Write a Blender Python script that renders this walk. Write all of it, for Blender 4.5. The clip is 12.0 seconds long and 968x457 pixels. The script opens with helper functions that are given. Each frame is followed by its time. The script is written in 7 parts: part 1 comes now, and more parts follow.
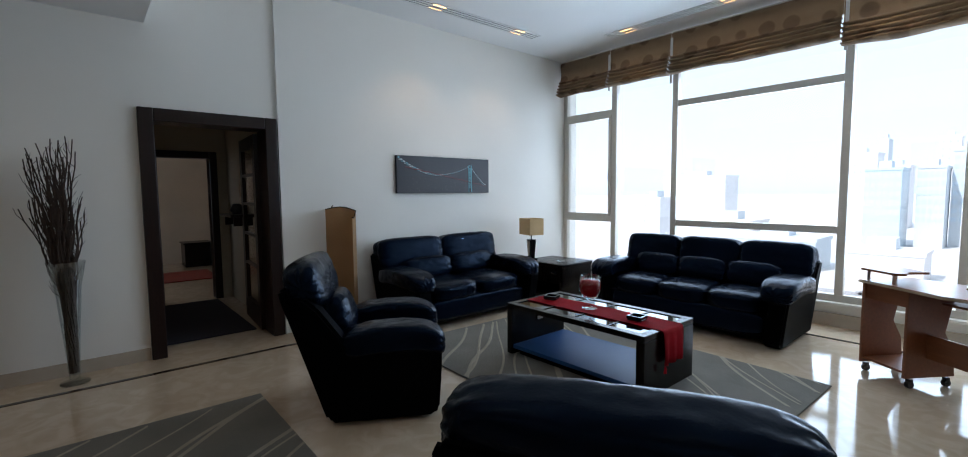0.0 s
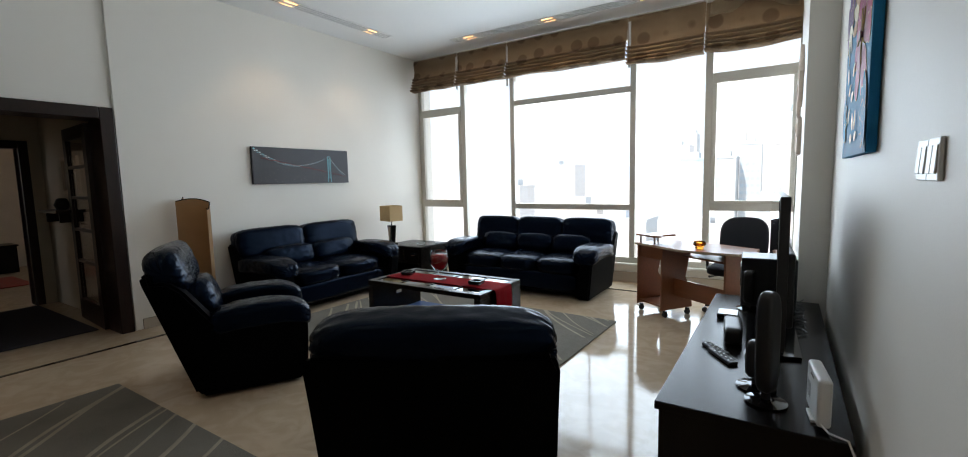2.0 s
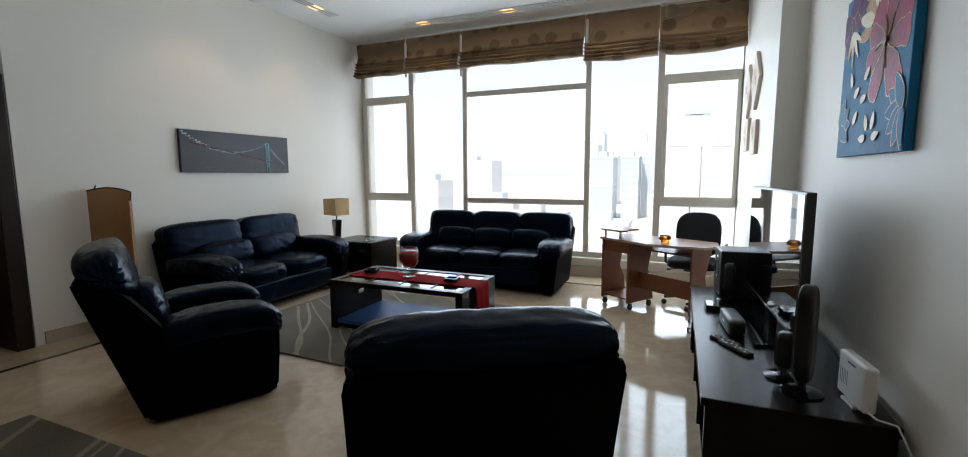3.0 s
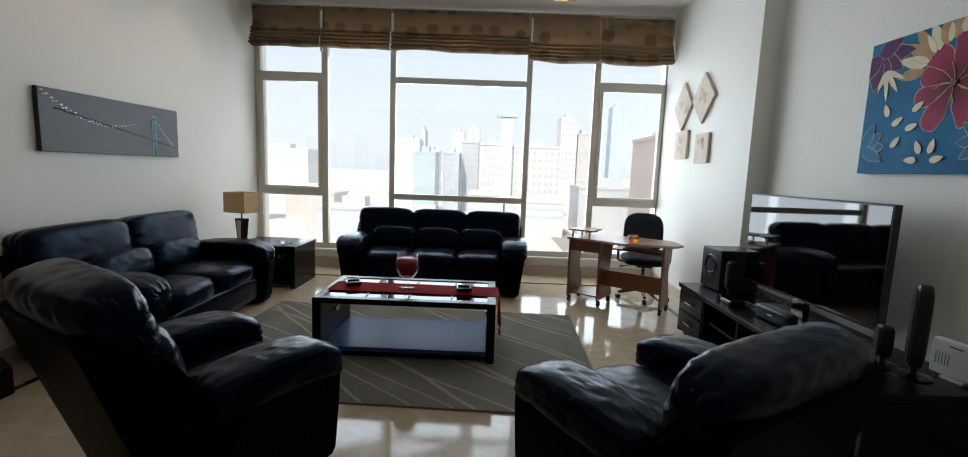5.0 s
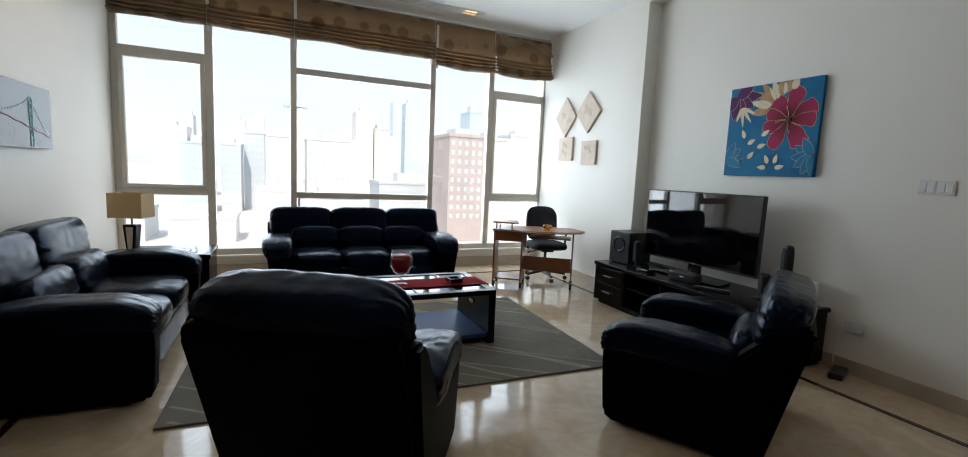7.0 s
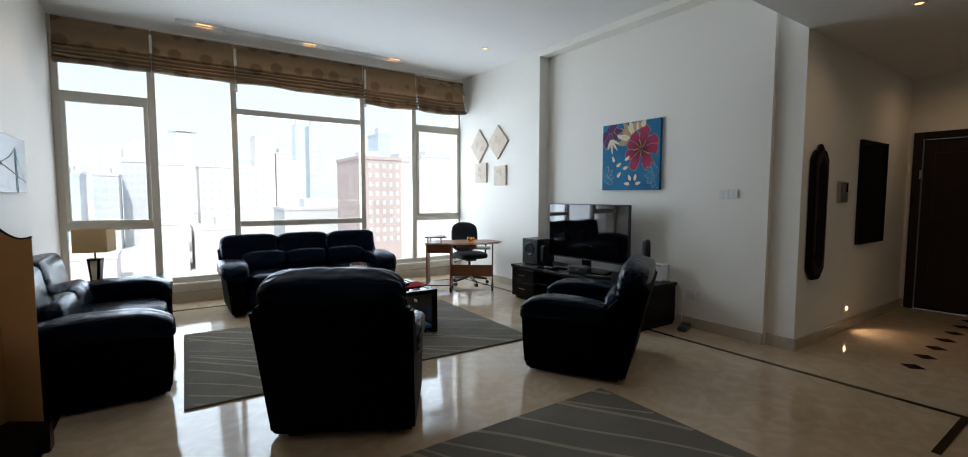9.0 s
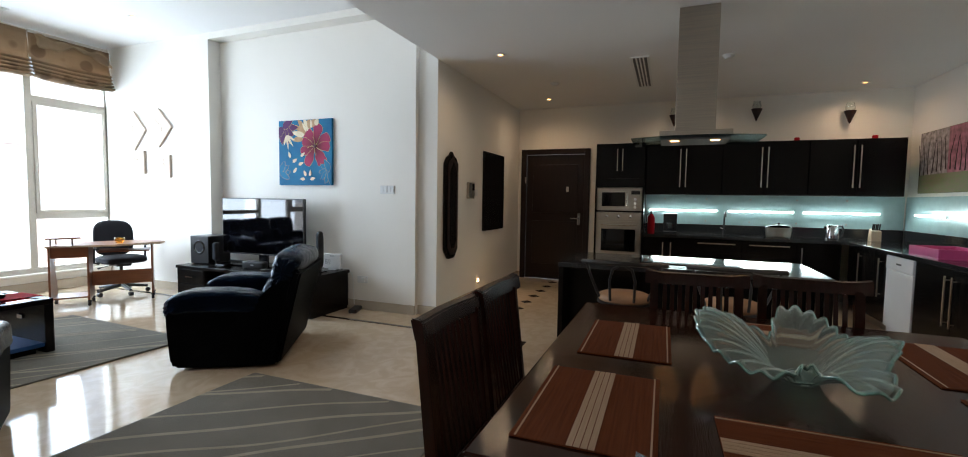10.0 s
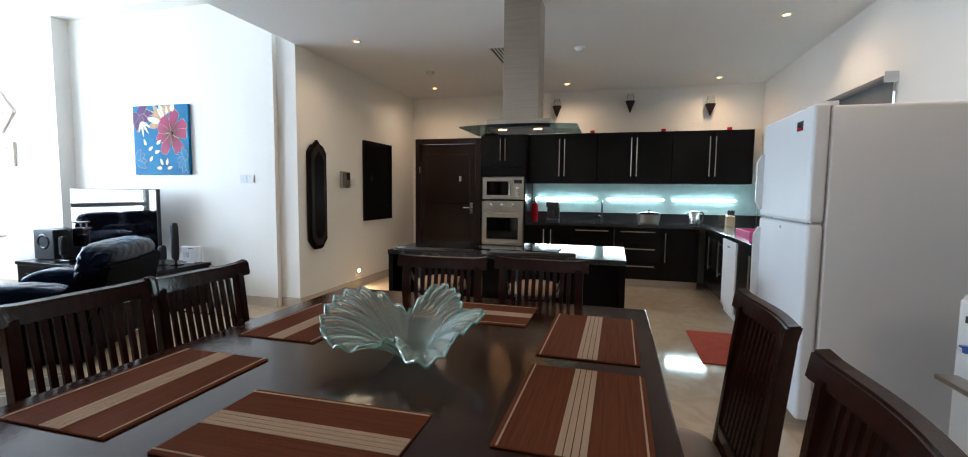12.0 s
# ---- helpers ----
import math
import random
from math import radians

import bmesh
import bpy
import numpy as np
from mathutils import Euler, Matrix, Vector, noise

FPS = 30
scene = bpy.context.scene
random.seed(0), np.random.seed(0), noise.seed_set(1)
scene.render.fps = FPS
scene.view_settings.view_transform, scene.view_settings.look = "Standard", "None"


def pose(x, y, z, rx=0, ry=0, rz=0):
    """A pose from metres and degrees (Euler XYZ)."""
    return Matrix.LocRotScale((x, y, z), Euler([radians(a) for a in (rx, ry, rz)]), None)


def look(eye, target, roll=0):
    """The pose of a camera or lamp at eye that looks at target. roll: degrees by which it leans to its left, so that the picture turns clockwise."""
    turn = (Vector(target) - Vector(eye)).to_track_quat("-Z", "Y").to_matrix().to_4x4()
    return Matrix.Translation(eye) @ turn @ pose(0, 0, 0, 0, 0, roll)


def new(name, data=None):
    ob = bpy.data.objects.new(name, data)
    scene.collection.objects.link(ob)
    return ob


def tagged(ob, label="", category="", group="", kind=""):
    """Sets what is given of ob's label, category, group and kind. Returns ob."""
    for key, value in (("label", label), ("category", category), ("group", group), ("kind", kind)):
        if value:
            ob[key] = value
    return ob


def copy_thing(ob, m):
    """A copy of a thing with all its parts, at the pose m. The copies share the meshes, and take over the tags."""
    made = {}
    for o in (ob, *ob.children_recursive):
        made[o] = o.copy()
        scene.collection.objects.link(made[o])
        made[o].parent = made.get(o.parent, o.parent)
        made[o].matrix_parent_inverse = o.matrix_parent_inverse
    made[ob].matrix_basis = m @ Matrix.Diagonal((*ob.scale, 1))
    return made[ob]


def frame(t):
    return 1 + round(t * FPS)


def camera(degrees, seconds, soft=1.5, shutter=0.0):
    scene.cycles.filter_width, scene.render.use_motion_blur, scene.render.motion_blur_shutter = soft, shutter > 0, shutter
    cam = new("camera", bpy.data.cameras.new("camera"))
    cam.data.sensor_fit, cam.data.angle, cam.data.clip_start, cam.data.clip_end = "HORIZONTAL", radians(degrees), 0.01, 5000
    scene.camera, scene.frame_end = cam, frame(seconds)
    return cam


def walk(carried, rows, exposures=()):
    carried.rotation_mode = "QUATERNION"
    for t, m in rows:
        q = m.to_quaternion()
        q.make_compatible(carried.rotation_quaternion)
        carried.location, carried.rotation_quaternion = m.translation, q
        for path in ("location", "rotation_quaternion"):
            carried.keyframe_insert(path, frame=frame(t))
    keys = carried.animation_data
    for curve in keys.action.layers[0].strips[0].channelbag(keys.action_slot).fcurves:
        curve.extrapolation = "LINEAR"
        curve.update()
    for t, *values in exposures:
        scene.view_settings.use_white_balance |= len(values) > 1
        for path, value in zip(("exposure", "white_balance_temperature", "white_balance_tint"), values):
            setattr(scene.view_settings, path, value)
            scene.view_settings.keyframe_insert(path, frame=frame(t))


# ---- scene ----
cam = camera(92.5, 12.0, 1.0)
PATH = [
    (0, (-0.008, 0.368, 1.361), (-1.519, 1.669, 1.207), -0.5),
    (0.5, (0.17, 0.298, 1.349), (-1.02, 1.899, 1.207), -0.4),
    (1, (0.347, 0.147, 1.355), (-0.705, 1.84, 1.195), -0.3),
    (1.5, (0.456, 0.074, 1.352), (-0.562, 1.786, 1.17), -0.5),
    (2, (0.473, 0.015, 1.343), (-0.611, 1.683, 1.138), -1.3),
    (2.5, (0.249, -0.037, 1.339), (-0.686, 1.717, 1.119), -0.8),
    (3, (-0.052, -0.072, 1.331), (-0.82, 1.759, 1.099), -0.2),
    (5, (-1.589, -0.056, 1.342), (-1.612, 1.928, 1.094), 2.15),
    (5.5, (-1.998, -0.083, 1.336), (-1.743, 1.887, 1.103), 2.85),
    (6, (-2.38, -0.111, 1.307), (-2.066, 1.851, 1.078), 3.29),
    (6.5, (-2.726, -0.064, 1.308), (-2.159, 1.841, 1.088), 4.15),
    (7, (-3.059, -0.139, 1.324), (-2.248, 1.674, 1.09), 2.6),
    (8.8, (-3.681, -0.788, 1.337), (-2.649, 0.917, 1.169), 0.1),
    (9, (-3.683, -0.918, 1.347), (-2.55, 0.723, 1.205), 0.1),
    (9.5, (-3.669, -1.276, 1.359), (-2.146, 0.012, 1.217), 0.34),
    (10, (-3.641, -1.50, 1.27), (-1.786, -0.764, 1.147), 0.9),
    (10.5, (-3.642, -1.673, 1.283), (-1.685, -1.276, 1.16), 1.4),
    (11, (-3.666, -1.922, 1.284), (-1.701, -1.578, 1.144), 1.4),
    (11.3, (-3.595, -2.061, 1.255), (-1.624, -1.754, 1.111), 1.1),
    (11.5, (-3.541, -2.143, 1.242), (-1.569, -1.839, 1.092), 1.1),
    (12, (-3.365, -2.395, 1.256), (-1.446, -1.855, 1.098), 0.6),
]
walk(cam, [(t, look(eye, target, roll)) for t, eye, target, roll in PATH],
     exposures=[(0, 0.82, 6480, 14), (1, 0.86, 7050, 15), (2, 0.88, 7450, 15), (3, 0.74, 7450, 15), (5.5, 0.45, 7750, 15), (7, 0.65, 7600, 15), (9.0, 0.68, 7350, 15),
                (9.5, 0.82, 7350, 15), (10.0, 1.72, 7100, 15), (10.5, 2.30, 6950, 15), (11.0, 2.29, 6800, 14), (11.5, 2.50, 6650, 14), (12, 2.47, 6550, 14)])

# ---------------------------------------------------------------- world and light
world = bpy.data.worlds.new("sky")
scene.world = world
world.use_nodes = True
wn = world.node_tree
sky = wn.nodes.new("ShaderNodeTexSky")
sky.sky_type = "NISHITA"
sky.sun_disc = False
sky.sun_elevation = radians(47)
sky.sun_rotation = radians(197)
sky.dust_density = 0.9
sky.air_density = 1.0
# bright desert haze evens out the sky
haze = wn.nodes.new("ShaderNodeMix")
haze.data_type = "RGBA"
haze.inputs[0].default_value = 0.88
haze.inputs[7].default_value = (3.9, 5.0, 6.3, 1)
wn.links.new(sky.outputs[0], haze.inputs[6])
wn.links.new(haze.outputs[2], wn.nodes["Background"].inputs[0])
wn.nodes["Background"].inputs[1].default_value = 0.15

sun = new("sun", bpy.data.lights.new("sun", "SUN"))
sun.data.energy, sun.data.angle, sun.data.color = 2.6, radians(0.5), (1.0, 0.97, 0.93)
# the sun stands high behind the building, so the facades opposite are lit
sun.matrix_world = look((0, 0, 0), (0.24, 0.80, -0.9))

# added lamps for daylight through the window wall, turned to brighten the television wall
for wx in (-3.65, -2.45, -1.25, -0.05):
    win_light = new("window_daylight", bpy.data.lights.new("window_daylight", "AREA"))
    win_light.data.shape, win_light.data.size, win_light.data.size_y = "RECTANGLE", 1.1, 2.3
    win_light.data.energy, win_light.data.color = 26.0, (0.585, 0.80, 1.02)
    win_light.matrix_world = look((wx, 6.36, 1.6), (wx + 1.35, 3.36, 1.27))


def lamp_spot(x, y, z, watts, color, target, angle=80, soft=0.6):
    ob = new("lamp_light", bpy.data.lights.new("lamp_light", "SPOT"))
    ob.data.energy, ob.data.color, ob.data.shadow_soft_size = watts, color, 0.03
    ob.data.spot_size, ob.data.spot_blend = radians(angle), soft
    ob.matrix_world = look((x, y, z), target)
    return ob


WARM = (1.0, 0.77, 0.53)

# ---------------------------------------------------------------- materials


def material(name, color, rough=0.5, metal=0.0, color2=None, scale=8.0, mix=0.5, bump=0.0, bump_scale=60.0,
             stretch=(1, 1, 1), spec=0.5, rough_var=0.0, fine=0.0, coat=0.0, crease=0.0, sheen_tint=None):
    """Principled surface with colour variation at two scales, relief and gloss variation."""
    m = bpy.data.materials.new(name)
    m.use_nodes = True
    n, l = m.node_tree.nodes, m.node_tree.links
    b = n["Principled BSDF"]
    b.inputs["Roughness"].default_value = rough
    b.inputs["Metallic"].default_value = metal
    b.inputs["Specular IOR Level"].default_value = spec
    b.inputs["Coat Weight"].default_value = coat
    b.inputs["Coat Roughness"].default_value = 0.18
    co = n.new("ShaderNodeTexCoord")
    mp = n.new("ShaderNodeMapping")
    mp.inputs["Scale"].default_value = stretch
    l.new(co.outputs["Object"], mp.inputs[0])
    c2 = color2 or tuple(c * 0.8 for c in color)
    t1 = n.new("ShaderNodeTexNoise")
    t1.inputs["Scale"].default_value, t1.inputs["Detail"].default_value = scale, 6.0
    l.new(mp.outputs[0], t1.inputs["Vector"])
    ramp = n.new("ShaderNodeValToRGB")
    ramp.color_ramp.elements[0].position = 0.5 - 0.5 * (1 - mix)
    ramp.color_ramp.elements[1].position = 0.5 + 0.5 * (1 - mix)
    ramp.color_ramp.elements[0].color = (*c2, 1)
    ramp.color_ramp.elements[1].color = (*color, 1)
    l.new(t1.outputs[0], ramp.inputs[0])
    out = ramp.outputs[0]
    t2 = n.new("ShaderNodeTexNoise")
    t2.inputs["Scale"].default_value, t2.inputs["Detail"].default_value = bump_scale, 4.0
    l.new(mp.outputs[0], t2.inputs["Vector"])
    if fine:
        mx = n.new("ShaderNodeMix")
        mx.data_type, mx.blend_type = "RGBA", "OVERLAY"
        mx.inputs[0].default_value = fine
        l.new(out, mx.inputs[6])
        l.new(t2.outputs[0], mx.inputs[7])
        out = mx.outputs[2]
    l.new(out, b.inputs["Base Color"])
    if bump:
        bp = n.new("ShaderNodeBump")
        bp.inputs["Strength"].default_value, bp.inputs["Distance"].default_value = bump, 0.01
        l.new(t2.outputs[0], bp.inputs["Height"])
        l.new(bp.outputs[0], b.inputs["Normal"])
        if crease:
            t3 = n.new("ShaderNodeTexNoise")
            t3.inputs["Scale"].default_value, t3.inputs["Detail"].default_value, t3.inputs["Distortion"].default_value = 14.0, 5.0, 2.2
            l.new(co.outputs["Object"], t3.inputs["Vector"])
            bq = n.new("ShaderNodeBump")
            bq.inputs["Strength"].default_value, bq.inputs["Distance"].default_value = crease, 0.03
            l.new(t3.outputs[0], bq.inputs["Height"])
            l.new(bq.outputs[0], bp.inputs["Normal"])
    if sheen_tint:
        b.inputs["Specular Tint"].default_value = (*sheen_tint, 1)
    if rough_var:
        mr = n.new("ShaderNodeMapRange")
        mr.inputs["To Min"].default_value, mr.inputs["To Max"].default_value = rough - rough_var, rough + rough_var
        l.new(t1.outputs[0], mr.inputs[0])
        l.new(mr.outputs[0], b.inputs["Roughness"])
    return m


def glow(name, color, strength):
    m = bpy.data.materials.new(name)
    m.use_nodes = True
    b = m.node_tree.nodes["Principled BSDF"]
    b.inputs["Base Color"].default_value = (*color, 1)
    b.inputs["Emission Color"].default_value = (*color, 1)
    b.inputs["Emission Strength"].default_value = strength
    return m


def pane_glass(name, tint=(1, 1, 1), gloss=0.05):
    """Clear sheet: straight view through it, with a faint mirror."""
    m = bpy.data.materials.new(name)
    m.use_nodes = True
    n, l = m.node_tree.nodes, m.node_tree.links
    tr, gl, mx, lw, mul = (n.new(k) for k in ("ShaderNodeBsdfTransparent", "ShaderNodeBsdfGlossy", "ShaderNodeMixShader",
                                               "ShaderNodeLayerWeight", "ShaderNodeMath"))
    tr.inputs[0].default_value = (*tint, 1)
    gl.inputs["Roughness"].default_value = 0.02
    lw.inputs[0].default_value = 0.2
    mul.operation, mul.use_clamp = "MULTIPLY_ADD", True
    mul.inputs[1].default_value, mul.inputs[2].default_value = 0.4, gloss
    l.new(lw.outputs["Fresnel"], mul.inputs[0])
    l.new(mul.outputs[0], mx.inputs[0])
    l.new(tr.outputs[0], mx.inputs[1])
    l.new(gl.outputs[0], mx.inputs[2])
    l.new(mx.outputs[0], n["Material Output"].inputs[0])
    return m


def solid_glass(name, color, rough=0.05, clear=0.96):
    m = bpy.data.materials.new(name)
    m.use_nodes = True
    b = m.node_tree.nodes["Principled BSDF"]
    b.inputs["Base Color"].default_value = (*color, 1)
    b.inputs["Roughness"].default_value = rough
    b.inputs["IOR"].default_value = 1.45
    b.inputs["Transmission Weight"].default_value = clear
    return m


M_WALL = material("white_wall_paint", (0.85, 0.812, 0.745), 0.55, color2=(0.81, 0.772, 0.705), scale=1.5, mix=0.3, bump=0.08, bump_scale=160)
M_CEIL = material("ceiling_paint", (0.84, 0.83, 0.81), 0.7, color2=(0.80, 0.79, 0.77), scale=1.0, mix=0.3, bump=0.04, bump_scale=120)
M_BEIGE = material("warm_wall_paint", (0.62, 0.52, 0.40), 0.6, scale=2.0, mix=0.3, bump=0.05)
M_BASE = material("beige_stone_skirting", (0.56, 0.48, 0.38), 0.25, color2=(0.48, 0.40, 0.31), scale=5, mix=0.4)
M_STRIP = material("dark_brown_marble", (0.035, 0.020, 0.012), 0.12, color2=(0.06, 0.035, 0.02), scale=20, mix=0.5)
M_FRAME = material("champagne_aluminium", (0.66, 0.62, 0.54), 0.42, 0.1, color2=(0.61, 0.57, 0.50), scale=30, mix=0.4)
M_WENGE = material("dark_wenge_wood", (0.0065, 0.0045, 0.004), 0.26, color2=(0.0035, 0.0027, 0.0025), scale=10, mix=0.4, bump=0.004, bump_scale=60,
                   stretch=(6, 6, 1), rough_var=0.02, spec=0.18)
M_DOORWOOD = material("dark_brown_door_wood", (0.024, 0.0105, 0.0075), 0.32, color2=(0.013, 0.006, 0.0045), scale=6, mix=0.4, bump=0.06, bump_scale=40,
                      stretch=(8, 8, 0.6), rough_var=0.06, spec=0.3)
M_DINING = material("dark_mahogany", (0.036, 0.0092, 0.0042), 0.095, color2=(0.018, 0.0052, 0.0028), scale=7, mix=0.4, bump=0.04, bump_scale=40,
                    stretch=(0.7, 9, 9), rough_var=0.03, spec=0.27, coat=0.0)
M_CHAIR = material("mahogany_chair_wood", (0.026, 0.0068, 0.0040), 0.22, color2=(0.012, 0.0038, 0.0026), scale=9, mix=0.4, bump=0.05, bump_scale=50,
                   stretch=(4, 4, 0.8), rough_var=0.05, spec=0.22)
M_CHERRY = material("cherry_desk_laminate", (0.26, 0.088, 0.034), 0.33, color2=(0.19, 0.060, 0.023), scale=5, mix=0.4, bump=0.03, bump_scale=40,
                    stretch=(1.2, 10, 10))
M_PALEWOOD = material("pale_desk_laminate", (0.52, 0.38, 0.25), 0.35, color2=(0.45, 0.32, 0.20), scale=6, mix=0.4, stretch=(1, 8, 8))
# blue of window light on black leather is put into base colour and sheen
M_LEATHER = material("black_leather_sky_sheen", (0.0013, 0.0029, 0.0078), 0.26, color2=(0.0020, 0.0040, 0.0102), scale=4, mix=0.45, bump=0.09, bump_scale=120,
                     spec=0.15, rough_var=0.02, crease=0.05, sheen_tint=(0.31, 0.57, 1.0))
# same leather for sides, backs and bases, darker, duller and without the tint
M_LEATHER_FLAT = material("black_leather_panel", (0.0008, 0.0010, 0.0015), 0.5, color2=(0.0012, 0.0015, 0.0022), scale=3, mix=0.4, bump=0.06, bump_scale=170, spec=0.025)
M_RUG = material("grey_wool_rug", (0.225, 0.212, 0.182), 0.95, color2=(0.160, 0.151, 0.130), scale=3, mix=0.5, bump=0.7, bump_scale=260, spec=0.1, fine=0.5)
M_RUGLINE = material("pale_rug_yarn", (0.42, 0.38, 0.30), 0.95, color2=(0.32, 0.29, 0.22), scale=6, mix=0.5, bump=0.7, bump_scale=260, spec=0.1)
M_CHROME = material("chrome", (0.75, 0.75, 0.75), 0.14, 1.0, mix=0.3)
# tan base colour carries the warm reflection on the hood's steel
M_STEEL = material("brushed_steel", (0.54, 0.47, 0.39), 0.28, 1.0, color2=(0.41, 0.375, 0.335), scale=3, mix=0.4, stretch=(1, 1, 40))
M_BLACK = material("black_plastic", (0.012, 0.012, 0.013), 0.35, color2=(0.018, 0.018, 0.019), scale=20, mix=0.4)
M_GLOSSBLACK = material("gloss_black_plastic", (0.006, 0.006, 0.007), 0.08, mix=0.3)
M_SCREEN = material("dark_screen_glass", (0.002, 0.002, 0.003), 0.04, mix=0.3, spec=0.42)
M_TVSCREEN = material("glossy_tv_screen", (0.002, 0.002, 0.003), 0.03, mix=0.3, spec=0.95)
M_GRANITE = material("black_granite", (0.012, 0.012, 0.013), 0.10, color2=(0.035, 0.035, 0.037), scale=90, mix=0.75)
M_WHITEPL = material("white_plastic", (0.74, 0.74, 0.72), 0.32, color2=(0.70, 0.70, 0.68), scale=6, mix=0.4)
M_FRIDGE = material("white_enamel", (0.76, 0.77, 0.78), 0.5, spec=0.2, color2=(0.72, 0.73, 0.74), scale=3, mix=0.4, bump=0.03, bump_scale=220)
M_FRIDGESIDE = material("pale_grey_enamel", (0.78, 0.79, 0.80), 0.45, color2=(0.74, 0.75, 0.76), scale=2, mix=0.4, bump=0.05, bump_scale=240)
M_RED = material("red_satin_cloth", (0.50, 0.008, 0.016), 0.8, color2=(0.38, 0.005, 0.012), scale=12, mix=0.5, bump=0.25, bump_scale=220, spec=0.12)
M_REDBEADS = material("red_glass_beads", (0.38, 0.008, 0.012), 0.2, color2=(0.22, 0.004, 0.006), scale=60, mix=0.5, bump=0.6, bump_scale=90)
M_LAMPSHADE = material("parchment_lampshade", (0.66, 0.46, 0.24), 0.8, color2=(0.58, 0.38, 0.18), scale=6, mix=0.4, bump=0.15, bump_scale=180)
M_PARCH = material("tan_parchment", (0.52, 0.33, 0.17), 0.75, color2=(0.42, 0.25, 0.12), scale=3, mix=0.5, bump=0.2, bump_scale=90)
M_TWIG = material("dry_brown_twig", (0.065, 0.036, 0.022), 0.85, color2=(0.028, 0.016, 0.010), scale=30, mix=0.5, bump=0.4, bump_scale=90)
M_MAT = material("brown_woven_placemat", (0.195, 0.053, 0.019), 0.9, color2=(0.120, 0.031, 0.011), scale=5, mix=0.5, bump=0.6, bump_scale=60, stretch=(1, 30, 1), spec=0.12)
M_MATLIGHT = material("cream_woven_stripe", (0.58, 0.40, 0.27), 0.9, color2=(0.46, 0.31, 0.20), scale=8, mix=0.5, bump=0.6, bump_scale=60, stretch=(1, 30, 1))
M_PINK = material("pink_plastic", (0.72, 0.09, 0.28), 0.35, mix=0.3)
M_REDMAT = material("red_floor_mat", (0.55, 0.085, 0.045), 0.9, color2=(0.45, 0.06, 0.03), scale=10, mix=0.5, bump=0.5, bump_scale=200)
M_TEAL = material("frosted_splashback_glass", (0.44, 0.62, 0.62), 0.22, mix=0.3)
M_BLUEBOTTLE = solid_glass("blue_bottle_plastic", (0.16, 0.32, 0.58), 0.12)
M_AQUA = solid_glass("aqua_art_glass", (0.75, 0.93, 0.88), 0.05, 0.90)
M_AQUARIM = solid_glass("green_glass_edge", (0.36, 0.78, 0.67), 0.12, 0.8)
# reflected sky on the dark shelf is put into this blue base colour
M_SHELF = material("sky_blue_satin_shelf", (0.020, 0.070, 0.190), 0.36, color2=(0.024, 0.080, 0.210), scale=3, mix=0.4, spec=0.12)
M_CLEAR = pane_glass("clear_glass", (0.95, 0.97, 0.97), 0.03)
M_PANE = pane_glass("window_glass")
M_HOODGLASS = pane_glass("smoked_hood_glass", (0.50, 0.60, 0.62), 0.03)
M_MIRROR = material("mirror_silver", (0.85, 0.87, 0.88), 0.02, 1.0, mix=0.2)
M_AMBER = solid_glass("amber_glass", (0.85, 0.30, 0.03), 0.08)
M_GREYFAB = material("grey_roller_fabric", (0.16, 0.155, 0.15), 0.8, bump=0.2, bump_scale=250)
M_FABRIC = material("black_seat_fabric", (0.015, 0.017, 0.024), 0.9, bump=0.4, bump_scale=220)
M_SEATPAD = material("tan_seat_vinyl", (0.40, 0.22, 0.115), 0.5, color2=(0.33, 0.175, 0.09), bump=0.1)
M_CREAMPL = material("cream_plaster", (0.70, 0.58, 0.48), 0.7, color2=(0.61, 0.49, 0.39), scale=14, mix=0.5, bump=0.3, bump_scale=40)
M_PRESSED = material("pressed_leaf_plaster", (0.62, 0.49, 0.38), 0.7, color2=(0.55, 0.42, 0.32), scale=14, mix=0.5)
M_DARKRUG = material("dark_violet_rug", (0.030, 0.026, 0.036), 0.95, bump=0.6, bump_scale=220)
M_REDRUG = material("red_pattern_rug", (0.32, 0.035, 0.025), 0.95, color2=(0.18, 0.05, 0.03), scale=14, mix=0.6, bump=0.5, bump_scale=200)
G_WARM = glow("warm_lamp_glow", (1.0, 0.50, 0.17), 3.5)
G_LED = glow("cool_led_tube", (0.72, 0.95, 1.0), 3.2)


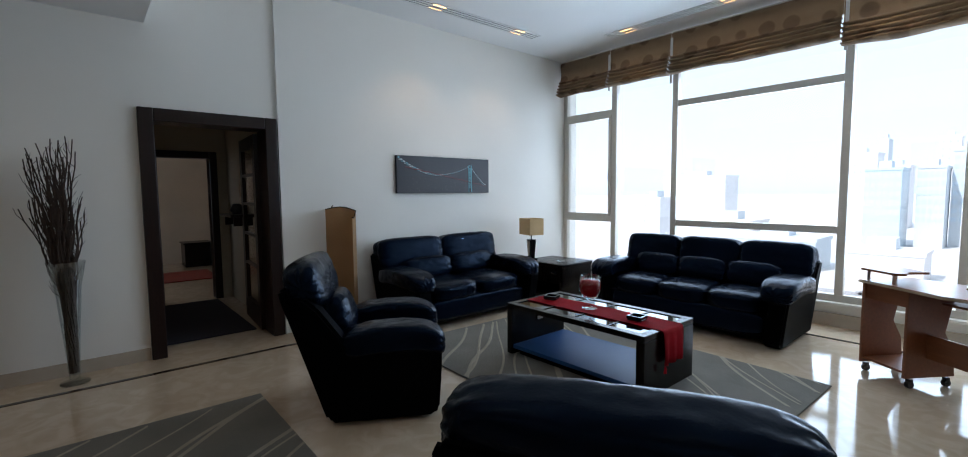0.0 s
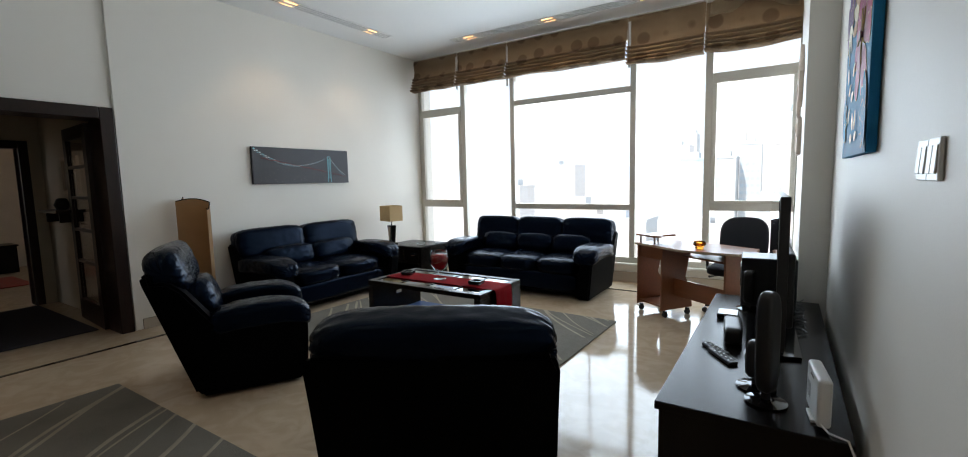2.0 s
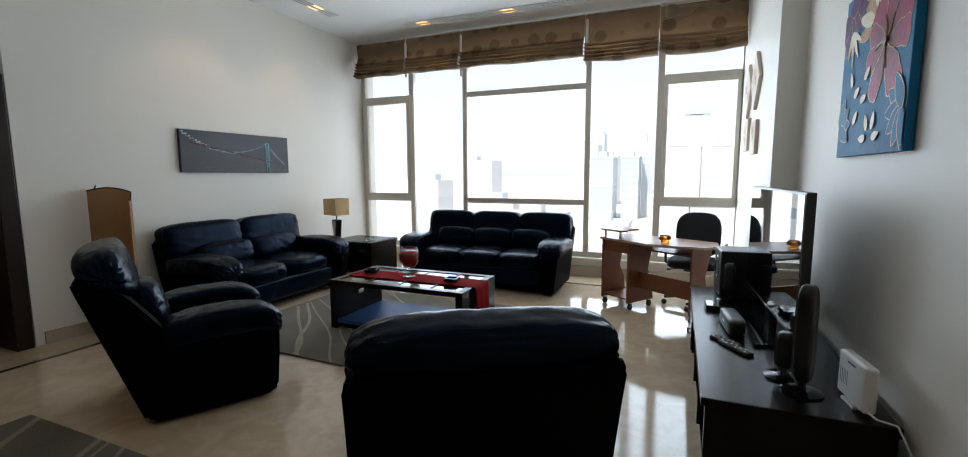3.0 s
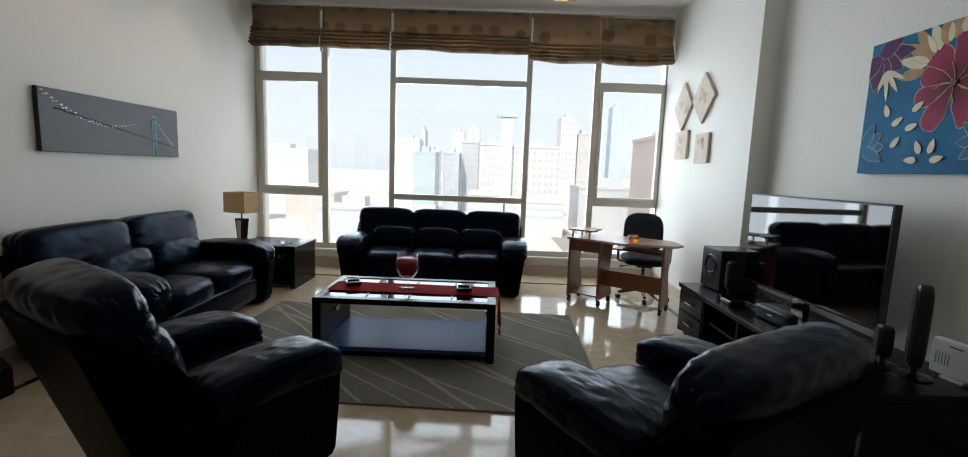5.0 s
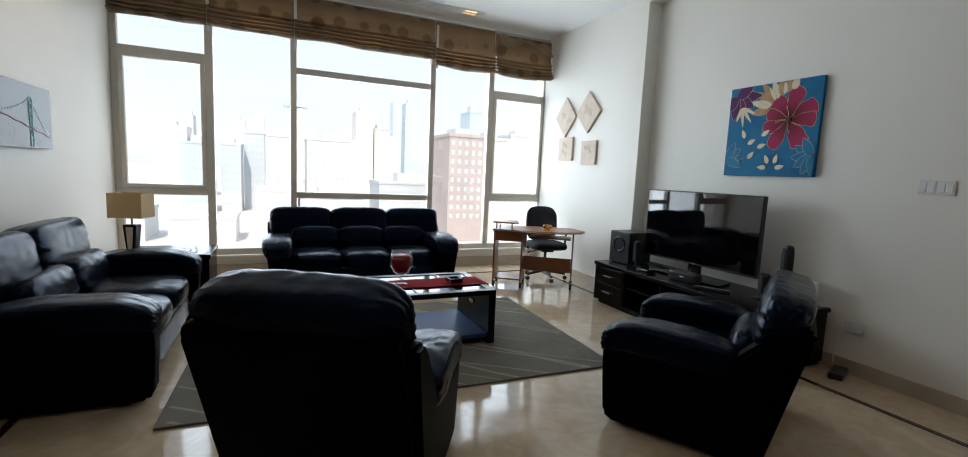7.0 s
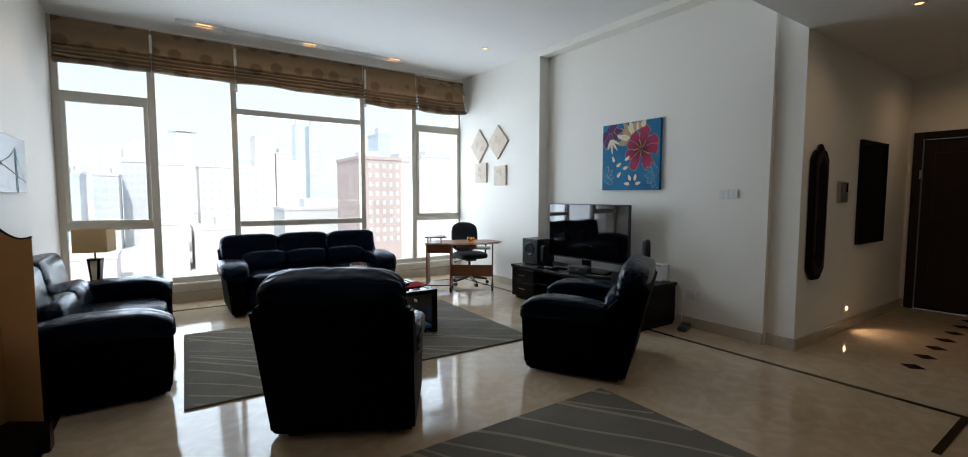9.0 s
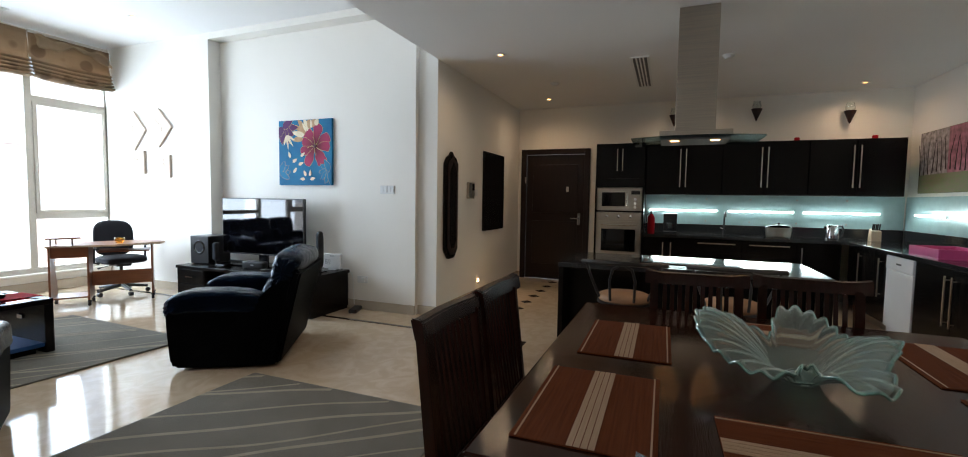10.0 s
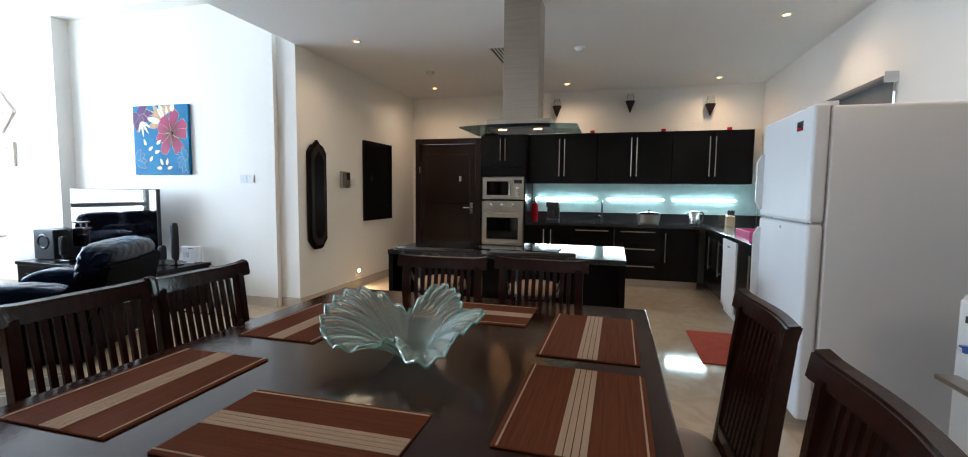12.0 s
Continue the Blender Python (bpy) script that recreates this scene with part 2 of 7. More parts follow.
def floor_marble():
    m = material("cream_polished_marble", (0.63, 0.50, 0.365), 0.09, color2=(0.53, 0.415, 0.30), scale=1.6, mix=0.35, spec=0.7)
    n, l = m.node_tree.nodes, m.node_tree.links
    b = n["Principled BSDF"]
    co = n["Texture Coordinate"]
    # fine fossil veins and clouds
    v = n.new("ShaderNodeTexNoise")
    v.inputs["Scale"].default_value, v.inputs["Detail"].default_value, v.inputs["Distortion"].default_value = 5.0, 9.0, 1.8
    l.new(co.outputs["Object"], v.inputs["Vector"])
    r = n.new("ShaderNodeValToRGB")
    r.color_ramp.elements[0].position, r.color_ramp.elements[1].position = 0.42, 0.62
    r.color_ramp.elements[0].color, r.color_ramp.elements[1].color = (0.86, 0.84, 0.80, 1), (1, 1, 1, 1)
    l.new(v.outputs[0], r.inputs[0])
    mx = n.new("ShaderNodeMix")
    mx.data_type, mx.blend_type = "RGBA", "MULTIPLY"
    mx.inputs[0].default_value = 0.8
    l.new(n["Color Ramp"].outputs[0], mx.inputs[6])
    l.new(r.outputs[0], mx.inputs[7])
    l.new(mx.outputs[2], b.inputs["Base Color"])
    mr = n.new("ShaderNodeMapRange")
    mr.inputs["To Min"].default_value, mr.inputs["To Max"].default_value = 0.04, 0.12
    l.new(v.outputs[0], mr.inputs[0])
    l.new(mr.outputs[0], b.inputs["Roughness"])
    return m


M_FLOOR = floor_marble()


def blind_fabric():
    """Gold-brown woven cloth with large round dots."""
    m = material("gold_dotted_blind_cloth", (0.37, 0.26, 0.165), 0.75, color2=(0.285, 0.195, 0.12), scale=5, mix=0.4, bump=0.2, bump_scale=240)
    n, l = m.node_tree.nodes, m.node_tree.links
    b = n["Principled BSDF"]
    vo = n.new("ShaderNodeTexVoronoi")
    vo.inputs["Scale"].default_value, vo.inputs["Randomness"].default_value = 3.7, 0.3
    sep = n.new("ShaderNodeMapping")
    sep.inputs["Scale"].default_value = (1, 0.0, 1)
    l.new(n["Texture Coordinate"].outputs["Object"], sep.inputs[0])
    l.new(sep.outputs[0], vo.inputs["Vector"])
    r = n.new("ShaderNodeValToRGB")
    r.color_ramp.elements[0].position, r.color_ramp.elements[1].position = 0.25, 0.32
    r.color_ramp.elements[0].color, r.color_ramp.elements[1].color = (0.50, 0.43, 0.38, 1), (1, 1, 1, 1)
    l.new(vo.outputs["Distance"], r.inputs[0])
    mx = n.new("ShaderNodeMix")
    mx.data_type, mx.blend_type = "RGBA", "MULTIPLY"
    mx.inputs[0].default_value = 0.75
    l.new(n["Color Ramp"].outputs[0], mx.inputs[6])
    l.new(r.outputs[0], mx.inputs[7])
    l.new(mx.outputs[2], b.inputs["Base Color"])
    return m


M_BLIND = blind_fabric()
M_BLINDBACK = material("pale_blind_lining", (0.52, 0.39, 0.26), 0.8, color2=(0.44, 0.32, 0.20), scale=9, mix=0.5, bump=0.2, bump_scale=240)

# ---------------------------------------------------------------- building helpers


def link(name, bm, mat, smooth=False):
    me = bpy.data.meshes.new(name)
    bm.to_mesh(me)
    bm.free()
    if mat:
        me.materials.append(mat)
    if smooth:
        for p in me.polygons:
            p.use_smooth = True
    return new(name, me)


def part(name, bm, mat, parent, label="", smooth=False):
    ob = link(name, bm, mat, smooth)
    ob.parent = parent
    return tagged(ob, label)


def thing(name, m, label, category, group=""):
    ob = new(name)
    ob.empty_display_size = 0.1
    ob.matrix_basis = m
    return tagged(ob, label, category, group)


def solo(name, bm, mat, label, category, group="", kind="", smooth=False):
    return tagged(link(name, bm, mat, smooth), label, category, group, kind)


def struct(name, bm, mat, label, category):
    return solo(name, bm, mat, label, category, kind="structure")


def add_box(bm, x0, x1, y0, y1, z0, z1, bevel=0.0, seg=2):
    r = bmesh.ops.create_cube(bm, size=1.0)
    vs = r["verts"]
    for v in vs:
        v.co = Vector(((x0 + x1) / 2 + v.co.x * (x1 - x0), (y0 + y1) / 2 + v.co.y * (y1 - y0), (z0 + z1) / 2 + v.co.z * (z1 - z0)))
    if bevel:
        es = {e for v in vs for e in v.link_edges}
        bmesh.ops.bevel(bm, geom=list(es), offset=bevel, segments=seg, affect="EDGES", profile=0.5)
    return bm


def box(x0, x1, y0, y1, z0, z1, bevel=0.0, seg=2):
    return add_box(bmesh.new(), min(x0, x1), max(x0, x1), min(y0, y1), max(y0, y1), min(z0, z1), max(z0, z1), bevel, seg)


def boxes(*dims, bevel=0.0):
    bm = bmesh.new()
    for d in dims:
        add_box(bm, *d, bevel=bevel)
    return bm


def lathe(profile, seg=32):
    """Turned solid from (radius, height) pairs."""
    bm = bmesh.new()
    rings = []
    for r, z in profile:
        if r < 1e-5:
            rings.append([bm.verts.new((0, 0, z))])
        else:
            rings.append([bm.verts.new((r * math.cos(2 * math.pi * k / seg), r * math.sin(2 * math.pi * k / seg), z)) for k in range(seg)])
    for a, b in zip(rings, rings[1:]):
        for k in range(seg):
            q = (k + 1) % seg
            if len(a) == 1 and len(b) == 1:
                continue
            if len(a) == 1:
                bm.faces.new((a[0], b[q], b[k]))
            elif len(b) == 1:
                bm.faces.new((a[k], a[q], b[0]))
            else:
                bm.faces.new((a[k], a[q], b[q], b[k]))
    bmesh.ops.recalc_face_normals(bm, faces=bm.faces[:])
    return bm


def moved(bm, m):
    bm.transform(m)
    return bm


def add_tube(bm, pts, radii, seg=8, caps=True):
    """Round bar through points; radii is a number or a list."""
    pts = [Vector(p) for p in pts]
    if not hasattr(radii, "__len__"):
        radii = [radii] * len(pts)
    rings, up = [], None
    for i, p in enumerate(pts):
        d = (pts[min(i + 1, len(pts) - 1)] - pts[max(i - 1, 0)]).normalized()
        if up is None:
            up = d.orthogonal().normalized()
        side = d.cross(up)
        side = side.normalized() if side.length > 1e-6 else d.orthogonal().normalized()
        up = side.cross(d).normalized()
        rings.append([bm.verts.new(p + radii[i] * (math.cos(2 * math.pi * k / seg) * side + math.sin(2 * math.pi * k / seg) * up)) for k in range(seg)])
    for a, b in zip(rings, rings[1:]):
        for k in range(seg):
            q = (k + 1) % seg
            bm.faces.new((a[k], a[q], b[q], b[k]))
    if caps:
        bm.faces.new(rings[0][::-1])
        bm.faces.new(rings[-1])
    return bm


def tube(pts, radii, seg=8):
    return add_tube(bmesh.new(), pts, radii, seg)


def slab(outline, depth, axis="z", at=0.0, bevel=0.0):
    """A board with the given outline, of some thickness along an axis."""
    bm = bmesh.new()
    put = {"z": lambda a, b, c: (a, b, c), "y": lambda a, b, c: (a, c, b), "x": lambda a, b, c: (c, a, b)}[axis]
    low = [bm.verts.new(put(a, b, at)) for a, b in outline]
    top = [bm.verts.new(put(a, b, at + depth)) for a, b in outline]
    bm.faces.new(low)
    bm.faces.new(top[::-1])
    n = len(outline)
    for k in range(n):
        bm.faces.new((low[k], top[k], top[(k + 1) % n], low[(k + 1) % n]))
    bmesh.ops.recalc_face_normals(bm, faces=bm.faces[:])
    if bevel:
        bmesh.ops.bevel(bm, geom=bm.edges[:], offset=bevel, segments=2, affect="EDGES")
    return bm


def pillow(cx, cy, cz, sx, sy, sz, p=4.0, seg=14, wrinkle=0.006, seed=0.0, droop=0.0, tilt=0.0, gather=0.0, ends="x"):
    """Stuffed upholstery block: a rounded box with soft folds. tilt in degrees about x."""
    bm = bmesh.new()
    n = seg + 1
    cache = {}

    def vert(c):
        key = (round(c[0], 4), round(c[1], 4), round(c[2], 4))
        if key not in cache:
            v = Vector(c)
            d = (abs(v.x) ** p + abs(v.y) ** p + abs(v.z) ** p) ** (1 / p)
            q = v / d
            w = noise.noise(Vector((q.x * sx * 9 + seed, q.y * sy * 9, q.z * sz * 9))) + 0.6 * noise.noise(Vector((q.x * sx * 24, q.y * sy * 13 + seed, q.z * sz * 24)))
            co = Vector((q.x * sx / 2, q.y * sy / 2, q.z * sz / 2))
            co += q.normalized() * w * wrinkle
            if gather:
                # leather gathered towards the sewn ends
                far, ang = (q.x, math.atan2(q.z, q.y)) if ends == "x" else (q.y, math.atan2(q.z, q.x))
                co += q.normalized() * gather * min(1.0, abs(far)) ** 4 * math.sin(ang * 11 + 2.5 * w + seed)
            co.z -= droop * (q.y * 0.5 + 0.5) ** 2 * sz
            cache[key] = bm.verts.new(co)
        return cache[key]

    ticks = [math.tan((-1 + 2 * k / seg) * math.pi / 4) for k in range(n)]
    for ax in range(3):
        for s in (-1.0, 1.0):
            for i in range(seg):
                for j in range(seg):
                    quad = []
                    for a, b in ((i, j), (i + 1, j), (i + 1, j + 1), (i, j + 1)):
                        c = [0, 0, 0]
                        c[ax], c[(ax + 1) % 3], c[(ax + 2) % 3] = s, ticks[a], ticks[b]
                        quad.append(vert(c))
                    bm.faces.new(quad if s > 0 else quad[::-1])
    bm.transform(Matrix.Translation((cx, cy, cz)) @ pose(0, 0, 0, tilt))
    return bm


def wall_with_holes(axis, at0, at1, a0, a1, z0, z1, holes):
    """A wall across axis between at0 and at1, from a0 to a1 along the other, with rectangular openings (a, b, low, high)."""
    bm = bmesh.new()
    xs = sorted({a0, a1, *[h[0] for h in holes], *[h[1] for h in holes]})
    for s, e in zip(xs, xs[1:]):
        mid = (s + e) / 2
        spans = [(z0, z1)]
        for h in holes:
            if h[0] < mid < h[1]:
                out = []
                for lo, hi in spans:
                    if lo < h[2]:
                        out.append((lo, min(hi, h[2])))
                    if hi > h[3]:
                        out.append((max(lo, h[3]), hi))
                spans = out
        for lo, hi in spans:
            if axis == "x":
                add_box(bm, at0, at1, s, e, lo, hi)
            else:
                add_box(bm, s, e, at0, at1, lo, hi)
    bmesh.ops.remove_doubles(bm, verts=bm.verts[:], dist=1e-4)
    return bm

# ---------------------------------------------------------------- the setting
XL, XR, XC, YW = -4.65, 0.74, 0.57, 6.03      # left wall, television wall, column face, window plane
YS, XK, ZH, ZK = -4.27, 3.70, 3.30, 2.743     # south wall, kitchen end wall, the two ceilings
YE = 0.81                                      # edge between high and low ceiling

struct("floor", box(-4.9, 3.95, -4.5, 6.25, -0.2, 0.0), M_FLOOR, "polished cream marble floor with soft veins", "floor")
struct("ceiling_living", box(-4.9, 1.2, YE, 6.3, ZH, ZH + 0.25), M_CEIL, "high white painted living room ceiling", "ceiling")
struct("ceiling_kitchen", box(-4.9, 3.95, -4.5, YE, ZK, ZH + 0.25), M_CEIL, "lower white ceiling over dining table and kitchen", "ceiling")

struct("wall_west_north", wall_with_holes("x", XL - 0.2, XL, 1.80, 6.3, 0, ZH, []), M_WALL, "white painted wall with the bridge picture", "wall")
struct("wall_west_south", wall_with_holes("x", XL - 0.2, XL - 0.03, -4.5, 1.80, 0, ZH, [(0.82, 1.69, 0, 1.99)]), M_WALL,
       "white painted wall with a dark wooden doorway", "wall")
struct("wall_south", wall_with_holes("y", YS - 0.2, YS, -4.9, 3.95, 0, ZK, [(0.62, 2.02, 1.0, 2.08)]), M_WALL,
       "white painted kitchen wall with a small window", "wall")
struct("wall_kitchen_east", wall_with_holes("x", XK, XK + 0.2, YS, YE, 0, ZK, [(-0.27, 0.68, 0, 2.02)]), M_WALL, "white wall behind the kitchen cabinets", "wall")
struct("wall_hall_north", box(1.04, 3.9, YE, YE + 0.2, 0, ZK), M_WALL, "white hall wall with a framed mirror", "wall")
struct("wall_television", box(XR, XR + 0.3, 1.04, 3.93, 0, ZH), M_WALL, "white recessed wall behind the television", "wall")
struct("wall_pilaster", box(0.80, XR + 0.3, YE, 1.04, 0, ZH), M_WALL, "white corner pilaster between living room and hall", "wall")
struct("trim_beam", box(XC, XR, 1.04, 3.93, 3.22, ZH), M_WALL, "shallow white beam over the television wall", "beam")
struct("wall_column", boxes((XC, XR + 0.3, 3.92, 5.98, 0, ZH), (0.603, XR + 0.3, 5.98, 6.3, 0, ZH)), M_WALL, "white column wall with plaster plaques", "wall")
struct("wall_window", boxes((XL, XC, 5.98, 6.25, 0, 0.24), (XL, XC, 6.0, 6.25, 3.10, ZH)), M_WALL, "low white wall under the windows", "wall")

# skirting
struct("baseboard", boxes((XL, XL + 0.016, 1.86, 5.96, 0, 0.10), (XL - 0.03, XL - 0.014, -4.27, 0.72, 0, 0.10)), M_BASE, "beige stone skirting", "baseboard")
struct("baseboard_window", box(XL + 0.02, XC - 0.02, 5.955, 5.979, 0, 0.13), M_BASE, "beige stone skirting under the windows", "baseboard")
struct("baseboard_east", boxes((XR - 0.016, XR, 1.04, 3.92, 0, 0.10), (XC - 0.016, XC, 3.91, 5.95, 0, 0.10), (0.784, 0.80, YE - 0.016, 1.03, 0, 0.10)), M_BASE,
       "beige stone skirting", "baseboard")
struct("baseboard_hall", boxes((0.81, 3.69, YE - 0.018, YE - 0.001, 0, 0.10), (XK - 0.016, XK - 0.001, 0.77, YE - 0.02, 0, 0.10)), M_BASE,
       "beige stone skirting in the hall", "baseboard")

# dark inlay strip that runs round the living floor
struct("trim_floor_inlay", boxes((-4.29, -4.25, -4.2, 5.50, 0.0, 0.004), (-4.25, 0.27, 5.46, 5.50, 0.0, 0.004), (0.27, 0.31, -0.36, 5.50, 0.0, 0.004),
                                 (-0.40, 0.27, -0.36, -0.32, 0.0, 0.004)),
       M_STRIP, "thin dark brown marble inlay strip in the floor", "floor trim")
for k in range(7):
    bm = slab([(0.075 * math.cos(a * math.pi / 4), 0.075 * math.sin(a * math.pi / 4)) for a in range(0, 8, 2)], 0.004)
    ob = solo("floor_inset", moved(bm, pose(1.15 + 0.38 * k, 0.10 + 0.008 * k, 0.0)), M_STRIP, "small dark diamond inset in the cream floor", "floor inset",
              "hall floor insets")


def window_wall():
    """Five bays of champagne aluminium; 1, 3 and 5 have transoms, 1 and 5 are casements."""
    XC = 0.602
    win = tagged(new("window_1"), "wide champagne aluminium window wall with five bays", "window", kind="structure")
    z0, z1 = 0.24, 3.10
    y0, y1 = 6.00, 6.07
    part("window_frame", boxes((XL, XC, y0, y1, z0, z0 + 0.075), (XL, XC, y0, y1, z1 - 0.06, z1), (XL, XL + 0.065, y0, y1, z0 + 0.075, z1 - 0.06),
                               (XC - 0.045, XC, y0, y1, z0 + 0.075, z1 - 0.06), bevel=0.004), M_FRAME, win)
    for x0, x1 in ((-3.795, -3.716), (-2.918, -2.849), (-1.19, -1.12), (-0.335, -0.258)):
        part("mullion", box(x0, x1, y0 - 0.012, y1, z0 + 0.076, z1 - 0.061, 0.005), M_FRAME, win)
    bays = ((XL + 0.065, -3.795), (-3.716, -2.918), (-2.849, -1.19), (-1.12, -0.335), (-0.258, XC - 0.045))
    for k, (x0, x1) in enumerate(bays):
        cuts = [z0 + 0.075, z1 - 0.06]
        if k % 2 == 0:
            lo, hi = (0.925, 2.405) if k == 2 else (0.935, 2.425)
            for z in (lo, hi):
                part("transom", box(x0 + 0.001, x1 - 0.001, y0 - 0.004, y1, z, z + 0.075, 0.004), M_FRAME, win)
            cuts = [cuts[0], lo, lo + 0.075, hi, hi + 0.075, cuts[1]]
        for a, b in zip(cuts[::2], cuts[1::2]):
            pn = part("pane", box(x0, x1, 6.03, 6.036, a, b), M_PANE, win)
            pn.visible_shadow = False
        if k in (0, 4):
            a, b = 1.011, 2.424
            sash = part("sash", boxes((x0 + 0.002, x1 - 0.002, y0 - 0.022, y0 + 0.03, a, a + 0.042), (x0 + 0.002, x1 - 0.002, y0 - 0.022, y0 + 0.03, b - 0.042, b),
                                      (x0 + 0.002, x0 + 0.046, y0 - 0.022, y0 + 0.03, a + 0.042, b - 0.042),
                                      (x1 - 0.046, x1 - 0.002, y0 - 0.022, y0 + 0.03, a + 0.042, b - 0.042), bevel=0.004), M_FRAME, win)
            hx = x1 - 0.022 if k == 0 else x0 + 0.022
            part("handle", boxes((hx - 0.012, hx + 0.012, y0 - 0.034, y0 - 0.0225, 1.60, 1.67), (hx - 0.009, hx + 0.009, y0 - 0.052, y0 - 0.035, 1.52, 1.65), bevel=0.003),
                 M_FRAME, sash, "metal casement handle")
    part("window_sill", box(XL + 0.005, XC - 0.005, 5.93, 5.999, 0.215, 0.245, 0.006), M_WALL, win, "white painted sill")
    return win


window_wall()


def roman_blind(x0, x1, ztop, zbot, seed, slack=0.0):
    """Raised roman blind: a flat head and a stack of soft folds."""
    rng = random.Random(seed)
    prof, z = [], ztop
    flat = zbot + 0.23
    prof.append((0.0, ztop))
    for k in range(1, 5):
        prof.append((0.012 * math.sin(k * 1.1 + seed), ztop + (flat - ztop) * k / 5))
    folds = 5
    h = (flat - zbot) / folds
    for k in range(folds):
        zz = flat - k * h
        depth = 0.050 + 0.014 * k
        prof += [(0.010 + 0.006 * k, zz), (depth, zz - 0.30 * h), (depth + 0.006, zz - 0.65 * h), (0.020 + 0.006 * k, zz - 0.97 * h)]
    prof.append((0.0, zbot + 0.004))
    n = max(12, int((x1 - x0) / 0.035))
    bm = bmesh.new()
    rows = []
    for i in range(n + 1):
        u = i / n
        x = x0 + (x1 - x0) * u
        row = []
        for j, (d, zz) in enumerate(prof):
            f = j / (len(prof) - 1)
            wob = noise.noise(Vector((x * 3.0 + seed * 7.1, j * 0.35, seed)))
            sag = -slack * math.sin(math.pi * u) * f
            dz = 0.016 * wob * f + sag
            row.append(bm.verts.new((x, -d - 0.022 * wob * f, zz + dz)))
        rows.append(row)
    for a, b in zip(rows, rows[1:]):
        for j in range(len(prof) - 1):
            bm.faces.new((a[j], a[j + 1], b[j + 1], b[j]))
    back = bmesh.ops.solidify(bm, geom=bm.faces[:], thickness=0.006)
    return bm


BLINDS = ((-4.60, -3.742, 2.765, 0.0), (-3.738, -2.882, 2.765, 0.0), (-2.878, -1.192, 2.765, 0.0), (-1.188, -0.332, 2.695, 0.012), (-0.328, 0.565, 2.70, 0.03))
for k, (x0, x1, zb, sl) in enumerate(BLINDS):
    th = thing("roman_blind", pose(0, 5.86, 0), "raised gold-brown dotted roman blind with stacked folds" if k < 4 else
               "raised gold-brown dotted roman blind, crumpled and slipping at its top", "window blind", "window blinds")
    part("cloth", roman_blind(x0, x1, 3.255 if k < 4 else 3.235, zb, k + 1.3, sl), M_BLIND, th, smooth=True)
    part("head_rail", box(x0 + 0.01, x1 - 0.01, 0.008, 0.045, 3.235, 3.275, 0.004), M_FRAME, th)
    if k == 4:
        bm = bmesh.new()
        rows = []
        for i in range(25):
            u = i / 24
            x = x0 + 0.05 + (x1 - x0 - 0.08) * u
            top = 3.225 + 0.012 * math.sin(u * 17) - 0.05 * u
            rows.append([bm.verts.new((x, -0.03 - (0.05 + 0.05 * abs(math.sin(u * 11 + j))) * j / 4, top - j * (0.030 + 0.014 * math.sin(u * 7 + 1)) + 0.012 * math.sin(u * 23 + j))) for j in range(5)])
        for a, b in zip(rows, rows[1:]):
            for j in range(4):
                bm.faces.new((a[j], a[j + 1], b[j + 1], b[j]))
        bmesh.ops.solidify(bm, geom=bm.faces[:], thickness=0.004)
        part("loose_hem", bm, M_BLINDBACK, th, "loose ruffled top hem", smooth=True)
for x in (-2.865, -1.16, -3.74):
    bm = boxes((x - 0.014, x + 0.014, 5.835, 5.845, 2.66 if x > -3 else 2.72, 3.2))
    solo("pull_cord", bm, M_WHITEPL, "white cord strip hanging between two blinds", "blind cord", "blind cords")


def door_frame_x(name, x0, x1, a0, a1, top, w, mat, label):
    """Frame round an opening in a wall across x: a0 to a1 is the clear opening."""
    d = tagged(new(name), label, "door", kind="structure")
    part("jamb", box(x0, x1, a0 - w, a0, 0, top + w, 0.006), mat, d)
    part("jamb", box(x0, x1, a1, a1 + w, 0, top + w, 0.006), mat, d)
    part("lintel", box(x0, x1, a0 + 0.001, a1 - 0.001, top, top + w, 0.006), mat, d)
    return d


d1 = door_frame_x("door_1", XL - 0.26, XL + 0.02, 0.83, 1.68, 1.965, 0.105, M_DOORWOOD, "dark brown wooden door frame, door standing open")


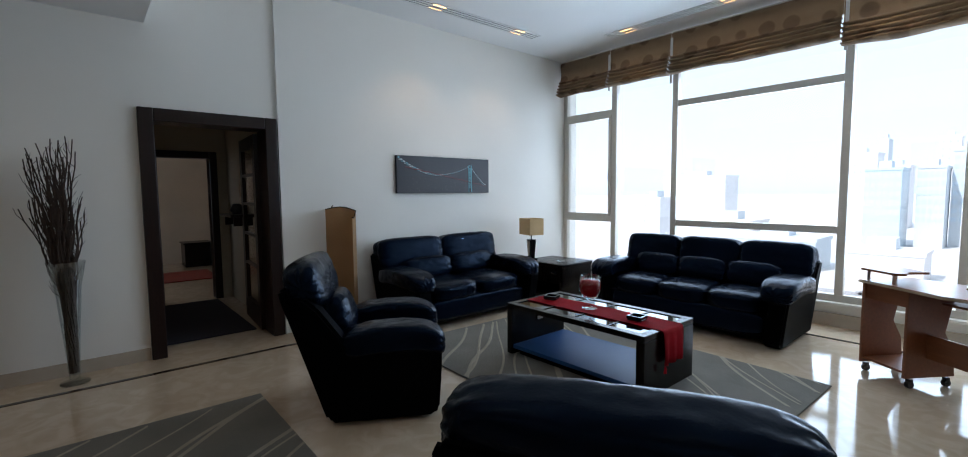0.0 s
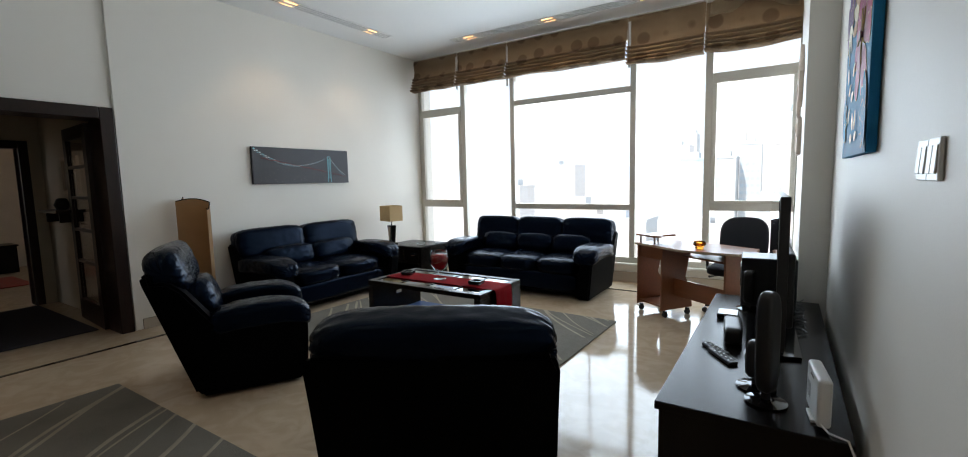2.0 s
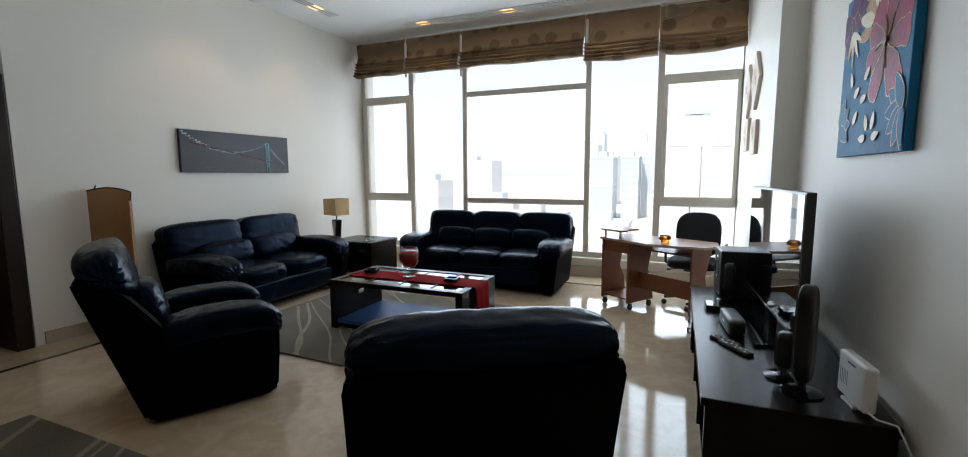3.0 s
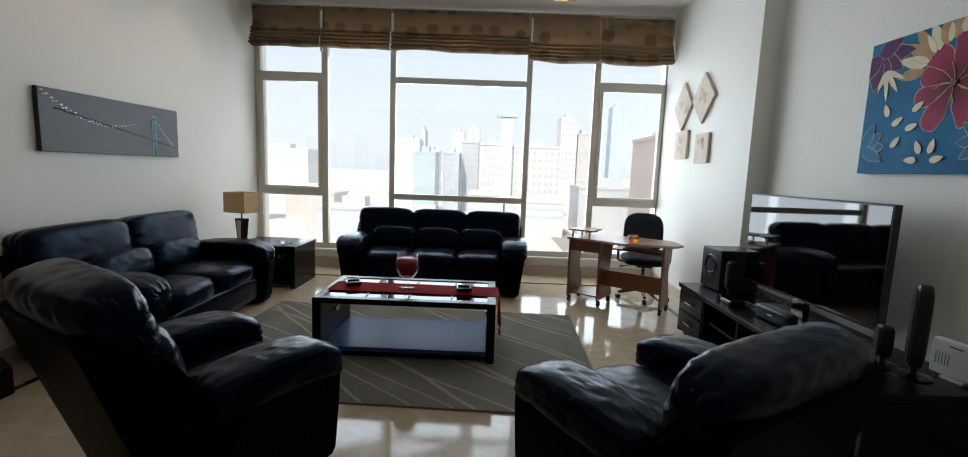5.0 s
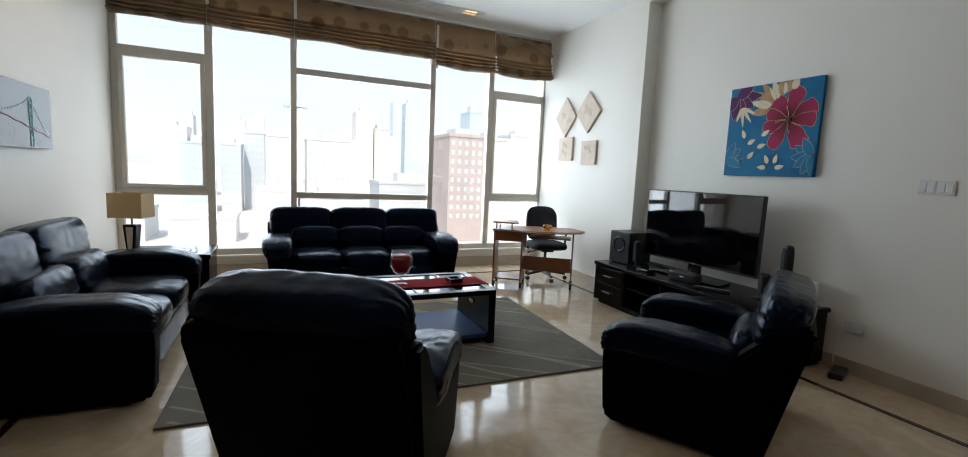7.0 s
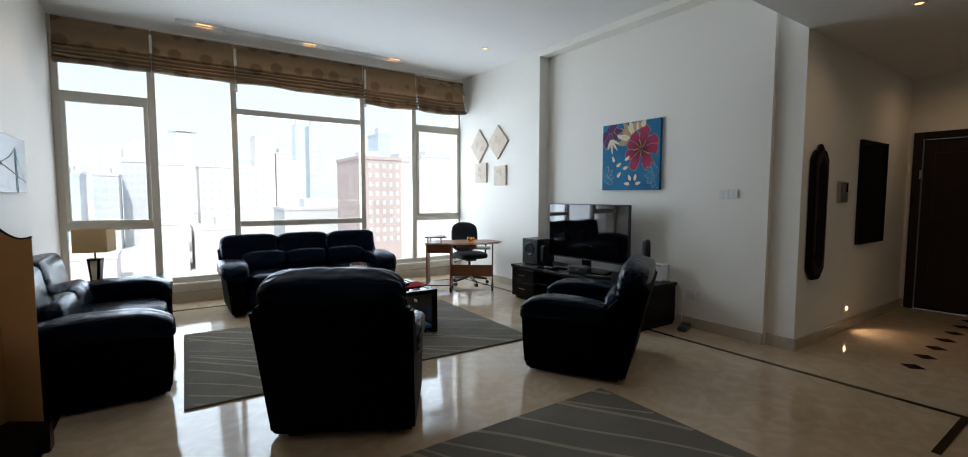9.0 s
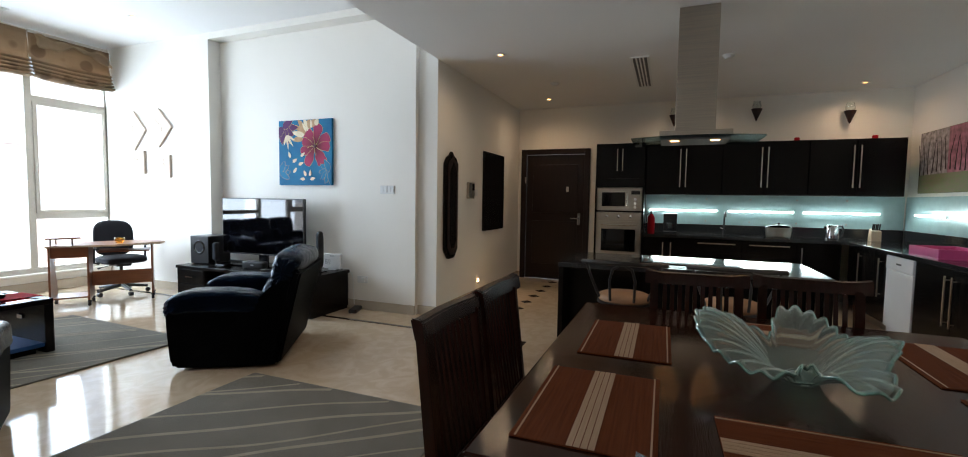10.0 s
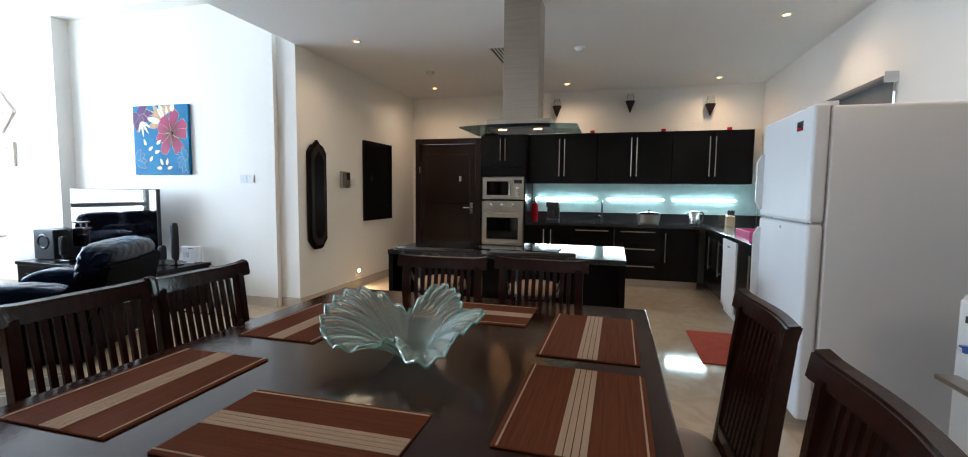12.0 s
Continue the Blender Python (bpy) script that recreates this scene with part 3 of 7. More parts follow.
def glazed_leaf(parent):
    """Open leaf with a dark frame and five panes, folded back against the passage wall."""
    hinge = Vector((XL - 0.262, 1.665, 0.01))
    leaf = tagged(new("leaf"), "open dark wooden door leaf with glass panes")
    leaf.parent = parent
    leaf.matrix_basis = Matrix.Translation(hinge) @ pose(0, 0, 0, 0, 0, 176)
    W, H = 0.80, 1.94
    part("leaf_frame", boxes((0, 0.11, -0.02, 0.02, 0, H), (W - 0.11, W, -0.02, 0.02, 0, H), (0.11, W - 0.11, -0.02, 0.02, H - 0.12, H),
                             (0.11, W - 0.11, -0.02, 0.02, 0, 0.22), (0.11, W - 0.11, -0.018, 0.018, 0.60, 0.63), (0.11, W - 0.11, -0.018, 0.018, 0.92, 0.95),
                             (0.11, W - 0.11, -0.018, 0.018, 1.24, 1.27), (0.11, W - 0.11, -0.018, 0.018, 1.54, 1.57), bevel=0.003), M_DOORWOOD, leaf)
    for z0, z1 in ((0.22, 0.60), (0.63, 0.92), (0.95, 1.24), (1.27, 1.54), (1.57, 1.82)):
        part("leaf_pane", box(0.11, W - 0.11, -0.003, 0.003, z0, z1), M_PANE, leaf)
    part("door_handle", tube([(W - 0.05, 0.02, 0.98), (W - 0.05, -0.05, 0.98), (W - 0.05, -0.055, 0.98), (W - 0.17, -0.055, 0.98)], 0.009), M_CHROME, leaf, "chrome lever handle")


glazed_leaf(d1)

# passage and room behind the doorway
struct("floor_passage", box(-11.2, -4.9, -1.6, 2.9, -0.2, 0.0), M_FLOOR, "cream marble floor of the passage", "floor")
struct("wall_passage_north", box(-6.95, -4.85, 1.82, 2.0, 0, 2.6), M_BEIGE, "passage wall with a mirror and a shelf", "wall")
struct("wall_passage_south", box(-6.95, -4.85, 0.30, 0.48, 0, 2.6), M_BEIGE, "passage wall", "wall")
struct("wall_passage_end", wall_with_holes("x", -7.05, -6.90, -1.6, 2.9, 0, 2.6, [(1.06, 1.62, 0, 1.90)]), M_BEIGE, "passage end wall with a dark doorway", "wall")
struct("wall_bedroom", boxes((-11.2, -11.0, -1.6, 2.9, 0, 2.6), (-11.0, -7.05, 2.7, 2.9, 0, 2.6)), M_BEIGE, "warm painted walls of the far room", "wall")
# window opening out of view, added to let daylight into the far room
struct("wall_bedroom_south", wall_with_holes("y", -1.6, -1.4, -11.0, -7.05, 0, 2.6, [(-10.3, -8.0, 0.9, 2.2)]), M_BEIGE, "far room wall with an unseen window opening", "wall")
struct("ceiling_passage", box(-11.2, -4.85, -1.6, 2.9, 2.6, 2.75), M_CEIL, "white passage ceiling", "ceiling")
door_frame_x("door_2", -7.07, -6.87, 1.06, 1.62, 1.83, 0.085, M_DOORWOOD, "dark wooden frame of the far doorway")
solo("passage_rug", box(-6.8, -5.0, 0.62, 1.62, 0.001, 0.014, 0.004), M_DARKRUG, "dark violet rug on the passage floor", "rug")
solo("bedroom_rug", box(-9.7, -8.6, 0.9, 2.0, 0.001, 0.014, 0.004), M_REDRUG, "red patterned rug on the far room floor", "rug")
bx = thing("bedside_chest", pose(-10.3, 1.95, 0), "small dark chest standing in the far room", "chest")
part("body", box(-0.22, 0.22, -0.22, 0.22, 0.02, 0.45, 0.008), M_WENGE, bx)
part("top", box(-0.24, 0.24, -0.24, 0.24, 0.451, 0.475, 0.005), M_WENGE, bx)
sh = thing("wall_shelf", pose(-5.95, 1.82, 1.11), "dark wooden shelf on brackets in the passage", "shelf")
part("board", box(-0.28, 0.28, -0.24, -0.003, 0, 0.03, 0.004), M_DOORWOOD, sh)
for x in (-0.2, 0.2):
    part("bracket", box(x - 0.012, x + 0.012, -0.2, -0.003, -0.10, -0.001, 0.003), M_DOORWOOD, sh)
solo("small_vase", moved(lathe([(0, 0), (0.05, 0), (0.07, 0.05), (0.045, 0.11), (0.03, 0.12), (0.026, 0.118), (0, 0.02)], 20), pose(-5.92, 1.70, 1.141)), M_BLACK,
     "small dark vase on the passage shelf", "vase", smooth=True)
mr = thing("wall_mirror", pose(-5.95, 1.819, 1.50), "small pale framed mirror over the passage shelf", "mirror")
part("frame", boxes((-0.24, 0.24, -0.03, 0, 0.16, 0.20), (-0.24, 0.24, -0.03, 0, -0.20, -0.16), (-0.24, -0.20, -0.03, 0, -0.16, 0.16), (0.20, 0.24, -0.03, 0, -0.16, 0.16), bevel=0.003),
     M_CREAMPL, mr)
part("mirror_pane", box(-0.20, 0.20, -0.014, -0.004, -0.16, 0.16), M_MIRROR, mr)
nl = thing("foot_light", pose(-5.35, 1.818, 0.32), "small lit foot light in the passage wall", "wall lamp")
part("lens", moved(lathe([(0, 0.004), (0.016, 0.003), (0.018, 0)], 16), pose(0, 0, 0, 90)), G_WARM, nl)

# entrance door
d3 = door_frame_x("door_3", XK - 0.03, XK + 0.2, -0.265, 0.675, 2.01, 0.085, M_DOORWOOD, "closed dark brown wooden entrance door")
part("leaf", box(XK + 0.02, XK + 0.065, -0.262, 0.672, 0.004, 2.007, 0.003), M_DOORWOOD, d3)
part("leaf_panel", boxes((XK + 0.008, XK + 0.019, -0.16, 0.57, 0.25, 0.95), (XK + 0.008, XK + 0.019, -0.16, 0.57, 1.08, 1.85), bevel=0.005), M_DOORWOOD, d3)
part("door_handle", tube([(XK + 0.019, -0.19, 1.0), (XK - 0.035, -0.19, 1.0), (XK - 0.04, -0.18, 1.0), (XK - 0.04, -0.07, 1.0)], 0.010), M_CHROME, d3, "chrome lever handle")
part("lock_plate", box(XK + 0.010, XK + 0.019, -0.215, -0.165, 0.90, 1.08, 0.003), M_CHROME, d3)
part("viewer_plate", box(XK + 0.006, XK + 0.0185, -0.02, 0.02, 1.42, 1.50, 0.003), M_STEEL, d3)
part("hinge", box(XK - 0.036, XK - 0.0305, 0.672, 0.69, 1.55, 1.65, 0.002), M_STEEL, d3)


# ceiling slots and spots
def air_slot(along, x0, x1, y0, y1, lights, label):
    """Linear diffuser: dark slots between white bars, small warm lamps behind it."""
    th = thing("air_slot", pose(0, 0, 0), label, "air vent", "linear ceiling vents")
    z = ZH
    bars = []
    for k in range(4):
        if along == "x":
            y = y0 + (y1 - y0) * k / 3
            bars.append((x0, x1, y - 0.012, y + 0.012, z - 0.012, z - 0.001))
        else:
            x = x0 + (x1 - x0) * k / 3
            bars.append((x - 0.012, x + 0.012, y0, y1, z - 0.012, z - 0.001))
    for b in bars:
        part("bar", box(*b, bevel=0.002), M_WHITEPL, th)
    part("backing", box(x0, x1, y0, y1, z - 0.005, z - 0.0008), M_GREYFAB, th)
    for (lx, ly) in lights:
        for s in (-0.034, 0.034):
            if along == "x":
                part("lamp", box(lx - 0.075, lx + 0.075, ly + s - 0.014, ly + s + 0.014, z - 0.010, z - 0.0055, 0.002), G_WARM, th, "lit warm lamp")
            else:
                part("lamp", box(lx + s - 0.014, lx + s + 0.014, ly - 0.075, ly + 0.075, z - 0.010, z - 0.0055, 0.002), G_WARM, th, "lit warm lamp")
    return th


air_slot("x", -3.50, -0.70, 5.38, 5.52, ((-3.22, 5.45), (-2.05, 5.45), (-0.88, 5.45)), "long white linear vent with lit warm lamps above the windows")
air_slot("y", -4.17, -4.03, 2.90, 4.78, ((-4.10, 3.28), (-4.10, 4.46)), "long white linear vent with lit warm lamps beside the wall")
for x, y in ((-3.22, 5.45), (-2.05, 5.45), (-0.88, 5.45), (-4.10, 3.28), (-4.10, 4.46)):
    lamp_spot(x, y, ZH - 0.03, 6.0, WARM, (x, y, 0), 100)


def downlight(x, y, z, lit=True):
    th = thing("downlight", pose(x, y, z), "small round recessed ceiling downlight, lit warm", "ceiling light", "ceiling downlights")
    part("ring", lathe([(0.026, -0.001), (0.028, -0.008), (0.042, -0.007), (0.045, -0.0008)], 24), M_WHITEPL, th, smooth=True)
    part("bulb", lathe([(0, -0.006), (0.025, -0.004), (0.025, -0.001)], 20), G_WARM, th)
    return th


downlight(-0.09, 4.27, ZH)
for x, y in ((0.87, 0.14), (3.03, 0.165), (3.18, -1.71), (3.26, -3.63), (1.11, -3.71), (-1.0, -3.70), (-2.9, -3.70), (-1.2, 0.14), (-3.2, 0.14)):
    downlight(x, y, ZK)
    lamp_spot(x, y, ZK - 0.03, 4.3, WARM, (x, y, 0), 165, 1.0)

gr = thing("ceiling_grille", pose(2.02, -1.17, ZK), "dark slatted air grille in the low ceiling", "air vent")
part("frame", boxes((-0.65, 0.65, -0.09, -0.07, -0.012, -0.001), (-0.65, 0.65, 0.07, 0.09, -0.012, -0.001), (-0.65, -0.63, -0.07, 0.07, -0.012, -0.001),
                    (0.63, 0.65, -0.07, 0.07, -0.012, -0.001)), M_WHITEPL, gr)
part("backing", box(-0.63, 0.63, -0.07, 0.07, -0.004, -0.001), M_BLACK, gr)
for k in range(3):
    part("slat", box(-0.63, 0.63, -0.043 + 0.035 * k, -0.028 + 0.035 * k, -0.012, -0.0045), M_WHITEPL, gr)
for x, y in ((1.607, -2.0), (2.158, -0.126)):
    th = thing("smoke_detector", pose(x, y, ZK), "round white smoke detector on the ceiling", "smoke detector", "smoke detectors")
    part("base", lathe([(0, -0.012), (0.055, -0.012), (0.058, -0.001)], 24), M_WHITEPL, th, smooth=True)
    part("cap", lathe([(0, -0.036), (0.03, -0.034), (0.042, -0.026), (0.044, -0.0125)], 24), M_WHITEPL, th, smooth=True)

# ---------------------------------------------------------------- living room: seating


def arm_bm(x0, x1, y0, y1, ztop, seed):
    """Padded arm top: thick crumpled roll that swells and then falls over the front."""
    L = y1 - y0
    bm = pillow((x0 + x1) / 2, (y0 + y1) / 2, ztop - 0.085, (x1 - x0), L, 0.17, 4.5, 30, 0.004, seed, gather=0.003, ends="y")
    for v in bm.verts:
        u = (v.co.y - y0) / L
        up = max(0.0, min(1.0, (v.co.z - (ztop - 0.17)) / 0.17))
        v.co.z += 0.012 * math.sin(u * math.pi) - 0.05 * max(0, 0.35 - u) - 0.5 * max(0, u - 0.70) ** 2
        v.co.x += 0.012 * math.sin(u * 9 + seed) * (1 - up) * 0.5
        v.co.z += 0.006 * math.sin(u * 30 + 3 * math.sin(v.co.x * 16 + seed)) * max(0.0, 0.60 - u) * up
    return bm


def side_bm(back, D, H, s, xa, aw, top=0.49, taper=0.025):
    """Upholstered side: from the foot to the arm and on up the wing of the back, narrowing downwards."""
    bm = slab([(back(0.05), 0.022), (D / 2 - 0.06, 0.022), (D / 2 - 0.032, 0.06), (D / 2 - 0.016, 0.28), (D / 2 - 0.012, top - 0.07), (D / 2 - 0.05, top), (back(top) + 0.25, top),
               (back(H - 0.22) + 0.16, H - 0.22), (back(H - 0.15) + 0.11, H - 0.16), (back(H - 0.15) + 0.02, H - 0.16)], aw, "x", xa, 0.018)
    for v in bm.verts:
        v.co.x -= s * taper * max(0.0, (top - v.co.z) / top)
    return bm


def sofa(name, m, seats, W, D, H, label, group=""):
    """Leather settee, facing +y from its middle: sides with wings, seats, split plump backs, padded arms."""
    th = thing(name, m, label, "sofa", group)
    aw = 0.25
    x0, x1 = -W / 2, W / 2
    lean = 7.0

    def back(z):
        return -D / 2 + 0.06 - math.tan(radians(lean)) * (z - 0.06)
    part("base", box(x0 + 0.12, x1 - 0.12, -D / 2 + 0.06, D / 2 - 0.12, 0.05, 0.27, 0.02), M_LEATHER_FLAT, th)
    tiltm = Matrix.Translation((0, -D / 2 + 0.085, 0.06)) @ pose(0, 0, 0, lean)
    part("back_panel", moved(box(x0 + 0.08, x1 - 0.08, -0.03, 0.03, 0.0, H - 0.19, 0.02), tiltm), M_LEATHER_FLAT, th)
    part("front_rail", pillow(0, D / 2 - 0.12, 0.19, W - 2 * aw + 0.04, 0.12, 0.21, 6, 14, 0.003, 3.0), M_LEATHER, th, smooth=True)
    sw = (W - 2 * aw) / seats
    bw = (W - 0.09) / seats
    for k in range(seats):
        cx = x0 + aw + sw * (k + 0.5)
        bx = x0 + 0.045 + bw * (k + 0.5)
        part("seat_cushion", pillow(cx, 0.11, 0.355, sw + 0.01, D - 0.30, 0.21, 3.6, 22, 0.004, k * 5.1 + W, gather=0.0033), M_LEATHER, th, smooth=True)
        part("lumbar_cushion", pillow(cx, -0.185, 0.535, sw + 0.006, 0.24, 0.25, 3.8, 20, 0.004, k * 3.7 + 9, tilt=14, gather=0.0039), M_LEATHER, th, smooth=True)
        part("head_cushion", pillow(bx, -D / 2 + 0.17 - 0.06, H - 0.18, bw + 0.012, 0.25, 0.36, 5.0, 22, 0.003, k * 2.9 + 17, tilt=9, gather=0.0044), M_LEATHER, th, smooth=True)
    for s, xa in ((-1, x0), (1, x1 - aw)):
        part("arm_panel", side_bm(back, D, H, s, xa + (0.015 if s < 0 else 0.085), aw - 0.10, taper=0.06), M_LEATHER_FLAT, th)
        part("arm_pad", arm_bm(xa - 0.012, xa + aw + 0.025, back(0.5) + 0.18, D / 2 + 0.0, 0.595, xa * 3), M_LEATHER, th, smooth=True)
    for x in (x0 + 0.14, x1 - 0.14):
        for y in (-D / 2 + 0.12, D / 2 - 0.18):
            part("foot", box(x - 0.035, x + 0.035, y - 0.035, y + 0.035, 0, 0.051, 0.004), M_BLACK, th)
    return th


def armchair(name, m, H, lean, label, W=0.92, D=0.86, BW=0.90):
    """Leather armchair, facing +y: full-width leaning back panel, winged sides, head roll, puffy arms."""
    th = thing(name, m, label, "armchair", "leather armchairs")
    x0, x1 = -W / 2, W / 2
    b0, b1 = -BW / 2, BW / 2

    def back(z):
        return -D / 2 + 0.055 - math.tan(radians(lean)) * (z - 0.10)
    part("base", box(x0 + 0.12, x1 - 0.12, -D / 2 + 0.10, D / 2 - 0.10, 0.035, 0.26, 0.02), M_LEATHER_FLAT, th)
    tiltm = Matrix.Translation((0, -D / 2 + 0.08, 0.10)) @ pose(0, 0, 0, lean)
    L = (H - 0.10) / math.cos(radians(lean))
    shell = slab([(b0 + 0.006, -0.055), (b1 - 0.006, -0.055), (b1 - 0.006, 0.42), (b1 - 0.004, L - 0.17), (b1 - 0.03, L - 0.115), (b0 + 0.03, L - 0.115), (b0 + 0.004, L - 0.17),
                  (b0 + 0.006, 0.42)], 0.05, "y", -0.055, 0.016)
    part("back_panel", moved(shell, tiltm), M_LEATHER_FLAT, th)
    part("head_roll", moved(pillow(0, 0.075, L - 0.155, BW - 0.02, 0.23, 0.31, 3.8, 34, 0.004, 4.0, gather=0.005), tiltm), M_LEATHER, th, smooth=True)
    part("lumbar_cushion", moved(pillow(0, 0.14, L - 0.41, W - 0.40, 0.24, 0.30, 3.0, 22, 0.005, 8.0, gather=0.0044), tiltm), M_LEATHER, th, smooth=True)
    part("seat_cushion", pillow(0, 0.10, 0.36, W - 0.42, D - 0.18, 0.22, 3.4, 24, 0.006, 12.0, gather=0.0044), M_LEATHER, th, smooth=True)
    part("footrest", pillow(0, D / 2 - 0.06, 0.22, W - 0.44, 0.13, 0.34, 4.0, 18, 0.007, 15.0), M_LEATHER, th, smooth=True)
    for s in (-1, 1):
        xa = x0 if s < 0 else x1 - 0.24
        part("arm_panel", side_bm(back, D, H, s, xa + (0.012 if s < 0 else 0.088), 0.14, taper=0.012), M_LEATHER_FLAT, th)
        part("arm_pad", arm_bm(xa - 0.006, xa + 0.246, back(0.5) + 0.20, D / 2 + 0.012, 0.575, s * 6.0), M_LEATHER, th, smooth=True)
    for x in (x0 + 0.15, x1 - 0.15):
        for y in (-D / 2 + 0.14, D / 2 - 0.18):
            part("foot", box(x - 0.04, x + 0.04, y - 0.04, y + 0.04, 0, 0.046, 0.004), M_BLACK, th)
    return th


sofa("three_seat_sofa", pose(-2.185, 5.13, 0, 0, 0, 180), 3, 2.0, 0.92, 0.86, "black leather three-seat sofa standing under the windows")
sofa("two_seat_sofa", pose(-4.13, 3.53, 0, 0, 0, -90), 2, 1.72, 0.96, 0.87, "black leather two-seat sofa standing against the wall")
armchair("armchair", pose(-2.757, 1.840, 0.0, 0, 0, -30.5), 0.935, 18, "black leather reclining armchair with a tilted back and puffy arms", 0.84, 0.735, 0.75)
armchair("armchair", pose(-0.855, 1.70, 0.0, 0, 0, 31.5), 0.835, 13, "black leather armchair beside the television unit", 0.97, 0.82, 0.96)


def rug(name, m, w, d, seed, n, label, calm=1.0, lean=(0.62, 0.82)):
    """Grey pile rug with pale wandering yarn lines."""
    th = thing(name, m, label, "rug", "grey rugs")
    x0, x1, y0, y1 = -w / 2, w / 2, -d / 2, d / 2
    part("carpet", box(x0, x1, y0, y1, 0.001, 0.014, 0.004), M_RUG, th)
    rng = random.Random(seed)
    for k in range(n):
        # each line crosses the rug on a slow wave
        a = x0 + 0.05 + (x1 - x0 + 1.88 * lean[1]) * (k + rng.uniform(0.2, 0.8)) / n
        ph, amp, slope = rng.uniform(0, 6.28), rng.uniform(0.05, 0.12) * calm, -rng.uniform(*lean)
        w = rng.choice((0.009, 0.013, 0.018))
        bm = bmesh.new()
        prev = None
        steps = 44
        for i in range(steps + 1):
            y = y0 + 0.004 + (y1 - y0 - 0.008) * i / steps
            t = (y - y0)
            x = a + slope * t + amp * math.sin(t * 2.6 + ph) + 0.03 * calm * math.sin(t * 7 + ph * 2)
            if not (x0 + 0.02 < x < x1 - 0.02):
                prev = None
                continue
            row = [bm.verts.new((x - w, y, 0.0145)), bm.verts.new((x, y, 0.0165)), bm.verts.new((x + w, y, 0.0145))]
            if prev:
                bm.faces.new((prev[0], prev[1], row[1], row[0]))
                bm.faces.new((prev[1], prev[2], row[2], row[1]))
            prev = row
        if len(bm.faces):
            part("yarn_line", bm, M_RUGLINE, th)
        else:
            bm.free()
    return th


rug("living_rug", pose(-2.215, 3.328, 0, 0, 0, -1.7), 2.775, 1.845, 3, 25, "grey rug with pale wandering lines under the coffee table", 1.0, (1.0, 1.35))
rug("dining_rug", pose(-2.277, 0.393, 0), 2.106, 1.624, 8, 17, "grey rug with pale wandering lines beside the dining table", 0.6)


def coffee_table():
    th = thing("coffee_table", pose(-2.153, 3.34, 0.016), "low black wooden coffee table with a glass-topped frame and a shelf", "coffee table")
    hx, hy, h = 0.63, 0.335, 0.425
    for s in (-1, 1):
        part("side_panel", box(s * hx, s * (hx - 0.06), -hy, hy, 0.0, h - 0.0405, 0.004), M_WENGE, th)
    for sd in (-1, 1):
        part("pull", box(sd * (hx - 0.0605), sd * (hx - 0.072), -0.035, 0.035, 0.24, 0.275, 0.003), M_CHROME, th, "square chrome pull")
    part("shelf", box(-hx + 0.061, hx - 0.061, -hy + 0.01, hy - 0.01, 0.05, 0.081, 0.003), M_SHELF, th, "dark satin shelf with the sky's blue in its colour")
    part("plinth", box(-hx + 0.10, hx - 0.10, -hy + 0.05, hy - 0.05, 0.0, 0.0495), M_WENGE, th)
    part("top_frame", boxes((-hx, hx, -hy, -hy + 0.06, h - 0.04, h), (-hx, hx, hy - 0.06, hy, h - 0.04, h), (-hx, -hx + 0.06, -hy + 0.06, hy - 0.06, h - 0.04, h),
                            (hx - 0.06, hx, -hy + 0.06, hy - 0.06, h - 0.04, h), bevel=0.003), M_WENGE, th)
    part("top_panel", box(-hx + 0.06, hx - 0.06, -hy + 0.06, hy - 0.06, h - 0.035, h - 0.006), M_SCREEN, th, "dark glass top panel")
    for k in range(3):
        x = -hx + 0.34 + k * 0.30
        part("top_bar", box(x, x + 0.012, -hy + 0.061, hy - 0.061, h - 0.0055, h - 0.001), M_WENGE, th)
    return th


coffee_table()
TZ = 0.441


def runner():
    """Red cloth along the table, its end hanging down with a fringe."""
    bm = bmesh.new()
    y0, y1 = 3.20, 3.47
    path = [(-2.75, TZ + 0.003)] + [(-2.76 + 0.05 * k, TZ + 0.003 + 0.001 * math.sin(k)) for k in range(1, 25)] + \
           [(-1.515, TZ + 0.004), (-1.500, TZ - 0.004), (-1.494, TZ - 0.03), (-1.492, TZ - 0.08), (-1.490, TZ - 0.13), (-1.488, TZ - 0.19), (-1.490, TZ - 0.23)]
    rows = []
    for i, (x, z) in enumerate(path):
        hang = max(0, TZ - z)
        rows.append([bm.verts.new((x + hang * 0.06 * math.sin(j * 1.7), y0 + (y1 - y0) * j / 10 + 0.004 * math.sin(i * 0.7), z)) for j in range(11)])
    for a, b in zip(rows, rows[1:]):
        for j in range(10):
            bm.faces.new((a[j], b[j], b[j + 1], a[j + 1]))
    bmesh.ops.solidify(bm, geom=bm.faces[:], thickness=0.003)
    th = thing("table_runner", pose(0, 0, 0), "red cloth runner lying over the coffee table", "table runner")
    part("cloth", bm, M_RED, th, smooth=True)
    part("tassel", tube([(-1.487, 3.21, TZ - 0.235), (-1.486, 3.205, TZ - 0.28)], [0.006, 0.010]), M_RED, th, "red tassel")


runner()


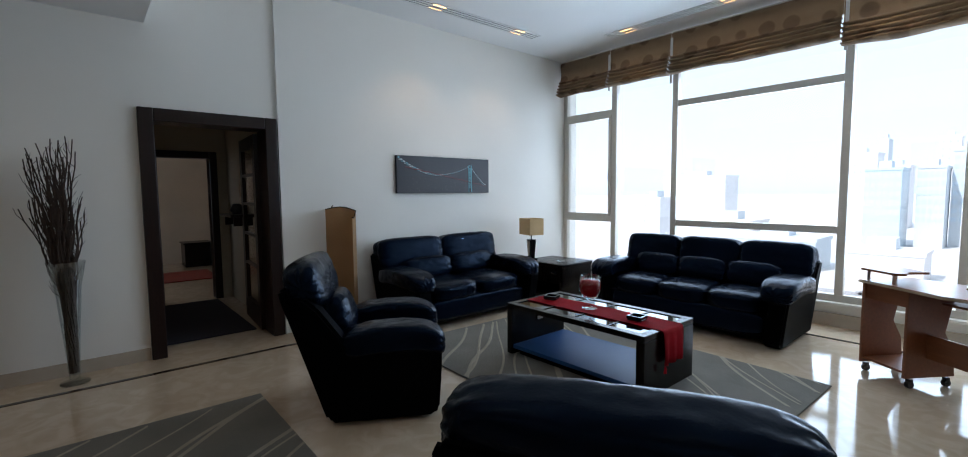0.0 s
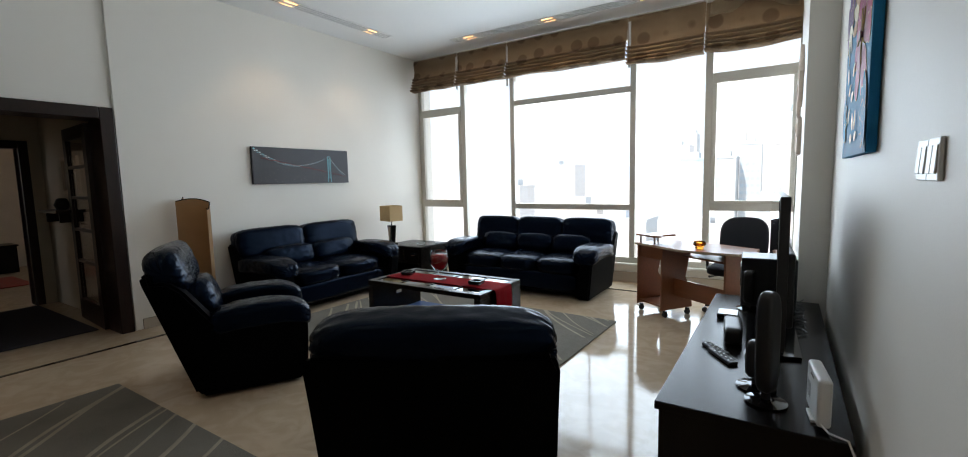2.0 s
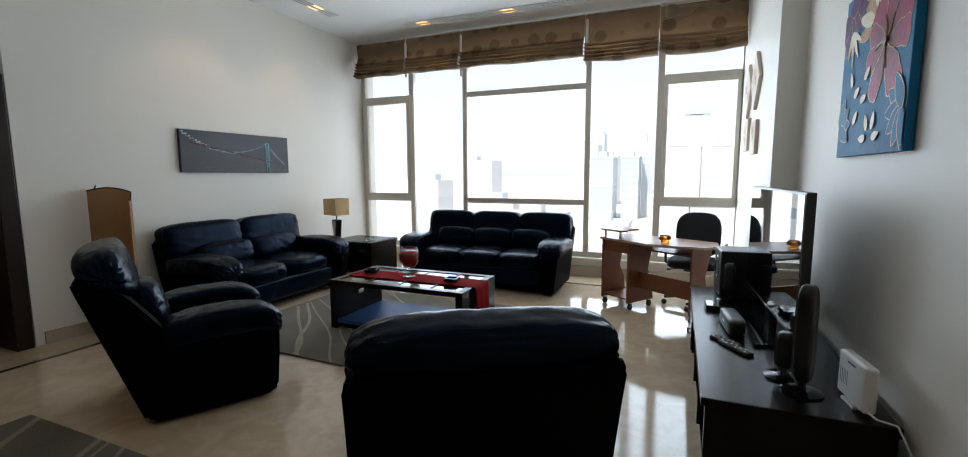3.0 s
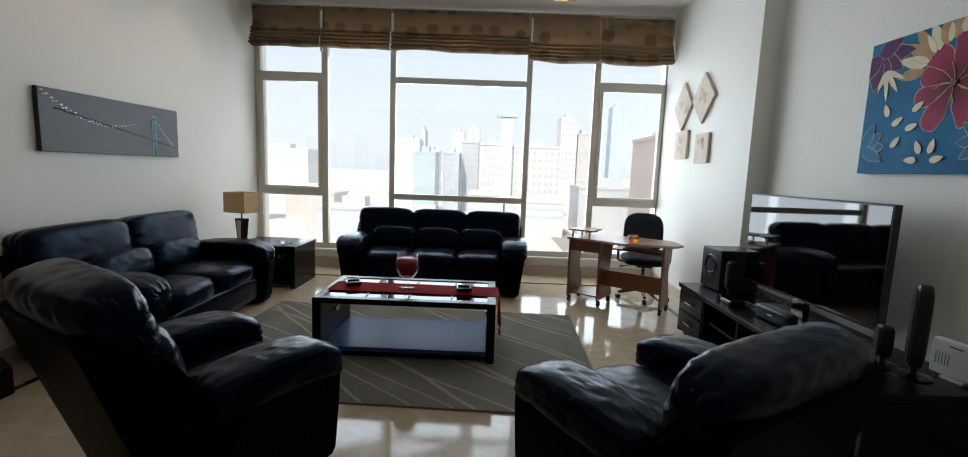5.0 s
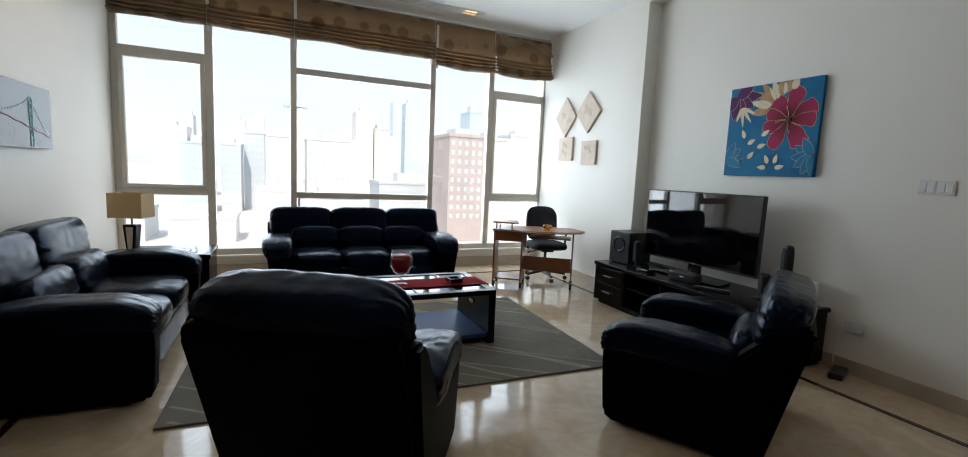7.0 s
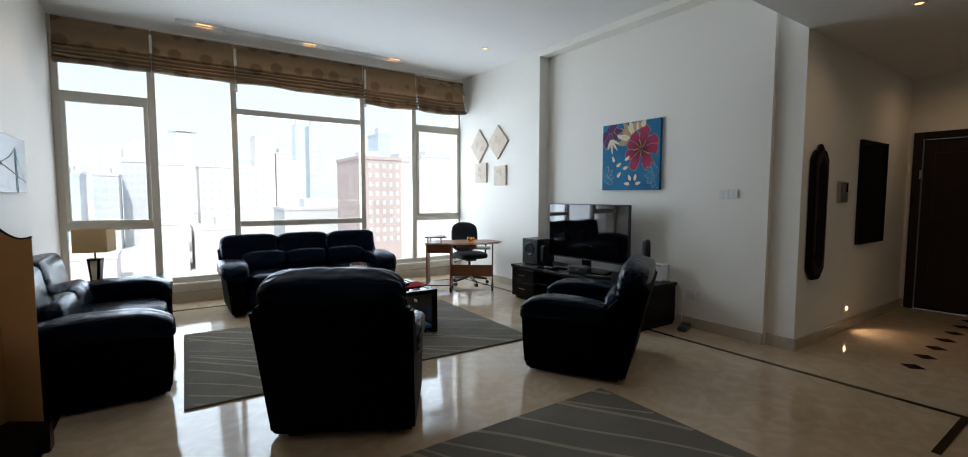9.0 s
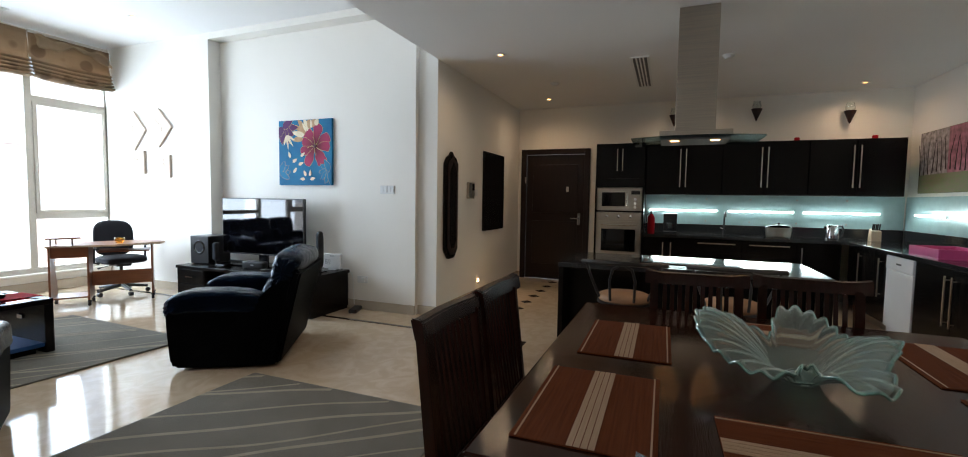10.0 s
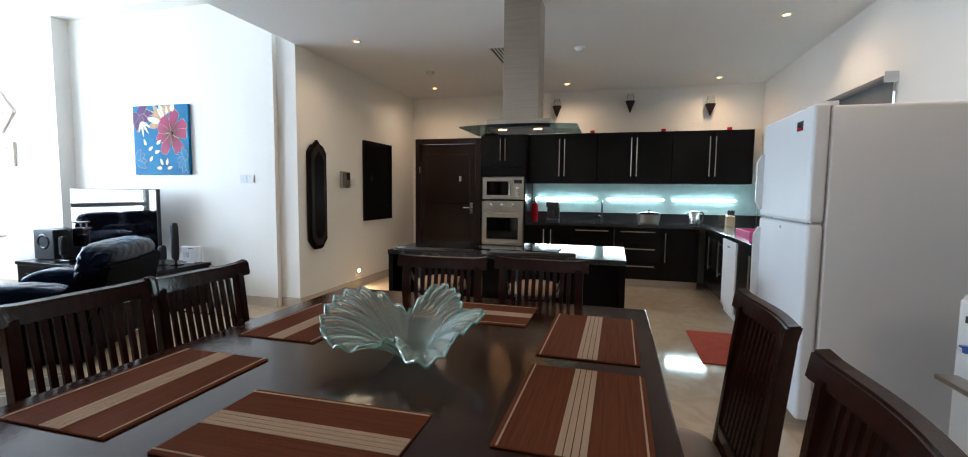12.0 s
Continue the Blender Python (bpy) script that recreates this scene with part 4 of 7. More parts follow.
def goblet(x, y, z):
    th = thing("glass_goblet", pose(x, y, z), "large stemmed glass goblet filled with red beads", "glass bowl")
    part("glass", lathe([(0, 0.0), (0.060, 0.0), (0.061, 0.006), (0.016, 0.014), (0.011, 0.05), (0.016, 0.068), (0.058, 0.092), (0.086, 0.145), (0.090, 0.19), (0.072, 0.262),
                         (0.069, 0.262), (0.086, 0.19), (0.082, 0.147), (0.055, 0.097), (0.0, 0.078)], 32), M_CLEAR, th, smooth=True)
    part("beads", lathe([(0, 0.084), (0.053, 0.100), (0.079, 0.147), (0.083, 0.19), (0.076, 0.225), (0.035, 0.234), (0, 0.232)], 32), M_REDBEADS, th, "red bead filling", smooth=True)


goblet(-2.19, 3.34, TZ + 0.006)


def ashtray(x, y, z, rz):
    th = thing("ashtray", pose(x, y, z, 0, 0, rz), "small square black ashtray on the red runner", "ashtray", "ashtrays on the table")
    part("dish", boxes((-0.05, 0.05, -0.05, 0.05, 0, 0.010), (-0.055, 0.055, -0.055, -0.042, 0.0101, 0.034), (-0.055, 0.055, 0.042, 0.055, 0.0101, 0.034),
                       (-0.055, -0.042, -0.042, 0.042, 0.0101, 0.034), (0.042, 0.055, -0.042, 0.042, 0.0101, 0.034), bevel=0.003), M_GLOSSBLACK, th)


ashtray(-2.60, 3.36, TZ + 0.006, 20)
ashtray(-1.76, 3.31, TZ + 0.006, 5)


def end_table():
    th = thing("end_table", pose(-3.98, 5.06, 0), "square black wooden end table between the two sofas", "side table")
    hx, hy, h = 0.33, 0.29, 0.465
    for s in (-1, 1):
        part("side_panel", box(s * hx, s * (hx - 0.05), -hy, hy, 0, h - 0.0405, 0.004), M_WENGE, th)
    part("drawer_front", box(-hx + 0.051, -0.005, -hy + 0.004, -hy + 0.03, 0.22, h - 0.042, 0.003), M_WENGE, th)
    part("pull", box(-0.21, -0.14, -hy - 0.010, -hy + 0.0035, 0.31, 0.35, 0.003), M_CHROME, th, "square chrome pull")
    part("pull", box(0.16, 0.23, -hy - 0.010, -hy + 0.0035, 0.34, 0.37, 0.003), M_CHROME, th, "square chrome pull")
    part("drawer_front", box(0.005, hx - 0.051, -hy + 0.004, -hy + 0.03, 0.22, h - 0.042, 0.003), M_WENGE, th)
    part("shelf", box(-hx + 0.051, hx - 0.051, -hy + 0.01, hy - 0.01, 0.05, 0.08, 0.003), M_WENGE, th)
    part("back", box(-hx + 0.051, hx - 0.051, hy - 0.02, hy - 0.004, 0.081, h - 0.042), M_WENGE, th)
    part("top", box(-hx - 0.012, hx + 0.012, -hy - 0.012, hy + 0.012, h - 0.04, h, 0.004), M_WENGE, th)
    for k in range(4):
        part("top_strip", box(-hx + 0.03 + 0.152 * k, -hx + 0.177 + 0.152 * k, -hy + 0.02, hy - 0.02, h + 0.0002, h + 0.003, 0.001), M_WENGE, th)
    solo("glass_ashtray", moved(lathe([(0, 0), (0.055, 0), (0.065, 0.026), (0.06, 0.028), (0.045, 0.010), (0, 0.008)], 24), pose(-3.83, 4.98, h + 0.0035)), M_CLEAR,
         "small clear glass ashtray on the end table", "ashtray", smooth=True)
    lp = thing("table_lamp", pose(-4.245, 4.845, h + 0.003, 0, 0, -15), "table lamp with a dark tapered base and a parchment box shade", "table lamp")
    part("foot", box(-0.07, 0.07, -0.055, 0.055, 0, 0.022, 0.004), M_WENGE, lp)
    bm = bmesh.new()
    lo = [bm.verts.new(c) for c in ((-0.035, -0.03, 0.023), (0.035, -0.03, 0.023), (0.035, 0.03, 0.023), (-0.035, 0.03, 0.023))]
    hi = [bm.verts.new(c) for c in ((-0.055, -0.04, 0.27), (0.055, -0.04, 0.27), (0.055, 0.04, 0.27), (-0.055, 0.04, 0.27))]
    bm.faces.new(lo[::-1])
    bm.faces.new(hi)
    for k in range(4):
        bm.faces.new((lo[k], lo[(k + 1) % 4], hi[(k + 1) % 4], hi[k]))
    part("body", bm, M_WENGE, lp)
    part("inlay", slab([(-0.016, 0.06), (0.016, 0.06), (0.028, 0.25), (-0.028, 0.25)], 0.006, "y", -0.0455), M_CREAMPL, lp, "cream inlay")
    part("stem", tube([(0, 0, 0.271), (0, 0, 0.36)], 0.008), M_BLACK, lp)
    sh = boxes((-0.135, 0.135, -0.105, -0.099, 0.335, 0.55), (-0.135, 0.135, 0.099, 0.105, 0.335, 0.55), (-0.135, -0.129, -0.099, 0.099, 0.335, 0.55),
               (0.129, 0.135, -0.099, 0.099, 0.335, 0.55))
    part("shade", sh, M_LAMPSHADE, lp, "square parchment shade")
    part("spider", boxes((-0.129, 0.129, -0.004, 0.004, 0.352, 0.358)), M_BLACK, lp)


end_table()


def canvas(name, m, w, h, face_mat, label):
    """Stretched canvas on a wall, facing local -y, from its centre."""
    th = thing(name, m, label, "picture")
    part("canvas", box(-w / 2, w / 2, 0, 0.032, -h / 2, h / 2, 0.003), face_mat, th)
    return th


def bridge_picture():
    """Night view of a suspension bridge, built up in paint relief."""
    night = material("night_sky_paint", (0.016, 0.016, 0.024), 0.3, spec=0.4, color2=(0.026, 0.023, 0.030), scale=4, mix=0.5, bump=0.03)
    city = material("city_light_paint", (0.024, 0.019, 0.024), 0.3, spec=0.4, color2=(0.014, 0.013, 0.020), scale=12, mix=0.5, stretch=(1, 1, 2))
    red = material("red_deck_paint", (0.20, 0.020, 0.028), 0.6, mix=0.3)
    white = material("white_light_paint", (0.75, 0.82, 0.82), 0.6, mix=0.3)
    teal = material("teal_tower_paint", (0.20, 0.52, 0.60), 0.6, mix=0.3)
    glim = material("dim_city_light_paint", (0.16, 0.12, 0.12), 0.6, mix=0.3)
    w, h = 1.375, 0.43
    th = canvas("bridge_picture", pose(XL + 0.038, 3.733, 1.576, 0, 0, 90), w, h, night, "long dark canvas of a lit suspension bridge at night")
    part("city_band", box(-w / 2 + 0.004, w / 2 - 0.004, -0.0012, -0.0002, -h / 2 + 0.004, -0.02), city, th, "dark city lights")
    rng = random.Random(21)

    def at(u, v):
        return -w / 2 + w * u, -h / 2 + h * v

    def dot(u, v, size, mat, kind="cable_light"):
        x, z = at(u, v)
        part(kind, moved(box(-size * 1.3, size * 1.3, -0.003, -0.0004, -size * 0.8, size * 0.8), pose(x, 0, z)), mat, th)
    # the deck runs down to the far bank
    pts = [at(0.08 + 0.89 * k / 24, 0.70 - 0.50 * (k / 24) ** 1.05 + 0.012 * math.sin(k * 2.1)) for k in range(25)]
    part("deck", tube([(x, -0.0015, z) for x, z in pts], [0.006 - 0.003 * k / 24 for k in range(25)], 6), red, th, "red lit deck")
    # main cable: a double string of lights, thick where it is near
    for k in range(30):
        u = k / 29
        cu = 0.02 + 0.75 * u
        v = 0.95 - 1.55 * u + 1.40 * u * u
        dot(cu, v, 0.0085 - 0.004 * u, white if k % 3 else teal)
        if u < 0.62:
            dot(cu + 0.006, v - 0.055 + 0.05 * u, 0.006 - 0.002 * u, teal if k % 2 else white)
    for k in range(13):
        u = (k + 1) / 13
        dot(0.77 + 0.18 * u, 0.80 - 0.72 * u + 0.17 * u * u, 0.0045, white)
        dot(0.785 + 0.15 * u, 0.72 - 0.66 * u + 0.16 * u * u, 0.0032, teal)
    for k in range(60):
        dot(rng.uniform(0.04, 0.97), rng.uniform(0.06, 0.42), rng.uniform(0.0016, 0.0034), glim, "city_light")
    tx = at(0.77, 0)[0]
    legs = [(tx - 0.026, tx - 0.017, -0.004, -0.0015, -h / 2 + 0.01, 0.13), (tx + 0.017, tx + 0.026, -0.004, -0.0015, -h / 2 + 0.01, 0.13)]
    part("tower", boxes(*legs, *[(tx - 0.017, tx + 0.017, -0.004, -0.0015, z, z + 0.008) for z in (-0.15, -0.075, -0.02, 0.04, 0.085, 0.122)]), teal, th, "teal lit bridge tower")
    brace = bmesh.new()
    for z in (-0.14, -0.07, -0.01, 0.045):
        for s in (-1, 1):
            add_tube(brace, [(tx - 0.02 * s, -0.003, z), (tx + 0.02 * s, -0.003, z + 0.055)], 0.003, 4)
    part("tower_brace", brace, teal, th)


bridge_picture()


def petal(length, width, bend=0.0, n=8):
    """Outline of a pointed petal along +x."""
    up, dn = [], []
    for k in range(n + 1):
        u = k / n
        r = width * (math.sin(math.pi * u ** 0.75) ** 0.8 if 0 < u < 1 else 0)
        up.append((length * u, r + bend * u * u))
        dn.append((length * u, -r + bend * u * u))
    return up + dn[-2:0:-1]


def broad_petal(length, width, seed, n=16):
    """Blunt petal with a wavy rim, along +x."""
    up, dn = [], []
    for k in range(n + 1):
        u = k / n
        r = width * (u ** 0.85) * max(0.0, 1 - u ** 5) ** 0.5
        up.append((length * u * (1 + 0.02 * math.sin(seed + u * 9)), r * (1 + 0.10 * math.sin(u * 13 + seed))))
        dn.append((length * u * (1 + 0.02 * math.sin(seed + u * 9)), -r * (1 + 0.10 * math.sin(u * 11 + seed * 2))))
    return up + dn[-2:0:-1]


def flower_picture():
    blue = material("turquoise_paint", (0.006, 0.20, 0.38), 0.6, color2=(0.003, 0.12, 0.26), scale=4, mix=0.5, bump=0.15, bump_scale=40, spec=0.15)
    pink = material("magenta_petal_paint", (0.46, 0.030, 0.10), 0.5, color2=(0.30, 0.022, 0.085), scale=6, mix=0.5, bump=0.2, bump_scale=40, spec=0.15)
    purple = material("purple_petal_paint", (0.13, 0.028, 0.13), 0.5, color2=(0.06, 0.016, 0.075), scale=7, mix=0.5, bump=0.2, bump_scale=40, spec=0.15)
    gold = material("gold_line_paint", (0.62, 0.42, 0.15), 0.4, mix=0.3)
    rust = material("brown_leaf_paint", (0.40, 0.20, 0.10), 0.5, color2=(0.55, 0.36, 0.20), scale=14, mix=0.5, spec=0.15)
    cream = material("cream_leaf_paint", (0.76, 0.68, 0.50), 0.5, color2=(0.66, 0.54, 0.34), scale=12, mix=0.5)
    pale = material("pale_blue_petal_paint", (0.012, 0.225, 0.40), 0.6, color2=(0.006, 0.15, 0.30), scale=6, mix=0.5, spec=0.15)
    dark = material("dark_centre_paint", (0.09, 0.008, 0.02), 0.5, mix=0.3)
    w, h = 0.79, 0.768
    # petals painted darker towards the flower's eye
    n, l = pink.node_tree.nodes, pink.node_tree.links
    dist = n.new("ShaderNodeVectorMath")
    dist.operation = "DISTANCE"
    dist.inputs[1].default_value = (0.155, 0, 0.07)
    l.new(n["Texture Coordinate"].outputs["Object"], dist.inputs[0])
    fade = n.new("ShaderNodeValToRGB")
    fade.color_ramp.elements[0].position, fade.color_ramp.elements[1].position = 0.02, 0.20
    fade.color_ramp.elements[0].color, fade.color_ramp.elements[1].color = (0.25, 0.10, 0.12, 1), (1, 1.0, 1.0, 1)
    l.new(dist.outputs["Value"], fade.inputs[0])
    mul = n.new("ShaderNodeMix")
    mul.data_type, mul.blend_type = "RGBA", "MULTIPLY"
    mul.inputs[0].default_value = 1.0
    l.new(n["Color Ramp"].outputs[0], mul.inputs[6])
    l.new(fade.outputs[0], mul.inputs[7])
    l.new(mul.outputs[2], n["Principled BSDF"].inputs["Base Color"])
    th = canvas("flower_picture", pose(XR - 0.036, 2.52, 1.796, 0, 0, -90), w, h, blue, "square turquoise canvas with a large pink and gold flower")

    layer = [0.0004]

    def stroke(kind, mat, x, z, ang, length, width, lift, bend=0.0, rim=True, broad=0.0):
        """One painted petal with its gold rim, each laid over the last."""
        layer[0] += 0.0001
        lift = layer[0]
        out = broad_petal(length, width, broad) if broad else petal(length, width, bend)
        tm = Matrix.Translation((x, 0, z)) @ pose(0, 0, 0, 0, -ang, 0)

        def inside(o):
            c, s = math.cos(radians(ang)), math.sin(radians(ang))
            return [(min(max(x + a * c - b * s, -w / 2 + 0.003), w / 2 - 0.003), min(max(z + a * s + b * c, -h / 2 + 0.003), h / 2 - 0.003)) for a, b in o]
        if rim:
            big = [(a * 1.012, b * 1.015 + (0.0022 if b > 0 else -0.0022)) for a, b in out]
            part("gold_rim", slab(inside(big), 0.001, "y", -lift - 0.001), gold, th)
        part(kind, slab(inside(out), 0.001, "y", -lift - 0.00108), mat, th)

    # big flower
    fx, fz = 0.155, 0.07
    for k, (a, L, wd) in enumerate(((28, 0.24, 0.10), (-2, 0.22, 0.085), (78, 0.27, 0.095), (125, 0.25, 0.10), (160, 0.20, 0.075), (198, 0.22, 0.075), (240, 0.26, 0.085), (300, 0.25, 0.11))):
        stroke("petal", pink, fx, fz, a, L, wd, 0.001, 0.0, broad=k + 1.0)
    for k, a in enumerate((40, 88, 172, 262, 318)):
        part("petal_vein", tube([(fx, -0.0035, fz), (fx + 0.06 * math.cos(radians(a + 6)), -0.0035, fz + 0.06 * math.sin(radians(a + 6))),
                                 (fx + 0.11 * math.cos(radians(a + 16)), -0.0035, fz + 0.11 * math.sin(radians(a + 16)))], 0.0028, 5), gold, th)
    part("flower_eye", moved(lathe([(0, 0.012), (0.018, 0.011), (0.024, 0.0)], 16), pose(fx, 0, fz, 90)), dark, th)
    # brown and cream fronds that rise behind the big flower
    for k, (x, z, a, L) in enumerate(((-0.02, 0.16, 178, 0.13), (-0.01, 0.19, 158, 0.15), (0.01, 0.21, 140, 0.16), (0.02, 0.23, 122, 0.16), (0.05, 0.25, 106, 0.13), (0.08, 0.27, 92, 0.11),
                                      (0.12, 0.29, 74, 0.10), (0.16, 0.31, 58, 0.08), (0.0, 0.20, 149, 0.10), (0.03, 0.24, 114, 0.10), (0.10, 0.28, 84, 0.08))):
        stroke("frond", cream if k % 3 == 1 or k > 7 else rust, x, z, a, L * 1.25, 0.031 if k < 8 else 0.017, 0.0004, 0.015)
    # purple flower in the corner
    for a, L in ((352, 0.24), (322, 0.20), (292, 0.22), (262, 0.21), (232, 0.15), (20, 0.17)):
        stroke("petal", purple, -0.33, 0.31, a, L, 0.048, 0.001, 0.02)
    for a, L in ((306, 0.17), (278, 0.18), (334, 0.15), (250, 0.13)):
        stroke("cream_leaf", cream, -0.27, 0.21, a, L, 0.015, 0.004, rim=False)
    # pale flowers and leaves
    for x, z, angs in ((-0.37, -0.24, (5, 35, 65, 335)), (0.37, -0.22, (150, 185, 215, 245, 120, 275))):
        for k, a in enumerate(angs):
            stroke("petal", pale, x, z, a, 0.16, 0.036, 0.0006 + 0.001 * (k % 3))
    for x, z, a in ((-0.215, -0.06, 105), (-0.18, -0.11, 25), (-0.06, -0.045, 30), (-0.09, -0.14, 12), (-0.17, -0.235, 42), (0.02, -0.28, 108), (0.075, -0.28, 72), (0.01, -0.315, 172),
                    (0.085, -0.315, 8)):
        stroke("cream_leaf", cream, x, z, a, 0.080, 0.019, 0.0008, 0.006, rim=False)


flower_picture()


def plaque(y, z, size, diamond, tall):
    th = thing("plaster_plaque", pose(XC, y, z), "cream plaster diamond plaque with pressed leaves" if diamond else "small square cream plaster plaque", "wall plaque", "plaster plaques")
    a = size
    out = [(-a, 0), (0, -a * tall), (a, 0), (0, a * tall)] if diamond else [(-a, -a * tall), (a, -a * tall), (a, a * tall), (-a, a * tall)]
    part("plate", slab(out, 0.03, "x", -0.0305, 0.004), M_CREAMPL, th)
    rng = random.Random(int(y * 100))
    for k in range(4):
        o = petal(a * 0.5, a * 0.12)
        bm = moved(slab(o, 0.003, "z"), pose(-0.0308 - 0.0008 * k, rng.uniform(-0.35, 0.35) * a, rng.uniform(-0.4, 0.4) * a, 0, -90, 0) @ pose(0, 0, 0, 0, 0, rng.uniform(0, 360)))
        part("pressed_leaf", bm, M_PRESSED, th)


plaque(5.35, 2.14, 0.245, True, 1.10)
plaque(4.845, 2.16, 0.255, True, 1.02)
plaque(5.31, 1.71, 0.165, False, 0.95)
plaque(4.785, 1.65, 0.15, False, 1.0)


def parchment_lamp():
    """Tall folded parchment floor lamp on a dark base, with a wavy top."""
    th = thing("floor_lamp", pose(-4.40, 2.27, 0, 0, 0, 0), "tall folded tan parchment floor lamp on a dark wooden base", "floor lamp")
    pl = [(-0.21, 0.02), (-0.13, -0.09), (0.0, 0.17), (0.155, 0.06)]
    dense = []
    for (a, b) in zip(pl, pl[1:]):
        for k in range(8):
            u = k / 8
            dense.append((a[0] + (b[0] - a[0]) * u, a[1] + (b[1] - a[1]) * u))
    dense.append(pl[-1])
    bm = bmesh.new()
    rows = []
    n = len(dense) - 1
    for i, (x, y) in enumerate(dense):
        u = i / n
        ztop = 1.245 - 0.10 * u - 0.035 * math.sin(u * 9.0)
        rows.append([bm.verts.new((x, y, 0.16 + (ztop - 0.16) * j / 12)) for j in range(13)])
    for a, b in zip(rows, rows[1:]):
        for j in range(12):
            bm.faces.new((a[j], a[j + 1], b[j + 1], b[j]))
    bmesh.ops.solidify(bm, geom=bm.faces[:], thickness=0.006)
    part("shade", bm, M_PARCH, th, "tan parchment sheet")
    bm = bmesh.new()
    add_tube(bm, [(x, y, 1.247 - 0.10 * (i / n) - 0.035 * math.sin(i / n * 9.0)) for i, (x, y) in enumerate(dense)], 0.005, 6)
    part("top_rim", bm, M_WENGE, th)
    part("base", slab([(-0.23, 0.06), (-0.15, -0.13), (-0.03, 0.02), (0.18, 0.02), (0.185, 0.10), (0.0, 0.22)], 0.16, "z", 0.0, 0.006), M_WENGE, th, "dark wooden base")


parchment_lamp()


def twig_vase():
    th = thing("floor_vase", pose(-4.46, 0.245, 0), "tall clear trumpet glass vase standing on the floor", "vase")
    part("glass", lathe([(0, 0.0), (0.085, 0.0), (0.087, 0.008), (0.03, 0.018), (0.032, 0.06), (0.05, 0.35), (0.075, 0.70), (0.11, 0.895), (0.107, 0.895), (0.071, 0.70), (0.046, 0.35),
                         (0.027, 0.07), (0, 0.05)], 32), M_CLEAR, th, smooth=True)
    tw = thing("dry_twigs", pose(-4.46, 0.245, 0.08), "bundle of dry brown curly twigs in the tall vase", "dried twigs")
    rng = random.Random(5)
    for k in range(66):
        a = rng.uniform(0, 6.28)
        spread = rng.uniform(0.03, 0.18)
        top = rng.uniform(1.10, 1.70)
        pts, rad = [], []
        for i in range(15):
            u = i / 14
            r = 0.012 + 0.018 * min(1, u * 2) + spread * max(0, u - 0.45) ** 1.2 * 1.6
            wob = 0.012 * math.sin(u * 16 + k) + 0.010 * math.sin(u * 31 + k * 2.1)
            pts.append((max(-0.14, r * math.cos(a + u * 0.5)) + wob, r * math.sin(a + u * 0.5) + 0.012 * math.cos(u * 19 + k) - 0.07 * max(0.0, u - 0.35) ** 1.3, top * u))
            rad.append(0.0066 * (1 - 0.65 * u) + 0.0014)
        bm = tube(pts, rad, 5)
        for s in range(7):
            b0 = Vector(pts[7 + s])
            d = Vector((rng.uniform(-1, 1) * 0.06, rng.uniform(-1, 1) * 0.06, rng.uniform(0.06, 0.14)))
            d.x = max(d.x, -0.14 - b0.x)
            add_tube(bm, [b0, b0 + d * 0.5 + Vector((0.008, -0.01, 0)), b0 + d], [0.0030, 0.0022, 0.0012], 4)
        part("twig", bm, M_TWIG, tw)


twig_vase()

# ---------------------------------------------------------------- television side


def tv_unit():
    th = thing("television_unit", pose(0, 0, 0), "long low black wooden television unit with drawers and open bays", "tv cabinet")
    x0, x1, y0, y1, h = 0.075, 0.70, 1.88, 3.87, 0.45
    part("top", box(x0 - 0.012, x1, y0 - 0.01, y1 + 0.01, h - 0.035, h, 0.004), M_WENGE, th)
    part("bottom", box(x0 + 0.02, x1, y0 + 0.021, y1 - 0.021, 0.04, 0.065), M_WENGE, th)
    part("plinth", box(x0 + 0.05, x1, y0 + 0.03, y1 - 0.03, 0, 0.0395), M_WENGE, th)
    part("back", box(x1 - 0.02, x1 - 0.002, y0 + 0.021, y1 - 0.021, 0.066, h - 0.036), M_WENGE, th)
    for y in (y0, 2.40, 2.93, 3.42, y1 - 0.02):
        part("divider", box(x0 + 0.004, x1 - 0.021, y, y + 0.02, 0.04 if y in (y0, y1 - 0.02) else 0.066, h - 0.0355), M_WENGE, th)
    for y in (1.90, 2.42, 2.95):
        part("shelf", box(x0 + 0.03, x1 - 0.021, y + 0.001, y + (0.499 if y == 1.90 else 0.508 if y < 2.9 else 0.468), 0.25, 0.268), M_WENGE, th)
    for z0, z1 in ((0.075, 0.235), (0.245, 0.405)):
        dr = part("drawer", box(x0 - 0.004, x0 + 0.016, 3.442, 3.848, z0, z1, 0.003), M_WENGE, th)
        part("handle", boxes((x0 - 0.026, x0 - 0.016, 3.58, 3.70, (z0 + z1) / 2 - 0.005, (z0 + z1) / 2 + 0.006), (x0 - 0.0165, x0 - 0.0042, 3.585, 3.595, (z0 + z1) / 2 - 0.004, (z0 + z1) / 2 + 0.004),
                              (x0 - 0.0165, x0 - 0.0042, 3.685, 3.695, (z0 + z1) / 2 - 0.004, (z0 + z1) / 2 + 0.004)), M_CHROME, dr, "chrome bar handle")


tv_unit()
UZ = 0.45


